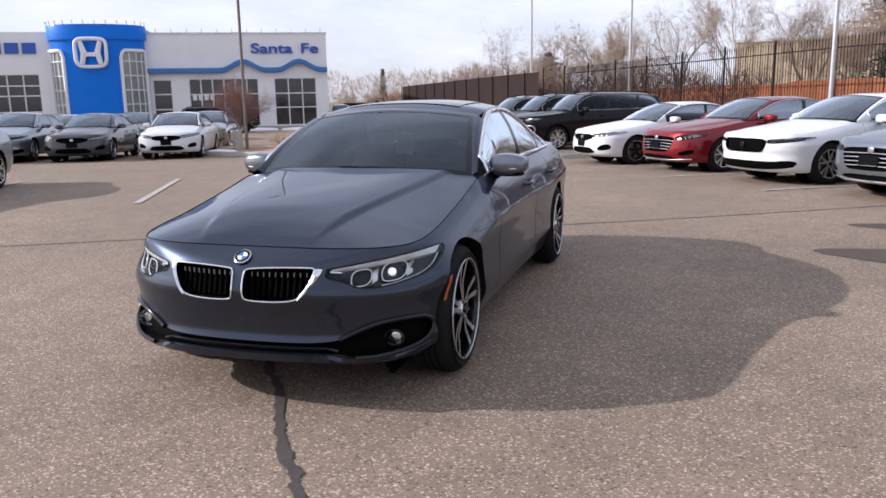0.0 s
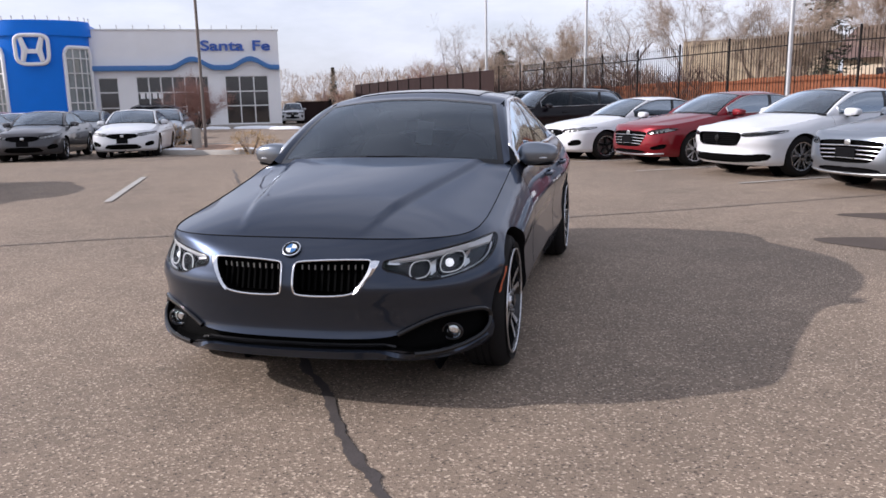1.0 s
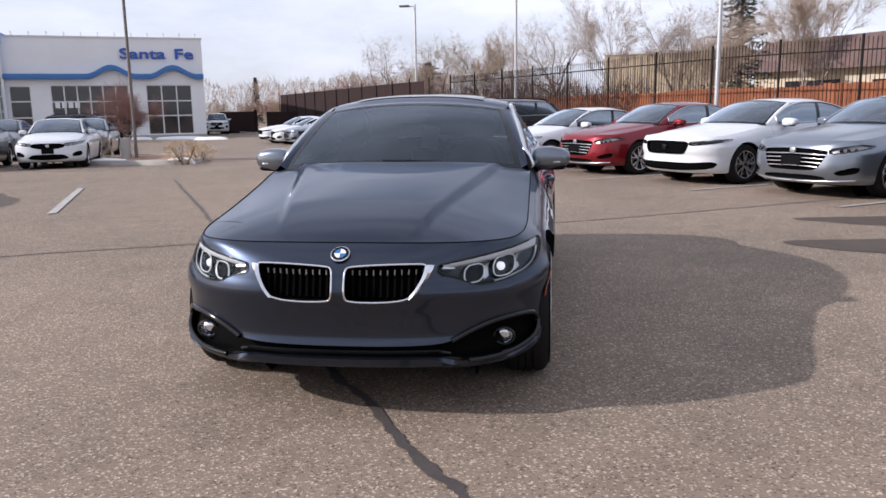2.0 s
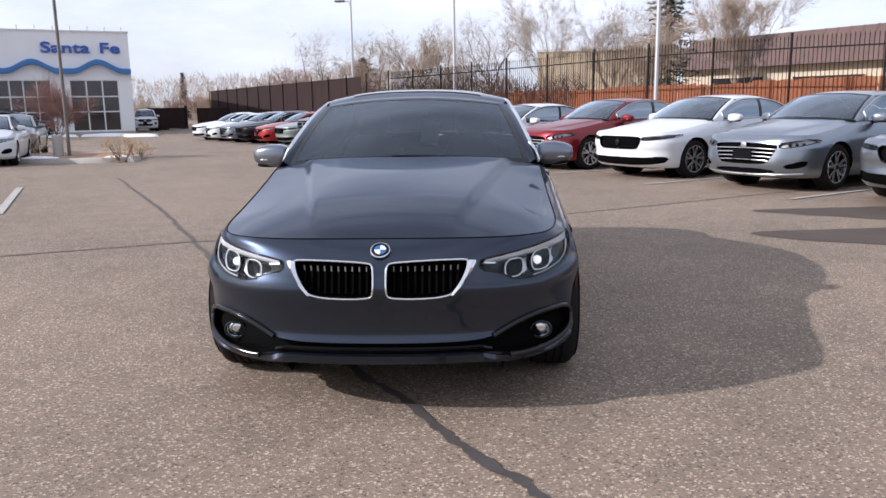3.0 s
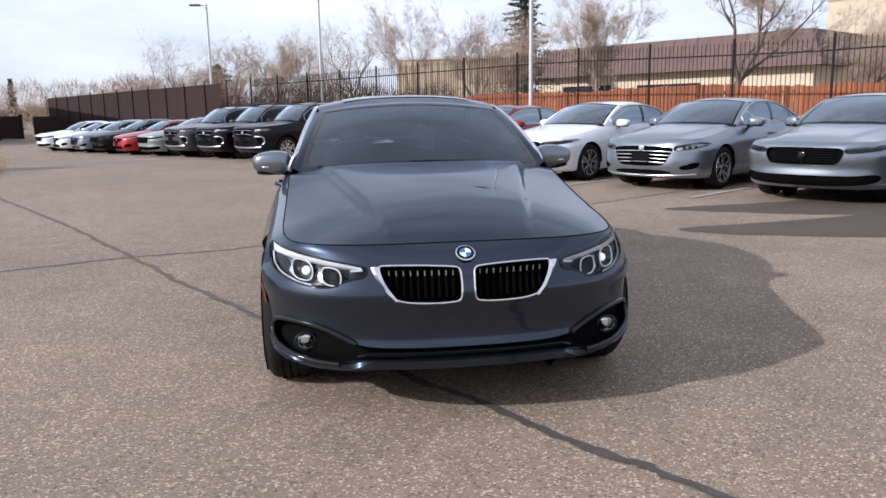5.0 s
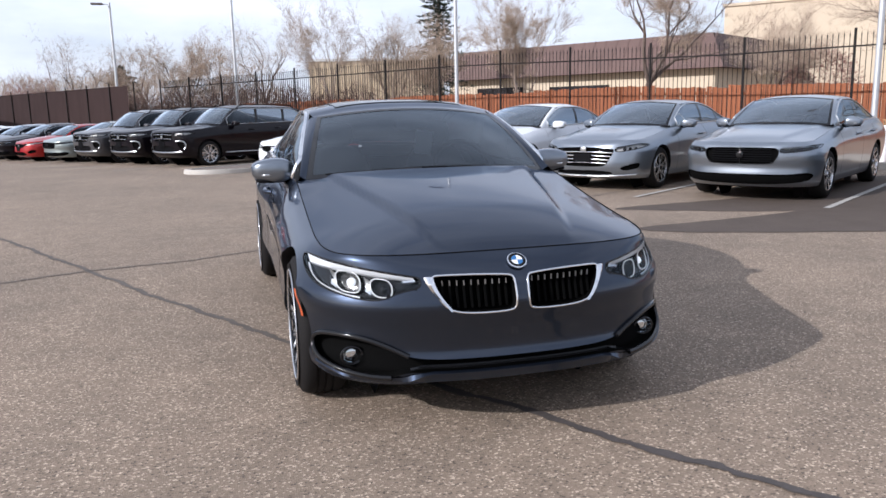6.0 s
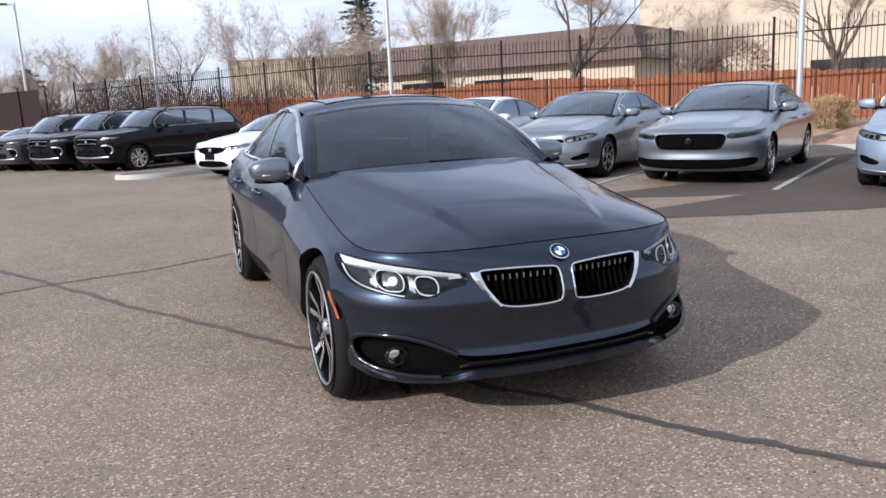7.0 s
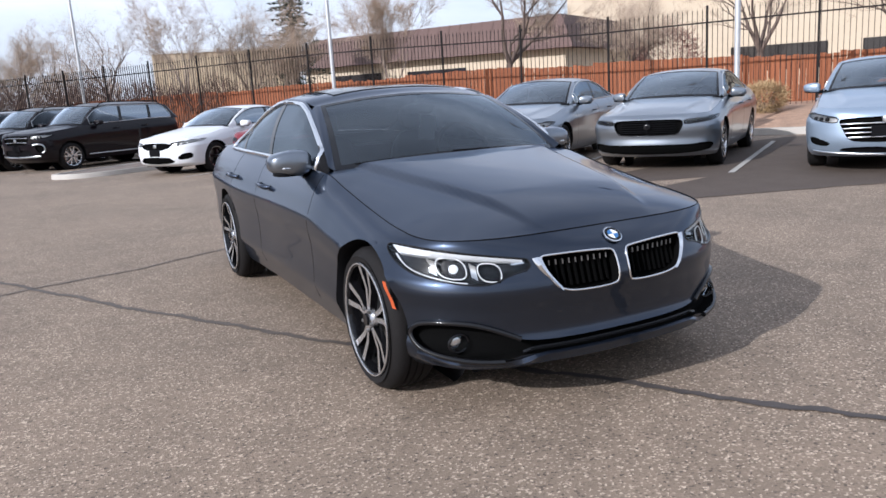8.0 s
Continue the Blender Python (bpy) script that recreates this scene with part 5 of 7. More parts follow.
    def plate(sx, sz, k):
        return [(cx + sx * math.copysign(abs(math.cos(2 * math.pi * i / n)) ** 0.45, math.cos(2 * math.pi * i / n)) * (1 + 0.06 * math.sin(2 * math.pi * i / n)), y + k, 5.65 + sz * math.copysign(abs(math.sin(2 * math.pi * i / n)) ** 0.45, math.sin(2 * math.pi * i / n))) for i in range(n)]
    part("emblem_ring", tube(bmesh.new(), plate(1.02, 0.95, 0), 0.13, 8, closed=True), M["white_paint"], t, "white rounded emblem outline", 60)
    for s in (-1, 1):
        bm = bmesh.new()
        tube(bm, [(cx + s * 0.66, y, 6.42), (cx + s * 0.44, y, 5.65), (cx + s * 0.62, y, 4.88)], [0.16, 0.22, 0.16], 6)
        part("emblem_bar", bm, M["white_paint"], t, "white upright emblem bar")
    part("emblem_bar", boxed(cx - 0.4, cx + 0.4, y - 0.1, y + 0.1, 5.40, 5.68), M["white_paint"], t, "white emblem crossbar")
    # lettering
    def words(text, x, z, size, material, mirror_w):
        c = bpy.data.curves.new("lettering", "FONT")
        c.body, c.size, c.extrude, c.align_x, c.offset = text, size, 0.06, "LEFT", 0.02
        tmp = bpy.data.objects.new("lettering", c)
        scene.collection.objects.link(tmp)
        dg = bpy.context.evaluated_depsgraph_get()
        me = bpy.data.meshes.new_from_object(tmp.evaluated_get(dg))
        bpy.data.objects.remove(tmp)
        me.materials.clear()
        me.materials.append(material)
        o = new("lettering", me)
        o.parent = t
        w = max(v.co.x for v in me.vertices)
        o.matrix_basis = Matrix.Translation((x, 0.07, z)) @ Matrix.Rotation(math.pi, 4, "Z") @ Matrix.Rotation(math.pi / 2, 4, "X") @ Matrix.Diagonal((mirror_w / w, 1, 1, 1))
        o["label"] = "raised blue letters"
    words("Santa", 5.6, 5.7, 1.0, M["sign_blue"], 3.1)
    words("Fe", 1.95, 5.7, 1.0, M["sign_blue"], 1.35)
    for i, w in enumerate((0.9, 0.9, 0.9, 0.9)):
        part("sign_bar", boxed(T1 + 1.0 + i * 1.15, T1 + 1.0 + i * 1.15 + w, 0.02, 0.12, 5.75, 6.5), M["sign_blue"], t, "plain blue sign shape")
    for i in range(4):
        part("number_bar", boxed(9.7 - i * 0.42, 9.7 - i * 0.42 + 0.3, -0.1, -0.06, 2.3, 2.75), M["white_paint"], t, "plain white bar on the glass")
    return t


showroom()


# ---- buildings behind the fence ----
def polar(az, dist, eye=(-1.33, -2.69)):
    a = radians(az)
    return Vector((eye[0] + dist * math.sin(a), eye[1] + dist * math.cos(a)))


def hall(name, label, az0, d0, az1, d1, z_top, depth, wall, roof=None, roof_z=None, ribs=0.0, openings=()):
    A, B = polar(az0, d0), polar(az1, d1)
    d = B - A
    L = d.length
    t = thing(name, (*A, lot_height(*A) + 0.1), label, "building", turn=math.atan2(d.y, d.x))
    wtop = (roof_z if roof_z else z_top) - 0.5
    bm = boxed(0, L, 0, depth, -0.5, wtop)
    ends = []
    if ribs:
        k = 0.0
        while k < L:
            ends.append(k)
            k += ribs
    wl = part("wall", bm, M[wall], t)
    for k in ends:
        part("rib", boxed(k, min(L, k + ribs * 0.4), -0.06, 0.0, -0.5, wtop - 0.05), M[wall], wl)
    if roof:
        bm = bmesh.new()
        o = 0.9
        lo, hi = wtop, z_top - 0.5
        a = [(-o, -o), (L + o, -o), (L + o, depth + o), (-o, depth + o)]
        b = [(0.5, 0.6), (L - 0.5, 0.6), (L - 0.5, depth - 0.6), (0.5, depth - 0.6)]
        va = [bm.verts.new((*p, lo)) for p in a]
        vb = [bm.verts.new((*p, hi)) for p in b]
        for i in range(4):
            bm.faces.new((va[i], va[(i + 1) % 4], vb[(i + 1) % 4], vb[i]))
        bm.faces.new(vb)
        bm.faces.new(va[::-1])
        k = 0.0
        while k < L:
            vs = [bm.verts.new(v) for v in ((k, -o - 0.03, lo), (k + 0.08, -o - 0.03, lo), (k + 0.08, 0.57, hi + 0.03), (k, 0.57, hi + 0.03))]
            bm.faces.new(vs)
            k += 0.9
        part("roof", bm, M[roof], t, "brown standing-seam mansard roof")
    else:
        part("coping", boxed(-0.12, L + 0.12, -0.14, depth + 0.1, wtop, wtop + 0.22), M["frame_grey" if wall != "cream" else "cream"], t)
    for x0, x1, z0, z1 in openings:
        w = part("window", boxed(x0, x1, -0.03, 0.02, z0, z1), M["shop_glass"], t)
        n = max(1, round((x1 - x0) / 1.6))
        for i in range(n + 1):
            x = x0 + (x1 - x0) * i / n
            part("mullion", boxed(x - 0.04, x + 0.04, -0.07, -0.03, z0, z1), M["fence_iron"], w)
    return t


hall("warehouse", "low tan corrugated metal building behind the fence", 6.5, 74, 16.2, 74, 6.9, 18, "tan_metal", ribs=0.6)
hall("office_building", "cream building with a brown mansard roof behind the fence", 16.7, 66, 35.3, 54, 6.8, 20, "cream", "brown_roof", 4.5,
     openings=((3, 7.5, 1.0, 3.3), (10, 15, 1.2, 3.2)))
hall("cream_building", "large flat cream-coloured building behind the fence", 35.7, 70.6, 60.1, 69.2, 10.1, 25, "cream",
     openings=((13.5, 20.5, 1.6, 3.6), (23, 31, 1.6, 3.6)))


# ---- trees ----
def grow(bm, p, d, length, r, depth, rng, spread, bend, tips, twist=0.0):
    """One limb, bent on its way, with smaller limbs from its end and side."""
    pts, rs, q = [p.copy()], [r], p.copy()
    steps = 3 if depth > 1 else 2
    for i in range(steps):
        d = (d + Vector((rng.uniform(-bend, bend), rng.uniform(-bend, bend), rng.uniform(-bend * 0.3, bend * 0.7)))).normalized()
        q = q + d * (length / steps)
        pts.append(q.copy())
        rs.append(r * (1 - 0.42 * (i + 1) / steps))
    tube(bm, pts, rs, 6 if r > 0.05 else (4 if r > 0.015 else 3), cap=False)
    if depth == 1 and r < 0.05:
        tips.append((pts[1].copy(), d.copy()))
    if depth == 0:
        tips.append((q.copy(), d.copy()))
        return
    n = 3 if depth > 2 else rng.choice((3, 4))
    for k in range(n):
        ax = d.orthogonal().normalized()
        ax.rotate(Matrix.Rotation(rng.uniform(0, 6.283), 3, d))
        nd = d.copy()
        nd.rotate(Matrix.Rotation(spread * (rng.uniform(0.25, 0.6) if k == 0 else rng.uniform(0.7, 1.35)), 3, ax))
        j = len(pts) - 1 if k == 0 else rng.randrange(1, len(pts))
        grow(bm, pts[j], nd, length * (rng.uniform(0.7, 0.88) if k == 0 else rng.uniform(0.5, 0.78)), rs[j] * (0.82 if k == 0 else 0.62), depth - 1, rng, spread, bend, tips)


def bare_tree(x, y, height, label, seed, spread=0.6, bend=0.16, depth=5, bark="bark", buds=0, bud="bud", lean=(0, 0), trunk=0.3, r=None, name="tree", bud_size=0.065, base_z=None):
    rng = random.Random(seed)
    t = thing(name, (x, y, ground_height(x, y) if base_z is None else base_z), label, "tree")
    bm, tips = bmesh.new(), []
    r = r or height * 0.022
    first = height * trunk
    tube(bm, [(0, 0, -0.2), (lean[0] * 0.3, lean[1] * 0.3, first * 0.5), (lean[0], lean[1], first)], [r * 1.25, r, r * 0.86], 8, cap=False)
    top = Vector((lean[0], lean[1], first))
    d0 = Vector((lean[0] * 0.3, lean[1] * 0.3, 1)).normalized()
    n = 4
    for k in range(n):
        a = 6.283 * (k + rng.uniform(-0.25, 0.25)) / n
        d = (d0 + Vector((math.cos(a), math.sin(a), 0)) * math.tan(spread) * rng.uniform(0.5, 1.1)).normalized()
        grow(bm, top, d, height * 0.27, r * 0.6, depth - 1, rng, spread, bend, tips)
    part("trunk", bm, M[bark], t, smooth=70)
    if buds:
        bm = bmesh.new()
        for q, d in tips:
            for _ in range(buds + 2):
                u = (d + Vector((rng.gauss(0, 0.55), rng.gauss(0, 0.55), rng.gauss(0, 0.45)))).normalized()
                w = u.orthogonal().normalized()
                w.rotate(Matrix.Rotation(rng.uniform(0, 6.28), 3, u))
                L, h = bud_size * rng.uniform(3.5, 9.0), bud_size * rng.uniform(0.03, 0.065)
                c = q - d * rng.uniform(0, 2.0) * bud_size
                e = c + u * L + w * rng.uniform(-0.2, 0.2) * L
                bm.faces.new([bm.verts.new(c + w * h), bm.verts.new(e), bm.verts.new(c - w * h)])
        part("crown", bm, M[bud], t, "fine twigs and dry buds")
    return t


def conifer(x, y, height, label, seed, width=0.30, ragged=0.35):
    rng = random.Random(seed)
    t = thing("conifer", (x, y, ground_height(x, y)), label, "tree")
    bm = bmesh.new()
    tube(bm, [(0, 0, -0.2), (0, 0, height)], [height * 0.02, 0.02], 8)
    part("trunk", bm, M["bark"], t, smooth=60)
    bm = bmesh.new()
    n = int(height * 24)
    for i in range(n):
        f = (i / n) ** 0.85
        z = height * (0.1 + 0.9 * f)
        reach = height * width * (1 - f) ** 0.8 * rng.uniform(1 - ragged, 1 + ragged * 0.6) + 0.1
        a = i * 2.399 + rng.uniform(-0.3, 0.3)
        end = Vector((math.cos(a) * reach, math.sin(a) * reach, z - reach * 0.15 + rng.uniform(-0.1, 0.2)))
        start = Vector((0, 0, z))
        for k in range(22):
            u = 0.12 + 0.88 * k / 21
            c = start.lerp(end, u) + Vector((rng.uniform(-1, 1), rng.uniform(-1, 1), rng.uniform(-0.5, 0.7))) * 0.13 * (0.4 + reach * 0.35)
            d = Vector((math.cos(a) + rng.uniform(-0.8, 0.8), math.sin(a) + rng.uniform(-0.8, 0.8), rng.uniform(-0.3, 0.6))).normalized()
            s = d.cross((rng.uniform(-1, 1), rng.uniform(-1, 1), 1)).normalized()
            L = rng.uniform(0.12, 0.3)
            vs = [bm.verts.new(c - d * L * 0.4 + s * 0.07), bm.verts.new(c + d * L), bm.verts.new(c - d * L * 0.4 - s * 0.08)]
            bm.faces.new(vs)
    part("crown", bm, M["needle"], t, "dark green needle clumps")
    return t


def shrub(x, y, w, h, label, material, seed, count=900, name="shrub", round_=True):
    rng = random.Random(seed)
    t = thing(name, (x, y, ground_height(x, y)), label, "bush")
    bm = bmesh.new()
    for i in range(14):
        a = rng.uniform(0, 6.283)
        e = Vector((math.cos(a) * w * 0.3, math.sin(a) * w * 0.3, h * 0.7))
        tube(bm, [(e.x * 0.15, e.y * 0.15, -0.05), e], [0.018, 0.006], 4, cap=False)
    part("stem", bm, M["bark"], t)
    bm = bmesh.new()
    for i in range(count):
        u = Vector((rng.gauss(0, 1), rng.gauss(0, 1), rng.gauss(0, 1))).normalized() * rng.uniform(0.72, 1.0) * (1 + 0.12 * math.sin(i * 0.7))
        c = Vector((u.x * w / 2, u.y * w / 2, h * 0.5 + u.z * h * 0.5))
        d = (u + Vector((rng.uniform(-0.9, 0.9), rng.uniform(-0.9, 0.9), rng.uniform(-0.3, 0.9)))).normalized()
        s = d.orthogonal().normalized()
        s.rotate(Matrix.Rotation(rng.uniform(0, 6.28), 3, d))
        L = rng.uniform(0.05, 0.13) * (0.45 + 0.3 * w)
        vs = [bm.verts.new(c - s * L * 0.13), bm.verts.new(c + d * L), bm.verts.new(c + s * L * 0.13)]
        bm.faces.new(vs)
    part("foliage", bm, M[material], t, "dense dry twigs")
    return t


def trees():
    q = lambda az, d: tuple(polar(az, d))
    bare_tree(*q(30.65, 40.0), 9.0, "large bare spreading tree behind the fence", 11, spread=0.74, bend=0.34, depth=6, buds=11, bud_size=0.08, trunk=0.26, r=0.2, lean=(0.3, 0))
    bare_tree(*q(22.0, 31.5), 5.9, "young bare tree with a pale trunk between the fences", 12, spread=0.42, bend=0.14, depth=6, bark="bark_pale", buds=8, trunk=0.16, r=0.07)
    conifer(*q(15.95, 58.0), 12.6, "tall dark ragged pine behind the fence", 13, width=0.20, ragged=0.6)
    bare_tree(*q(12.5, 46.0), 6.6, "dense tan-budded tree in front of a pine", 14, spread=0.6, depth=6, buds=5, trunk=0.22, bud_size=0.08, bark="twig")
    bare_tree(*q(15.2, 44.0), 6.0, "dense tan-budded tree beside a pine", 141, spread=0.62, depth=6, buds=5, trunk=0.2, bud_size=0.08, bark="twig")
    bare_tree(*q(8.1, 45.0), 7.0, "young bare upright tree with a pale trunk", 15, spread=0.44, bend=0.12, depth=6, bark="bark_pale", buds=5, trunk=0.26, r=0.075)
    bare_tree(*q(4.3, 62.0), 7.8, "bare tree leaning over the fence", 16, spread=0.72, bend=0.22, depth=6, buds=4, trunk=0.28, r=0.17, lean=(-1.0, 0))
    bare_tree(*q(0.43, 59.0), 6.6, "bare tree with tan twigs beyond the fence", 17, spread=0.55, depth=6, buds=5, trunk=0.2)
    bare_tree(*q(-2.00, 64.4), 7.2, "bare tree with dense twigs beyond the fence", 18, spread=0.5, depth=6, buds=6, trunk=0.2, bud_size=0.085)
    bare_tree(*q(-4.47, 68.6), 7.6, "rounded tan-budded tree beyond the fence", 19, spread=0.66, depth=6, buds=6, trunk=0.18, bud_size=0.10)
    conifer(*q(-6.16, 72.9), 5.8, "dark green juniper beyond the fence", 20, width=0.62, ragged=0.75)
    bare_tree(*q(-9.14, 75.1), 7.6, "bare dark tree beyond the fence", 21, spread=0.72, bend=0.25, depth=6, buds=5, trunk=0.25)
    for i, (az, d, h) in enumerate(((-11.69, 79.3, 5.5), (-13.65, 90.0, 5.0), (-15.25, 98.6, 4.6), (-16.93, 107.2, 4.6), (-18.25, 120.0, 4.6), (-7.65, 77.2, 5.6), (-20.03, 139.3, 4.8), (-22.09, 149.9, 5.0))):
        bare_tree(*q(az, d), h, "brown bare tree of the far hedge", 30 + i, spread=0.75, depth=5, buds=7, bud="bud" if i % 2 else "red_twig", trunk=0.15, bud_size=0.16)
    conifer(*q(-19.37, 126.4), 7.5, "narrow dark cypress in the distance", 22, width=0.14, ragged=0.2)
    bare_tree(*q(39.3, 34.0), 5.0, "small bare tree behind the fence", 23, spread=0.65, bend=0.25, depth=6, buds=4, trunk=0.2)
    bare_tree(*q(48.02, 36.1), 7.4, "bare tree with thin limbs behind the fence", 24, spread=0.6, bend=0.2, depth=6, buds=4, trunk=0.25)
    bare_tree(*q(56.67, 35.7), 6.6, "bare tree with thin limbs behind the fence", 25, spread=0.6, bend=0.2, depth=6, buds=4, trunk=0.25)
    shrub(*q(41.9, 35.0), 3.0, 3.4, "reddish bare shrub behind the fence", "red_twig", 26, 7000)


def far_hedge():
    """The brown mass of bare trees and scrub beyond the screened fence."""
    rng = random.Random(91)
    bm = bmesh.new()
    for i in range(10000):
        az = rng.uniform(-23.5, 4.4)
        d = 84 + 15 * rng.random() + max(0.0, -az - 12) * 3
        x, y = polar(az, d)
        top = 3.6 + 1.5 * noise.noise((az * 0.45, 3.0, 1.0)) + 1.2 * noise.noise((az * 1.7, 5.0, 1.0)) + 0.02 * d - (0.9 if az > -1.5 else 0)
        z = rng.uniform(0.15, 1.0) ** 0.8 * top + 0.4
        u = Vector((rng.gauss(0, 0.5), rng.gauss(0, 0.5), 1)).normalized()
        w = u.orthogonal().normalized()
        w.rotate(Matrix.Rotation(rng.uniform(0, 6.28), 3, u))
        L, h = rng.uniform(0.4, 1.3), rng.uniform(0.015, 0.045)
        c = Vector((x, y, z + lot_height(x, y)))
        bm.faces.new([bm.verts.new(c + w * h), bm.verts.new(c + u * L), bm.verts.new(c - w * h)])
    ob = mesh_object("far_hedge", bm, M["bud"])
    tagged(ob, "brown bare scrub and hedge far beyond the fence", "hedge", kind="stuff")


def fence_scrub():
    """Dark bare bushes close behind the far stretch of the steel fence."""
    rng = random.Random(17)
    bm = bmesh.new()
    for i in range(9000):
        p = rng.uniform(-44, -13)
        x, y = row_at(p, FENCE_Q + 1.6 + 2.0 * rng.random())
        top = 2.1 + 1.3 * noise.noise((p * 0.55, 2.0, 4.0)) + 0.5 * noise.noise((p * 1.9, 7.0, 4.0))
        u = Vector((rng.gauss(0, 0.55), rng.gauss(0, 0.55), 1)).normalized()
        w = u.orthogonal().normalized()
        w.rotate(Matrix.Rotation(rng.uniform(0, 6.28), 3, u))
        L, h = rng.uniform(0.35, 1.0), rng.uniform(0.010, 0.028)
        c = Vector((x, y, ground_height(x, y) + max(0.1, top) * rng.random() ** 0.8))
        bm.faces.new([bm.verts.new(c + w * h), bm.verts.new(c + u * L), bm.verts.new(c - w * h)])
    tagged(mesh_object("scrub", bm, M["scrub"]), "dark brown bare bushes behind the steel fence", "bushes", kind="stuff")


trees()
far_hedge()
fence_scrub()
for p, q, w, h, s in ((4.1, 9.4, 1.2, 0.7, 1), (6.75, 9.4, 1.2, 0.72, 2), (9.85, 9.1, 1.1, 0.78, 3), (1.26, 9.3, 1.1, 0.7, 4), (13.1, 9.4, 1.1, 0.72, 5), (-2.1, 9.3, 1.1, 0.65, 6), (16.5, 9.4, 1.1, 0.7, 7)):
    shrub(*row_at(p, q), w, h, "rounded tan dry ornamental grass on the bank", "dry_grass", 50 + s, 5000, name="ornamental_grass")

for p, q, h, lbl in ((9.5, 6.95, 9.0, "white-grey steel car park lamp on a concrete base"),):
    light_pole(*row_at(p, q), h, M["galv"], lbl, 0.068)
guard = thing("guard_post", (*row_at(9.72, 6.8), ground_height(*row_at(9.72, 6.8))), "short white round guard post beside the lamp", "post")
bm = bmesh.new()
tube(bm, [(0, 0, -0.1), (0, 0, 0.74), (0, 0, 0.79), (0, 0, 0.80)], [0.10, 0.10, 0.075, 0.03], 20)
part("post", bm, M["white_paint"], guard, smooth=40)
light_pole(*polar(17.5, 24.5), 9.5, M["galv"], "grey steel car park lamp", 0.065, base=False)
light_pole(*polar(1.5, 41), 9.5, M["galv"], "grey steel car park lamp", 0.08, base=False)
light_pole(*polar(-6.4, 51), 8.0, M["galv"], "grey steel car park lamp", 0.09, base=False)
light_pole(-11.22, 19.18, 9.5, M["pole_dark"], "dark steel lamp post on the planted island", 0.05, base=False)

# ---- cars in place ----
hero = hero_car()
hero.matrix_basis = Matrix.Rotation(radians(-0.6), 4, "Z") @ Matrix.Translation((0, 0, -0.004))
shadow_gap(HERO, hero)



# ---- parked cars ----
class SEDAN(Spec):
    width = curve([(0.0, 0.925), (0.9, 0.93), (1.8, 0.915), (2.8, 0.915), (3.8, 0.93), (4.3, 0.92), (4.93, 0.88)])
    zb = curve([(0.0, 0.20), (1.2, 0.20), (3.6, 0.21), (4.4, 0.26), (4.93, 0.33)])
    zt = curve([(0.0, 0.80), (0.35, 0.805), (0.9, 0.865), (1.4, 0.945), (1.8, 0.975), (2.5, 0.995), (3.5, 1.02), (4.3, 1.045), (4.93, 1.0)])
    w = curve([(0.0, 0.93), (0.12, 0.965), (0.3, 0.985), (0.55, 1.0), (0.70, 0.997), (0.76, 0.982), (0.84, 0.955), (0.93, 0.91), (1.0, 0.86)])
    y0 = curve([(0.0, 0.14), (0.1, 0.05), (0.35, 0.0), (0.6, 0.02), (0.8, 0.05), (0.92, 0.09), (1.0, 0.16)])
    L = curve([(0.0, 0.62), (0.4, 0.72), (1.0, 0.62)])
    n = curve([(0.0, 2.7), (0.8, 2.8), (0.92, 3.3), (1.0, 4.2)])
    ye = curve([(0.0, 4.80), (0.4, 4.92), (0.8, 4.90), (1.0, 4.82)])
    Lr = 0.5
    crease_w = 0.04
    axle_f, axle_r, hub_z, arch, tyre, rim, tyre_w, face_f, face_r = 0.965, 3.795, 0.335, 0.375, 0.335, 0.235, 0.225, 0.905, 0.912
    zc = curve([(0.16, 0.80), (0.3, 0.845), (0.6, 0.90), (1.0, 0.955), (1.36, 1.0), (1.6, 1.02)])
    crease, crease_h = (lambda y: 0.42 + 0.14 * y), 0.016
    cowl_x, cowl_y, cowl_ye, cowl_z, cowl_ze = 0.725, 1.36, 1.58, 1.02, 0.985
    top_x, top_y, top_ye, top_z, top_ze, screen_bulge, side_bulge = 0.585, 2.20, 2.27, 1.405, 1.36, 0.03, 0.03
    rail_x = curve([(1.5, 0.785), (1.9, 0.705), (2.27, 0.637), (2.6, 0.607), (3.0, 0.60), (3.5, 0.615), (4.0, 0.65), (4.4, 0.68)])
    rail_z = curve([(1.5, 0.965), (1.9, 1.18), (2.27, 1.33), (2.6, 1.385), (3.0, 1.39), (3.5, 1.32), (4.0, 1.165), (4.4, 1.055)])
    roof_z = curve([(2.15, 1.40), (2.6, 1.44), (3.0, 1.445), (3.5, 1.385), (4.0, 1.22), (4.4, 1.085)])
    deck_z = curve([(4.3, 1.10), (4.5, 1.075), (4.9, 1.06)])
    roof_end, tail_y, sunroof, dlo, dlo_fade, trim, trim_r = 3.35, 4.38, None, (1.80, 4.02), 3.4, "satin_chrome", 0.009
    pillars = ((2.92, 0.04), (3.62, 0.02))
    mirror, mirror_mat = (0.955, 1.93, 1.03), None
    joints, handles, handle_v, lamp_v = ((1.62, 0.02), (2.84, 0.02), (3.72, -0.12)), (2.62, 3.52), 0.80, (0.66, 0.92)
    wheel_style = (5, True, "alloy")


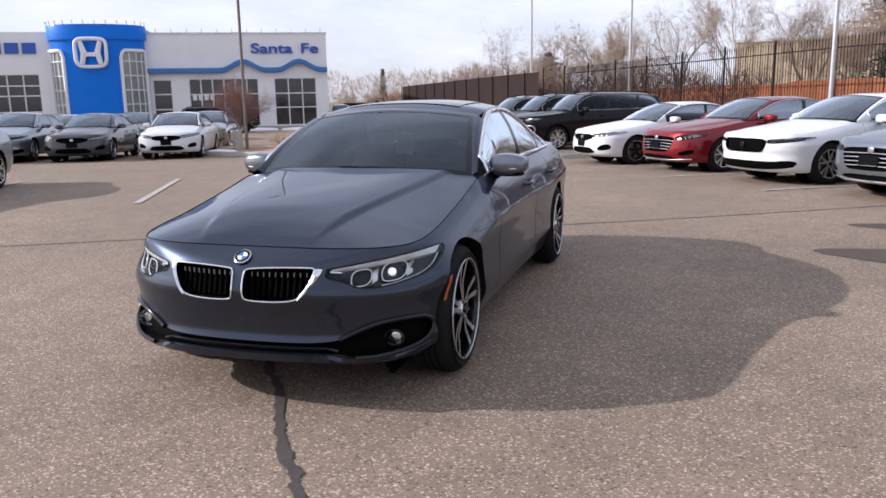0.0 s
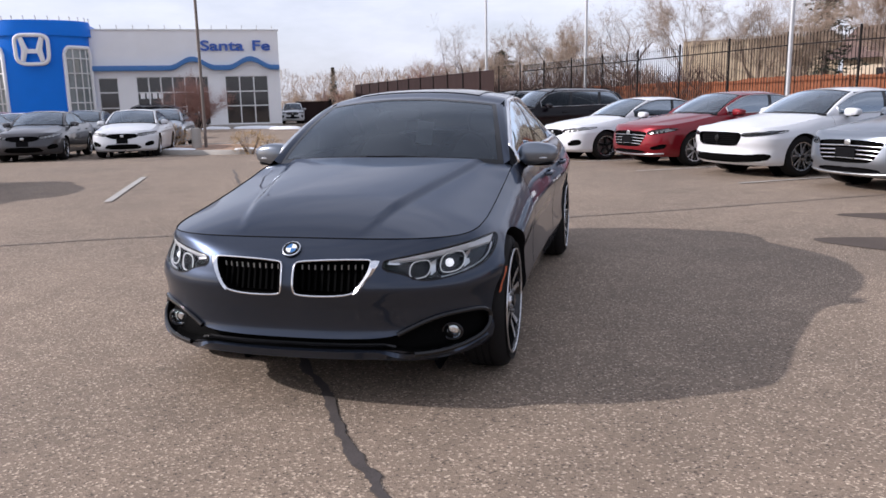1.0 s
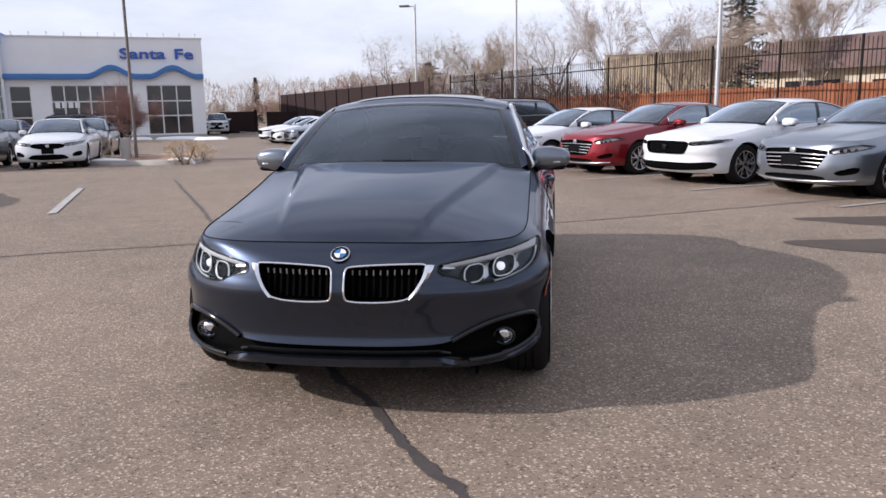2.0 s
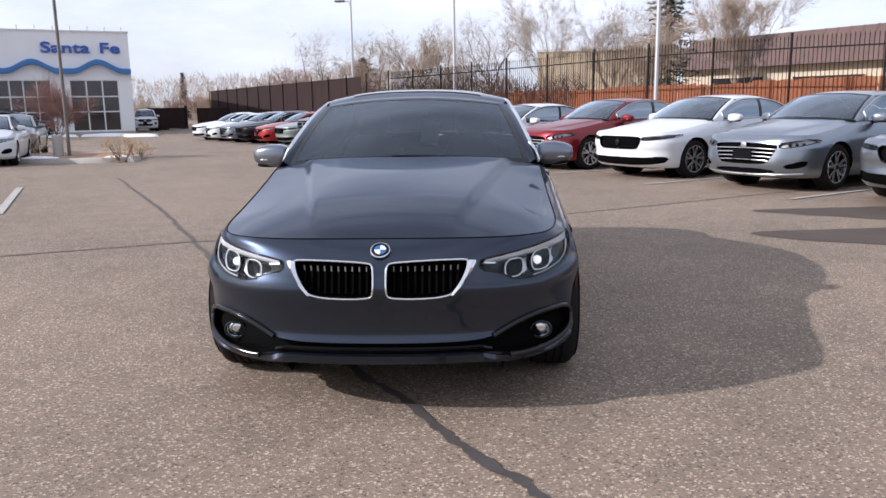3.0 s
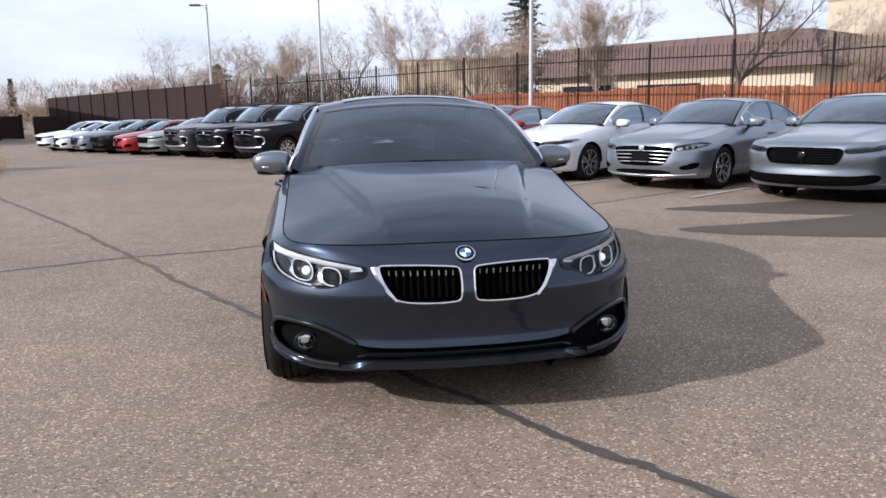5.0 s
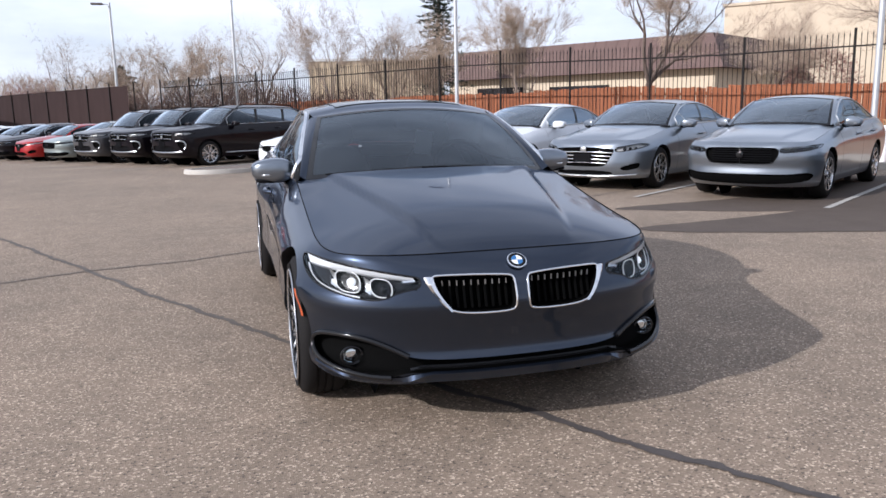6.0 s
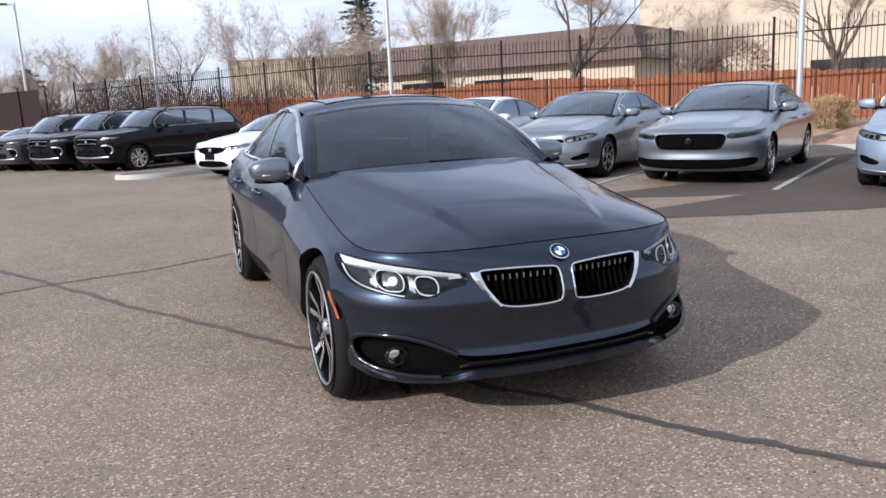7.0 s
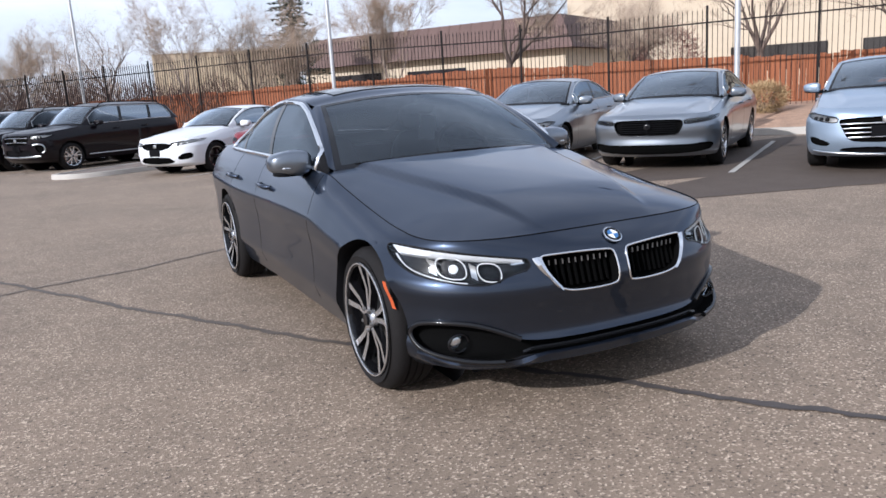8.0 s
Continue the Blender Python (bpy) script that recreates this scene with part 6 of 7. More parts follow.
class SEDAN_BARS(SEDAN):
    openings = [
        dict(name="headlamp", shape=rounded([(0.52, 0.685), (0.68, 0.712), (0.86, 0.755), (0.89, 0.735), (0.86, 0.685), (0.76, 0.648), (0.54, 0.615)], 1), depth=0.04, back="brake", wall="gloss_black", cover="lamp_glass", frame="gloss_black", frame_r=0.006),
        dict(name="grille", shape=half([(0.0, 0.695), (0.25, 0.69), (0.50, 0.672), (0.52, 0.64), (0.47, 0.53), (0.40, 0.40), (0.2, 0.385), (0.0, 0.385)], 1), depth=0.05, back="pit", joined=True, label="black grille with chrome bars"),
        dict(name="fog_pocket", shape=rounded([(0.60, 0.37), (0.79, 0.45), (0.85, 0.44), (0.83, 0.36), (0.66, 0.325)], 1), depth=0.04, back="pit"),
        dict(name="lower_intake", shape=half([(0.0, 0.33), (0.3, 0.33), (0.52, 0.30), (0.45, 0.265), (0.2, 0.255), (0.0, 0.255)], 1), depth=0.04, back="black_plastic", joined=True),
    ]
    bars, chrome_lip, badge_z = ((0.605, 0.50), (0.55, 0.475), (0.495, 0.445), (0.44, 0.41)), True, 0.655


class SEDAN_SLIM(SEDAN):
    y0 = curve([(0.0, 0.13), (0.1, 0.05), (0.28, 0.012), (0.45, 0.022), (0.62, 0.0), (0.80, 0.008), (0.92, 0.035), (1.0, 0.10)])
    zc = curve([(0.10, 0.80), (0.25, 0.85), (0.6, 0.905), (1.0, 0.958), (1.36, 1.0), (1.6, 1.02)])
    openings = [
        dict(name="headlamp", shape=rounded([(0.50, 0.722), (0.66, 0.730), (0.87, 0.762), (0.888, 0.745), (0.86, 0.700), (0.72, 0.675), (0.505, 0.655)], 1), depth=0.035, back="gloss_black", cover="lamp_glass", frame="gloss_black", frame_r=0.005),
        dict(name="grille", shape=half([(0.0, 0.728), (0.3, 0.728), (0.488, 0.720), (0.488, 0.63), (0.43, 0.535), (0.40, 0.520), (0.2, 0.512), (0.0, 0.512)], 1), depth=0.05, back="pit", joined=True, frame="gloss_black", frame_r=0.005, label="wide black mesh grille"),
        dict(name="lower_intake", shape=half([(0.0, 0.375), (0.4, 0.375), (0.62, 0.378), (0.70, 0.392), (0.84, 0.395), (0.86, 0.34), (0.80, 0.275), (0.5, 0.245), (0.2, 0.235), (0.0, 0.235)], 1), depth=0.04, back="pit", joined=True),
    ]
    bars, chrome_lip, badge_z, wheel_style = (), False, 0.63, (5, True, "alloy")


class HATCH(SEDAN):
    openings = [
        dict(name="headlamp", shape=rounded([(0.40, 0.705), (0.62, 0.728), (0.87, 0.772), (0.888, 0.75), (0.85, 0.705), (0.68, 0.665), (0.46, 0.63)], 1), depth=0.04, back="brake", wall="gloss_black", cover="lamp_glass", frame="gloss_black", frame_r=0.006),
        dict(name="grille", shape=half([(0.0, 0.715), (0.2, 0.715), (0.40, 0.70), (0.44, 0.625), (0.36, 0.585), (0.2, 0.555), (0.0, 0.55)], 1), depth=0.05, back="pit", joined=True, label="black grille"),
        dict(name="fog_pocket", shape=rounded([(0.60, 0.40), (0.70, 0.475), (0.82, 0.495), (0.855, 0.45), (0.83, 0.36), (0.62, 0.335)], 1), depth=0.05, back="pit"),
        dict(name="lower_intake", shape=half([(0.0, 0.41), (0.3, 0.41), (0.44, 0.385), (0.54, 0.28), (0.2, 0.255), (0.0, 0.255)], 1), depth=0.05, back="pit", joined=True),
    ]
    bars, chrome_lip, badge_z, wheel_style, trim = (), False, 0.64, (5, False, "gloss_black"), "gloss_black"


class SUV(Spec):
    width = curve([(0.0, 0.985), (0.9, 0.99), (1.8, 0.98), (3.8, 0.99), (4.4, 0.985), (5.05, 0.95)])
    zb = curve([(0.0, 0.27), (1.2, 0.26), (3.6, 0.27), (4.4, 0.30), (5.05, 0.38)])
    zt = curve([(0.0, 1.05), (0.4, 1.065), (0.9, 1.11), (1.4, 1.165), (1.8, 1.19), (2.8, 1.205), (4.2, 1.24), (5.05, 1.22)])
    w = curve([(0.0, 0.94), (0.12, 0.975), (0.3, 0.99), (0.55, 1.0), (0.75, 0.995), (0.86, 0.965), (0.94, 0.925), (1.0, 0.88)])
    y0 = curve([(0.0, 0.16), (0.12, 0.05), (0.35, 0.01), (0.6, 0.0), (0.85, 0.01), (0.94, 0.05), (1.0, 0.12)])
    L = curve([(0.0, 0.55), (0.5, 0.55), (1.0, 0.5)])
    n = curve([(0.0, 3.0), (0.85, 3.2), (1.0, 4.2)])
    ye = curve([(0.0, 4.92), (0.4, 5.05), (0.8, 5.03), (1.0, 5.0)])
    Lr = 0.4
    crease_w = 0.05
    axle_f, axle_r, hub_z, arch, tyre, rim, tyre_w, face_f, face_r = 0.97, 3.86, 0.37, 0.425, 0.37, 0.265, 0.25, 0.975, 0.975
    zc = curve([(0.12, 1.05), (0.3, 1.10), (0.6, 1.135), (1.0, 1.165), (1.4, 1.195), (1.6, 1.2)])
    crease, crease_h = (lambda y: 0.5), 0.02
    cowl_x, cowl_y, cowl_ye, cowl_z, cowl_ze = 0.78, 1.32, 1.52, 1.225, 1.19
    top_x, top_y, top_ye, top_z, top_ze, screen_bulge, side_bulge = 0.65, 2.0, 2.07, 1.725, 1.68, 0.03, 0.02
    rail_x = curve([(1.45, 0.845), (1.8, 0.765), (2.07, 0.71), (2.5, 0.69), (4.0, 0.685), (4.6, 0.70), (4.95, 0.75)])
    rail_z = curve([(1.45, 1.175), (1.8, 1.47), (2.07, 1.645), (2.5, 1.715), (4.0, 1.705), (4.55, 1.65), (4.95, 1.27)])
    roof_z = curve([(1.95, 1.72), (2.5, 1.785), (3.5, 1.79), (4.3, 1.76), (4.6, 1.70), (4.95, 1.32)])
    deck_z = curve([(4.8, 1.26), (5.0, 1.24)])
    roof_end, tail_y, sunroof, dlo, dlo_fade, trim, trim_r = 4.5, 4.95, None, (1.70, 4.62), 4.3, "satin_chrome", 0.008
    pillars = ((2.80, 0.05), (3.85, 0.05))
    mirror, mirror_mat = (1.03, 1.88, 1.24), None
    joints, handles, handle_v, lamp_v = ((1.58, 0.02), (2.72, 0.02), (3.72, -0.12)), (2.50, 3.50), 0.84, (0.6, 0.9)
    wheel_style = (5, True, "alloy")
    openings = [
        dict(name="headlamp", shape=rounded([(0.56, 0.985), (0.75, 0.995), (0.93, 1.0), (0.955, 0.965), (0.93, 0.92), (0.75, 0.90), (0.57, 0.895)], 1), depth=0.04, back="brake", wall="gloss_black", cover="lamp_glass", frame="gloss_black", frame_r=0.008),
        dict(name="grille", shape=half([(0.0, 1.0), (0.3, 1.0), (0.53, 0.985), (0.52, 0.86), (0.45, 0.76), (0.2, 0.74), (0.0, 0.74)], 1), depth=0.05, back="pit", joined=True, label="large black grille"),
        dict(name="fog_pocket", shape=rounded([(0.68, 0.72), (0.84, 0.74), (0.90, 0.70), (0.88, 0.56), (0.76, 0.52)], 2), depth=0.04, back="pit"),
        dict(name="lower_intake", shape=half([(0.0, 0.62), (0.3, 0.62), (0.58, 0.60), (0.56, 0.46), (0.3, 0.43), (0.0, 0.43)], 1), depth=0.04, back="black_plastic", joined=True, frame=None),
    ]
    bars, chrome_lip, badge_z = ((0.93, 0.50), (0.81, 0.47)), True, 0.87


def finish_front(t, sp):
    """Grille bars, a plain badge plate, lamp details and a lower lip for a parked car."""
    grille = [o for o in sp.openings if o["name"] == "grille"][0]["made"][0]
    for z, x in sp.bars:
        pts = [sp.front_point(-x + 2 * x * k / 20, z + 0.012 * (1 - (2 * k / 20 - 1) ** 2), 0.0) for k in range(21)]
        part("grille_bar", tube(bmesh.new(), pts, 0.0085, 6), M["chrome"], grille, "chrome grille bar", 60)
    if not sp.bars:
        zs = [0.545 + 0.032 * k for k in range(6)] if sp is not SUV else []
        for z in zs:
            pts = [sp.front_point(-0.4 + 0.8 * k / 16, z, -0.018) for k in range(17)]
            part("grille_bar", tube(bmesh.new(), pts, 0.007, 5), M["black_plastic"], grille)
    b = part("badge", blob_bm(0.048, 0.010, 0.040, 3.2), M["gloss_black"] if sp is SEDAN_SLIM else M["satin_chrome"], t, "plain badge", 60)
    b.location = sp.front_point(0, sp.badge_z, 0.012)
    if sp is not SEDAN_SLIM:
        part("plate_holder", boxed(-0.16, 0.16, -0.012, 0.0, -0.075, 0.075, 0.005), M["black_plastic"], t, "black plate holder").location = sp.front_point(0, sp.badge_z - 0.14 if sp is not SUV else 0.66, 0.004)
    lamps = [o for o in sp.openings if o["name"] == "headlamp"][0]
    for s, lamp in ((1, lamps["made"][0]), (-1, lamps["made"][1])):
        xs = [p[0] for p in lamps["shape"]]
        zs = [p[1] for p in lamps["shape"]]
        xa, xb = min(xs), max(xs)
        zm = (min(zs) + max(zs)) / 2
        for u in (0.38, 0.58, 0.76):
            x = xa + (xb - xa) * u
            q = part("projector", blob_bm(0.028, 0.02, 0.026, 2.0, 14, 8), M["gloss_black"] if sp is not HATCH else M["satin_chrome"], lamp, smooth=60)
            q.location = sp.front_point(x * s, zm - 0.012 + 0.02 * (u - 0.5), -0.016)
        pts = [sp.front_point((xa + 0.03 + (xb - xa - 0.07) * k / 10) * s, max(zs) - 0.045 + 0.035 * k / 10, -0.010) for k in range(11)]
        part("light_strip", tube(bmesh.new(), pts, 0.0045, 6), M["chrome"], lamp, smooth=60)
    if sp.chrome_lip:
        z0 = 0.235 if sp is not SUV else 0.415
        pts = [sp.front_point(-0.8 + 1.6 * k / 40, z0 + 0.05 * abs(-0.8 + 1.6 * k / 40) ** 2, 0.004) for k in range(41)]
        part("front_lip", tube(bmesh.new(), pts, 0.012 if sp is not SUV else 0.024, 6), M["satin_chrome"], t, "silver lower lip", 60)
    if sp is SUV:
        for s in (1, -1):
            bow = [(0.66, 0.755), (0.80, 0.765), (0.885, 0.745), (0.915, 0.66), (0.90, 0.575), (0.86, 0.53)]
            part("fog_trim", tube(bmesh.new(), [sp.front_point(x * s, z, 0.008) for x, z in rounded(bow, 2, False)], 0.019, 6), M["satin_chrome"], t, "silver bow round the fog lamp", 60)
            part("sill_strip", tube(bmesh.new(), [Vector((q.x * s + 0.006 * s, q.y, q.z)) for q in (sp.flank(0.13, y=1.5 + 0.17 * k) for k in range(11))], 0.014, 6), M["satin_chrome"], t, "bright sill strip", 60)
            pts = [(s * (sp.rail_x(y) - 0.05), y, sp.rail_z(y) + 0.075) for y in [2.3 + 0.2 * k for k in range(11)]]
            pts = [(pts[0][0], 2.2, sp.rail_z(2.2) + 0.01)] + pts + [(pts[-1][0], 4.42, sp.rail_z(4.42) + 0.01)]
            part("roof_rail", tube(bmesh.new(), pts, 0.016, 6), M["black_plastic"], t, smooth=60)


BUILT = {}


def parked(kind, sp, x, y, heading, paint, label, group, name="car", scale=1.0):
    base = BUILT.get(kind)
    m = pose(x, y, ground_height(x, y)) @ Matrix.Rotation(heading, 4, "Z")
    if base is None:
        base = build_car(name, sp, M["p_white"], label, "car", 0, group)
        finish_front(base, sp)
        base.scale = (scale, scale, scale)
        BUILT[kind] = base
        base.matrix_basis = m @ Matrix.Scale(scale, 4)
        t = base
    else:
        t = copy_thing(base, m)
        t.name = name
        tagged(t, label, "car", group)
    for o in t.children_recursive:
        if o.type == "MESH" and o.material_slots and o.data.materials[0] == M["p_white"]:
            o.material_slots[0].link = "OBJECT"
            o.material_slots[0].material = M[paint]
    # stand on the sloping lot
    nose, tail = m @ Vector((0, 0.9, 0)), m @ Vector((0, 3.8, 0))
    za, zb_ = ground_height(nose.x, nose.y), ground_height(tail.x, tail.y)
    pitch = math.atan2(zb_ - za, 2.9)
    t.matrix_basis = Matrix.Translation((x, y, za - 0.9 * math.tan(pitch) + 0.004)) @ Matrix.Rotation(heading, 4, "Z") @ Matrix.Rotation(pitch, 4, "X") @ Matrix.Diagonal((*t.scale, 1))
    return t


ROW = "cars parked along the fence"
for i, (kind, sp, paint, label, scale) in enumerate((
        ("hatch", HATCH, "p_white", "white compact sedan with a black grille, parked in a stall", 0.955),
        ("bars", SEDAN_BARS, "p_red", "dark red sedan with black wheels, parked in a stall", 1.0),
        ("slim", SEDAN_SLIM, "p_white", "white sedan with a wide black grille, parked in a stall", 1.0),
        ("bars", SEDAN_BARS, "p_silver", "silver sedan with chrome grille bars, parked in a stall", 1.0),
        ("slim", SEDAN_SLIM, "p_silver", "silver sedan with a wide black grille, parked in a stall", 1.0),
        ("bars", SEDAN_BARS, "p_blue", "pale silver-blue sedan with chrome grille bars, parked in a stall", 1.0))):
    c = row_at(*((-0.95, -0.62), (1.54, -0.30), (4.21, -0.36), (6.83, -0.45), (9.42, -0.72), (12.4, -1.1))[i])
    parked(kind, sp, c.x, c.y, ROW_TURN, paint, label, ROW, "sedan", scale)
for i, (kind, sp, paint, label, nm) in enumerate((
        ("suv", SUV, "p_black", "large black sport utility vehicle with silver fog lamp trims", "suv"),
        ("suv", SUV, "p_black", "large black sport utility vehicle in the parked row", "suv"),
        ("suv", SUV, "p_grey", "dark grey sport utility vehicle in the parked row", "suv"),
        ("slim", SEDAN_SLIM, "p_green", "pale silver-green car in the parked row", "sedan"),
        ("hatch", HATCH, "p_bright_red", "bright red compact car in the parked row", "sedan"),
        ("slim", SEDAN_SLIM, "p_black", "black sedan in the parked row", "sedan"),
        ("bars", SEDAN_BARS, "p_silver", "silver sedan far along the parked row", "sedan"),
        ("hatch", HATCH, "p_white", "white compact car far along the parked row", "sedan"),
        ("slim", SEDAN_SLIM, "p_white", "white sedan at the far end of the row", "sedan"))):
    c = row_at(-7.9 - 2.58 * i, 0.75)
    parked(kind, sp, c.x, c.y, ROW_TURN, paint, label, ROW, nm)
SIDE = "cars parked by the showroom"
for kind, sp, x, y, h, paint, label in (
        ("hatch", HATCH, -12.14, 16.26, 24, "p_white", "white hatchback with black grille parked by the island"),
        ("hatch", HATCH, -14.17, 14.83, 24, "p_grey", "dark grey compact car parked near the showroom"),
        ("slim", SEDAN_SLIM, -16.39, 14.10, 24, "p_silver", "silver sedan parked near the showroom"),
        ("bars", SEDAN_BARS, -14.60, 21.63, 24, "p_silver", "silver sedan in the second row by the showroom"),
        ("slim", SEDAN_SLIM, -17.34, 20.71, 24, "p_grey", "grey sedan in the second row by the showroom"),
        ("hatch", HATCH, -19.97, 20.28, 24, "p_white", "white compact car in the second row by the showroom"),
        ("bars", SEDAN_BARS, -24.13, 23.71, 22, "p_red", "red sedan in the second row by the showroom"),
        ("slim", SEDAN_SLIM, -18.98, 13.19, 24, "p_white", "white sedan parked near the showroom"),
        ("hatch", HATCH, -20.62, 29.97, 22, "p_blue", "pale blue compact car in the far row"),
        ("suv", SUV, -24.68, 43.44, 110, "p_black", "black sport utility vehicle in front of the showroom")):
    parked(kind, sp, x, y, radians(h), paint, label, SIDE, "sedan" if kind != "suv" else "suv")
parked("slim", SEDAN_SLIM, -9.05, 4.37, radians(25), "p_silver", "silver sedan parked at the near end of the aisle", SIDE, "sedan")



# ---- ground details ----
def ribbon(name, pts, width, material, label, category, seed, lift=0.004, rough=0.6, step=0.02):
    """A flat uneven strip along points on the ground."""
    rng = random.Random(seed)
    path = [Vector(p) for p in pts]
    dense = []
    for a, b in zip(path, path[1:]):
        n = max(2, int((b - a).length / step))
        dense += [a.lerp(b, i / n) for i in range(n)]
    dense.append(path[-1])
    bm = bmesh.new()
    rows = []
    for i, p in enumerate(dense):
        d = (dense[min(i + 1, len(dense) - 1)] - dense[max(i - 1, 0)]).normalized()
        side = Vector((-d.y, d.x))
        wob = (noise.noise((p.x * 2.3, p.y * 2.3, seed)) * 0.7 + noise.noise((p.x * 7.3, p.y * 7.3, seed)) * 0.45) * width * (1 if rough > 0.2 else 0)
        wl = width / 2 * max(0.15, 1 + rough * (1.2 * noise.noise((p.x * 9, p.y * 9, seed + 5)) + 0.9 * noise.noise((p.x * 31, p.y * 31, seed + 6))))
        wr = width / 2 * max(0.15, 1 + rough * (1.2 * noise.noise((p.x * 9, p.y * 9, seed + 9)) + 0.9 * noise.noise((p.x * 31, p.y * 31, seed + 2))))
        row = []
        for k in (-1, 0, 1):
            q = p + side * (wob + (wl if k > 0 else wr) * k)
            row.append((q.x, q.y, ground_height(q.x, q.y) + lift))
        rows.append(row)
    sheet(bm, rows)
    ob = mesh_object(name, bm, M[material])
    return tagged(ob, label, category, kind="structure")


ribbon("tar_seam", [(-6.5, 11.9), (-5.1, 9.42), (-3.56, 6.7), (-2.33, 4.38), (-1.8, 3.32), (-1.2, 2.25), (-0.75, 1.45), (-0.3, 0.8), (0.16, 0.05), (0.23, -0.10), (0.42, -0.38), (0.64, -0.67), (1.15, -1.38), (1.9, -2.4), (3.0, -4.2)], 0.048, "tar_old", "thin old tar-filled crack across the asphalt", "crack", 3)
ribbon("tar_seam", [(-0.75, 1.45), (-0.3, 0.8), (0.16, 0.05), (0.23, -0.10), (0.42, -0.38), (0.64, -0.67), (1.15, -1.38), (1.9, -2.4), (3.0, -4.2)], 0.042, "tar", "black tar-filled crack across the asphalt", "crack", 3, 0.006)
ribbon("tar_seam", [(-14.0, -1.2), (-6.0, 2.7), (-4.66, 3.2), (-3.8, 3.67), (-2.33, 4.33), (-1.49, 4.5), (-0.78, 4.83), (0.87, 5.68), (2.11, 6.36), (4.5, 7.87), (7.5, 9.6)], 0.032, "tar_old", "thin black tar-filled crack across the asphalt", "crack", 8)
ribbon("tar_seam", [(-16, 11.0), (-7, 17.5), (-4.0, 19.0), (-1.5, 15.4)], 0.03, "tar_old", "faint black crack in the asphalt", "crack", 14)
for i in range(-13, 8):
    p = 2.6 * i + 0.21
    if -5.5 < p < -2.0:
        continue
    ribbon("stall_line", [tuple(row_at(p, -0.95)), tuple(row_at(p, 4.05))], 0.08, "stripe", "worn white parking stall line", "parking line", 20 + i, 0.012, 0.12, 0.1)
for a, b in (((-7.44, 10.14), (-5.6, 6.5)), ((-10.6, 9.4), (-8.8, 5.8)), ((-13.7, 8.6), (-11.9, 5.0))):
    ribbon("stall_line", [a, b], 0.11, "stripe", "worn white parking stall line", "parking line", 41, 0.012, 0.15, 0.1)


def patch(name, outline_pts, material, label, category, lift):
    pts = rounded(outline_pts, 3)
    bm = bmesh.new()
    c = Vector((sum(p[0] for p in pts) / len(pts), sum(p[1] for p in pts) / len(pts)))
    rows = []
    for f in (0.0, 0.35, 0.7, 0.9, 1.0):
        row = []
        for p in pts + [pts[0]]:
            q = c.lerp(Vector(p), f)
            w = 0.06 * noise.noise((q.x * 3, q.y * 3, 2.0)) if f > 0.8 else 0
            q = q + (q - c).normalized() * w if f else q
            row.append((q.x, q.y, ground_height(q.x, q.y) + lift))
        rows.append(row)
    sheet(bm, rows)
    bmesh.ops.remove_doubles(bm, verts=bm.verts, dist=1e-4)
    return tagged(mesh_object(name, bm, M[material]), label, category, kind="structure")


# two thin dark brown sheets over the asphalt, tapering towards -x
patch("damp_patch", [(3.55, 6.2), (4.3, 5.7), (5.3, 5.1), (6.2, 4.9), (7.6, 5.6), (7.4, 7.2), (6.2, 6.6), (5.3, 6.4), (4.4, 6.35)], "stain", "dark patch on the asphalt", "stain", 0.003)
patch("damp_patch", [(2.85, 4.62), (3.75, 3.95), (5.2, 3.45), (6.8, 2.8), (9.0, 1.7), (12.0, 3.2), (12.6, 7.8), (10.4, 8.6), (8.0, 7.4), (6.6, 5.7), (5.9, 5.1), (5.2, 4.92), (4.2, 4.75)], "stain", "dark patch in front of the stalls", "stain", 0.0045)


# ---- islands ----
def island(name, pts, label, fill, top=0.14, kerb_w=0.16):
    pts = rounded(pts, 2)
    t = thing(name, (0, 0, 0), label, "kerb island", kind="structure")
    c = Vector((sum(p[0] for p in pts) / len(pts), sum(p[1] for p in pts) / len(pts)))
    def ring(inset, dz):
        out = []
        for p in pts + [pts[0]]:
            q = Vector(p)
            q = q + (c - q).normalized() * inset
            out.append((q.x, q.y, ground_height(q.x, q.y) + dz))
        return out
    bm = bmesh.new()
    sheet(bm, [ring(0, -0.05), ring(0.02, top - 0.02), ring(0.04, top), ring(kerb_w, top), ring(kerb_w + 0.01, top - 0.06)])
    part("kerb", bm, M["concrete"], t, "pale concrete kerb", 40)
    bm = bmesh.new()
    rows = []
    for f in (0.0, 0.3, 0.6, 0.85, 1.0):
        row = []
        for x, y, z in ring(kerb_w, top - 0.04):
            q = c.lerp(Vector((x, y)), f)
            row.append((q.x, q.y, ground_height(q.x, q.y) + top - 0.04 + 0.08 * (1 - f) + 0.03 * noise.noise((q.x * 2, q.y * 2, 1))))
        rows.append(row)
    sheet(bm, rows)
    bmesh.ops.remove_doubles(bm, verts=bm.verts, dist=1e-4)
    part("soil", bm, M[fill], t, "brown gravel planting bed" if fill == "gravel" else "worn asphalt fill", 60)
    return t


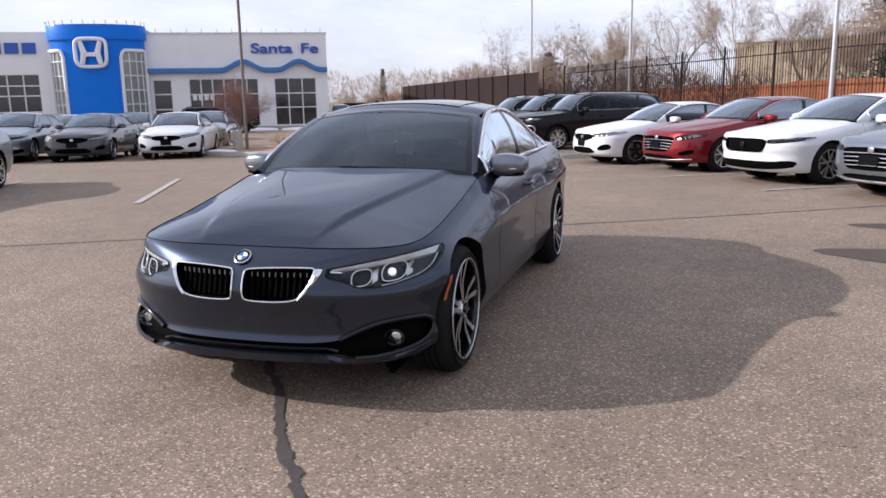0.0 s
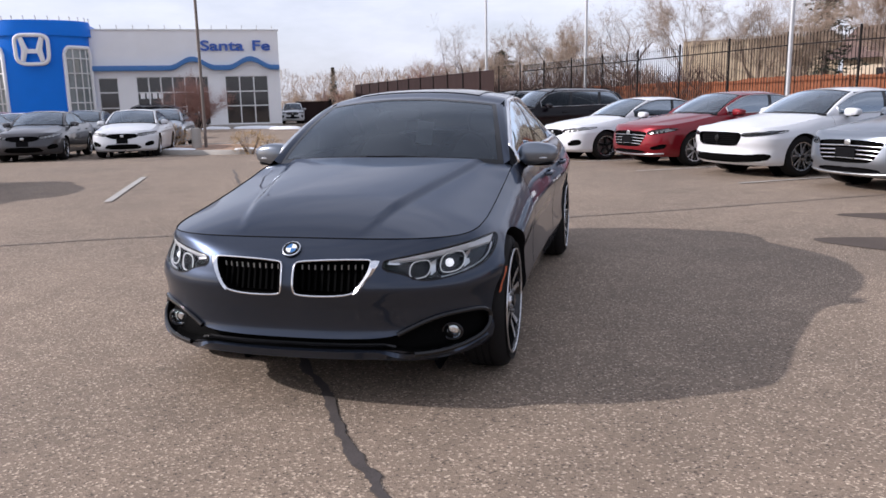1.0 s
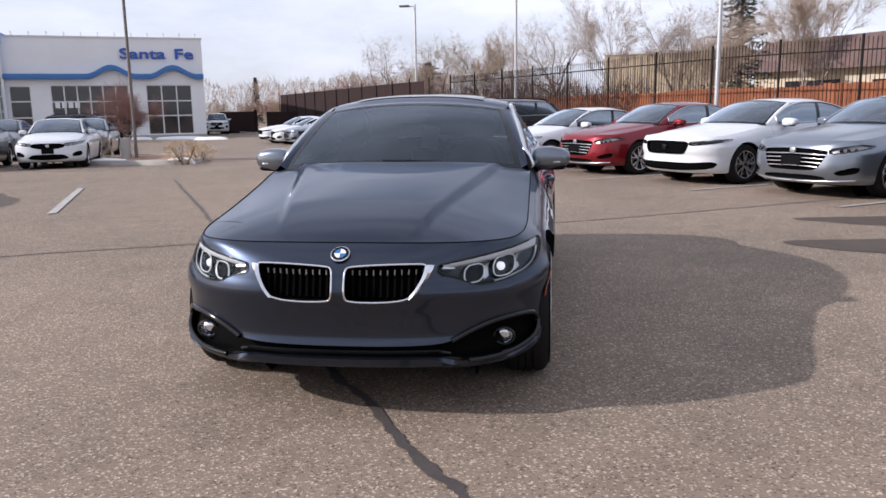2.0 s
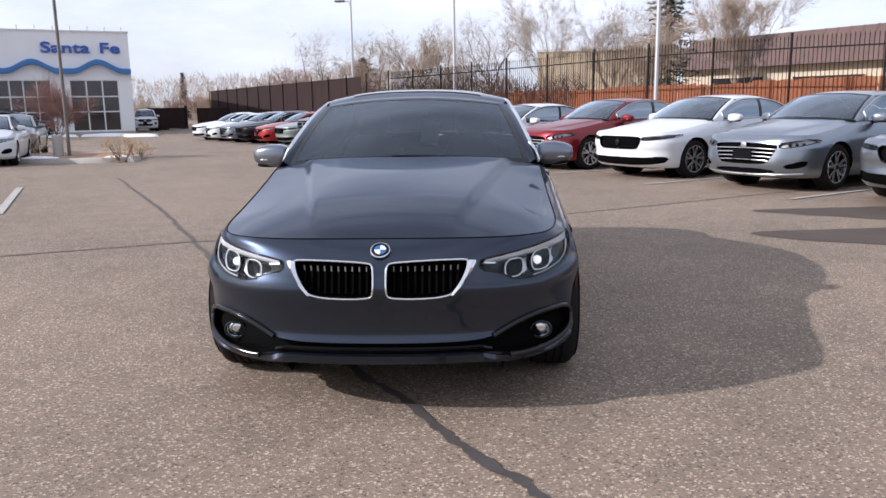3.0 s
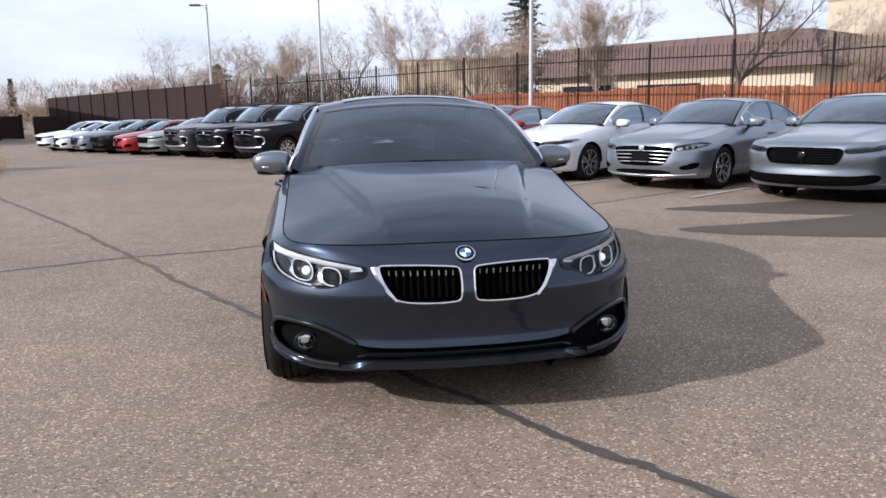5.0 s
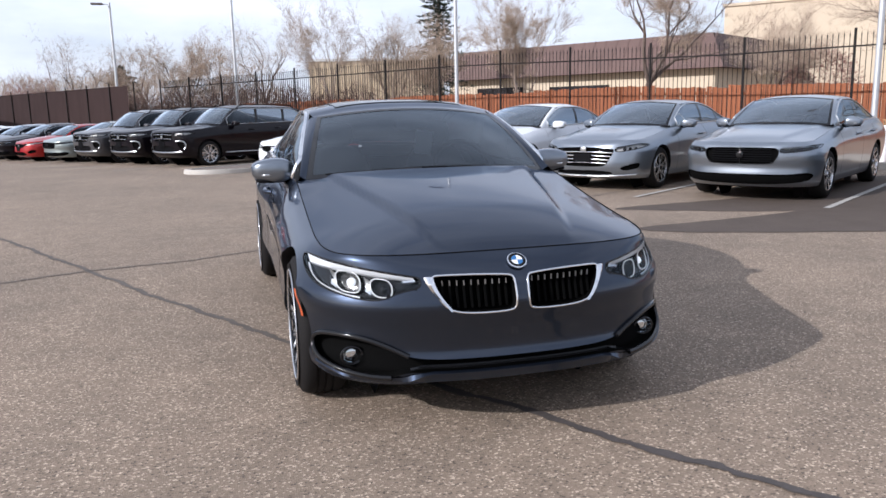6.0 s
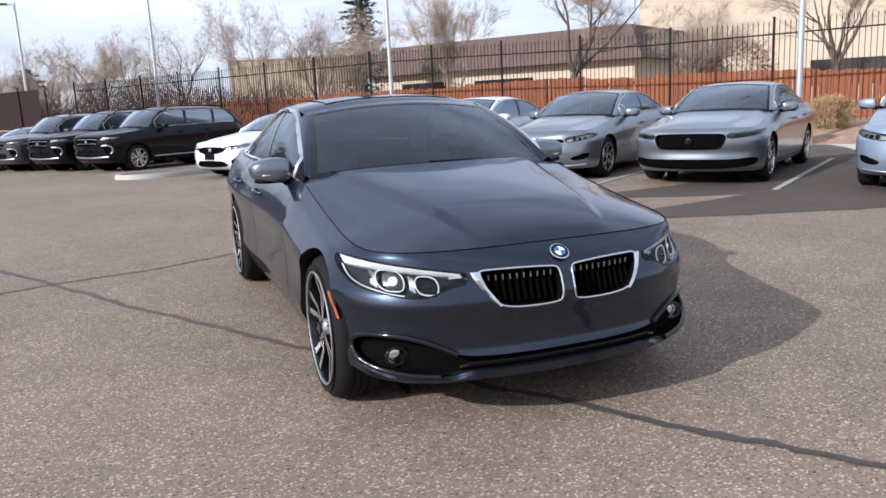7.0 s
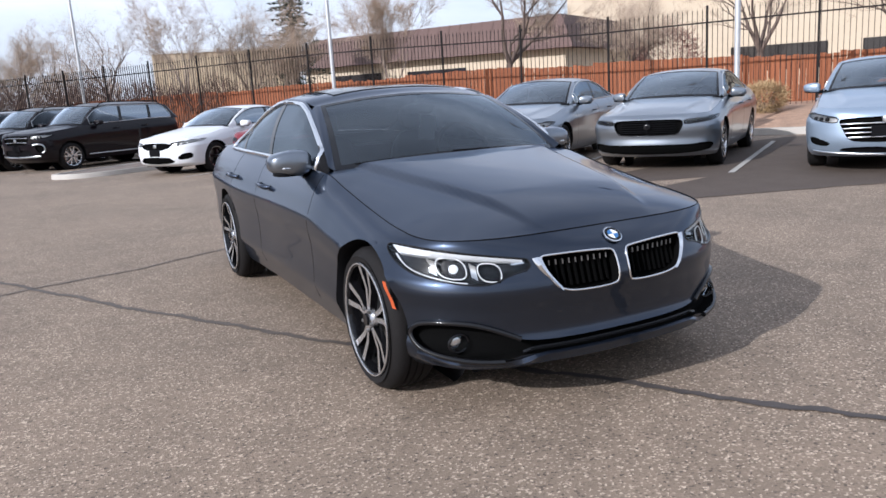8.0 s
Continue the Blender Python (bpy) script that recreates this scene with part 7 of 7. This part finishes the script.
island("kerb_island", [(-13.70, 18.50), (-11.50, 17.80), (-9.30, 17.50), (-8.80, 18.10), (-9.50, 20.30), (-11.30, 23.40), (-14.10, 22.90)], "kerbed planting island with brown gravel", "gravel")
island("kerb_island", [tuple(row_at(p, q)) for p, q in ((-4.5, -0.75), (-3.55, -1.15), (-2.75, -0.38), (-2.8, 2.6), (-3.0, 5.6), (-4.7, 5.6), (-4.8, 2.6))], "long kerbed island between parked rows", "island_fill", 0.11, 0.13)


def snow_patch(x, y, w, h, seed):
    rng = random.Random(seed)
    bm = bmesh.new()
    n = 28
    rows = []
    for f in (0.0, 0.3, 0.6, 0.85, 1.0):
        row = []
        for k in range(n + 1):
            a = 2 * math.pi * (k % n) / n
            r = 1 + 0.35 * noise.noise((math.cos(a) * 1.5, math.sin(a) * 1.5, seed))
            q = Vector((x + w / 2 * r * f * math.cos(a), y + h / 2 * r * f * math.sin(a)))
            row.append((q.x, q.y, ground_height(q.x, q.y) + 0.13 + (0.06 * (1 - f * f)) + 0.05 * noise.noise((q.x * 3, q.y * 3, seed)) * (1 - f) - 0.14 * (f > 0.9)))
        rows.append(row)
    sheet(bm, rows)
    bmesh.ops.remove_doubles(bm, verts=bm.verts, dist=1e-4)
    return tagged(mesh_object("snow_patch", bm, M["snow"], 60), "thin patch of old white snow on the ground", "snow", "snow patches")


for k, (x, y, w, h) in enumerate(((-11.65, 18.3, 1.3, 0.6), (-9.35, 18.10, 0.8, 0.6), (-23.68, 48.20, 4.0, 1.2), (-20.56, 46.48, 2.6, 0.9), (-17.66, 55.96, 5.0, 2.0), (-21.21, 66.75, 7.0, 3.0), (-19.11, 77.40, 7.0, 3.0), (-26.70, 47.78, 3.0, 0.8))):
    snow_patch(x, y, w, h, k + 3)
bare_tree(-12.00, 20.10, 2.2, "small reddish-brown bare tree on the island", 71, spread=0.52, depth=6, buds=3, bud="red_twig", trunk=0.20, r=0.04, bud_size=0.05)
shrub(-9.05, 17.80, 1.1, 0.7, "dry tan shrub on the island", "dry_grass", 72, 900)
shrub(-13.30, 20.50, 1.2, 0.9, "dry tan shrub on the island", "dry_grass", 73, 900)
shrub(-9.35, 19.50, 0.9, 0.5, "low dry tan shrub on the island", "dry_grass", 74, 600)
post = thing("marker_post", (-11.55, 19.20, ground_height(-11.55, 19.20) + 0.1), "short pale concrete post beside the lamp post", "post")
part("shaft", tube(bmesh.new(), [(0, 0, -0.1), (0, 0, 0.62), (0, 0, 0.66)], [0.15, 0.15, 0.12], 14), M["concrete"], post, smooth=40)

# low houses and walls beyond the showroom
hall("far_house", "small pale house in the far distance", -20.1, 160.7, -18.7, 160.7, 4.6, 10, "cream", "brown_roof", 3.2)
hall("far_house", "small pale house in the far distance", -18.2, 176.8, -16.9, 176.8, 4.2, 10, "stucco", "brown_roof", 3.0)
for wx, wy in ((-24.22, 64.2), (-21.81, 69.55)):
    gate = thing("yard_wall", (wx, wy, lot_height(wx, wy)), "dark brown screen wall of a yard beyond the showroom", "wall", "yard walls", turn=radians(14))
    part("panel", boxed(-3.0, 0.0, 0, 0.15, 0, 1.9), M["screen"], gate)
    part("post", boxed(0.0, 0.25, -0.05, 0.2, 0, 2.05), M["fence_iron"], gate)
van = parked("suv", SUV, -25.62, 59.14, radians(22), "p_white", "white van parked beyond the showroom corner", "cars parked by the showroom", "van")
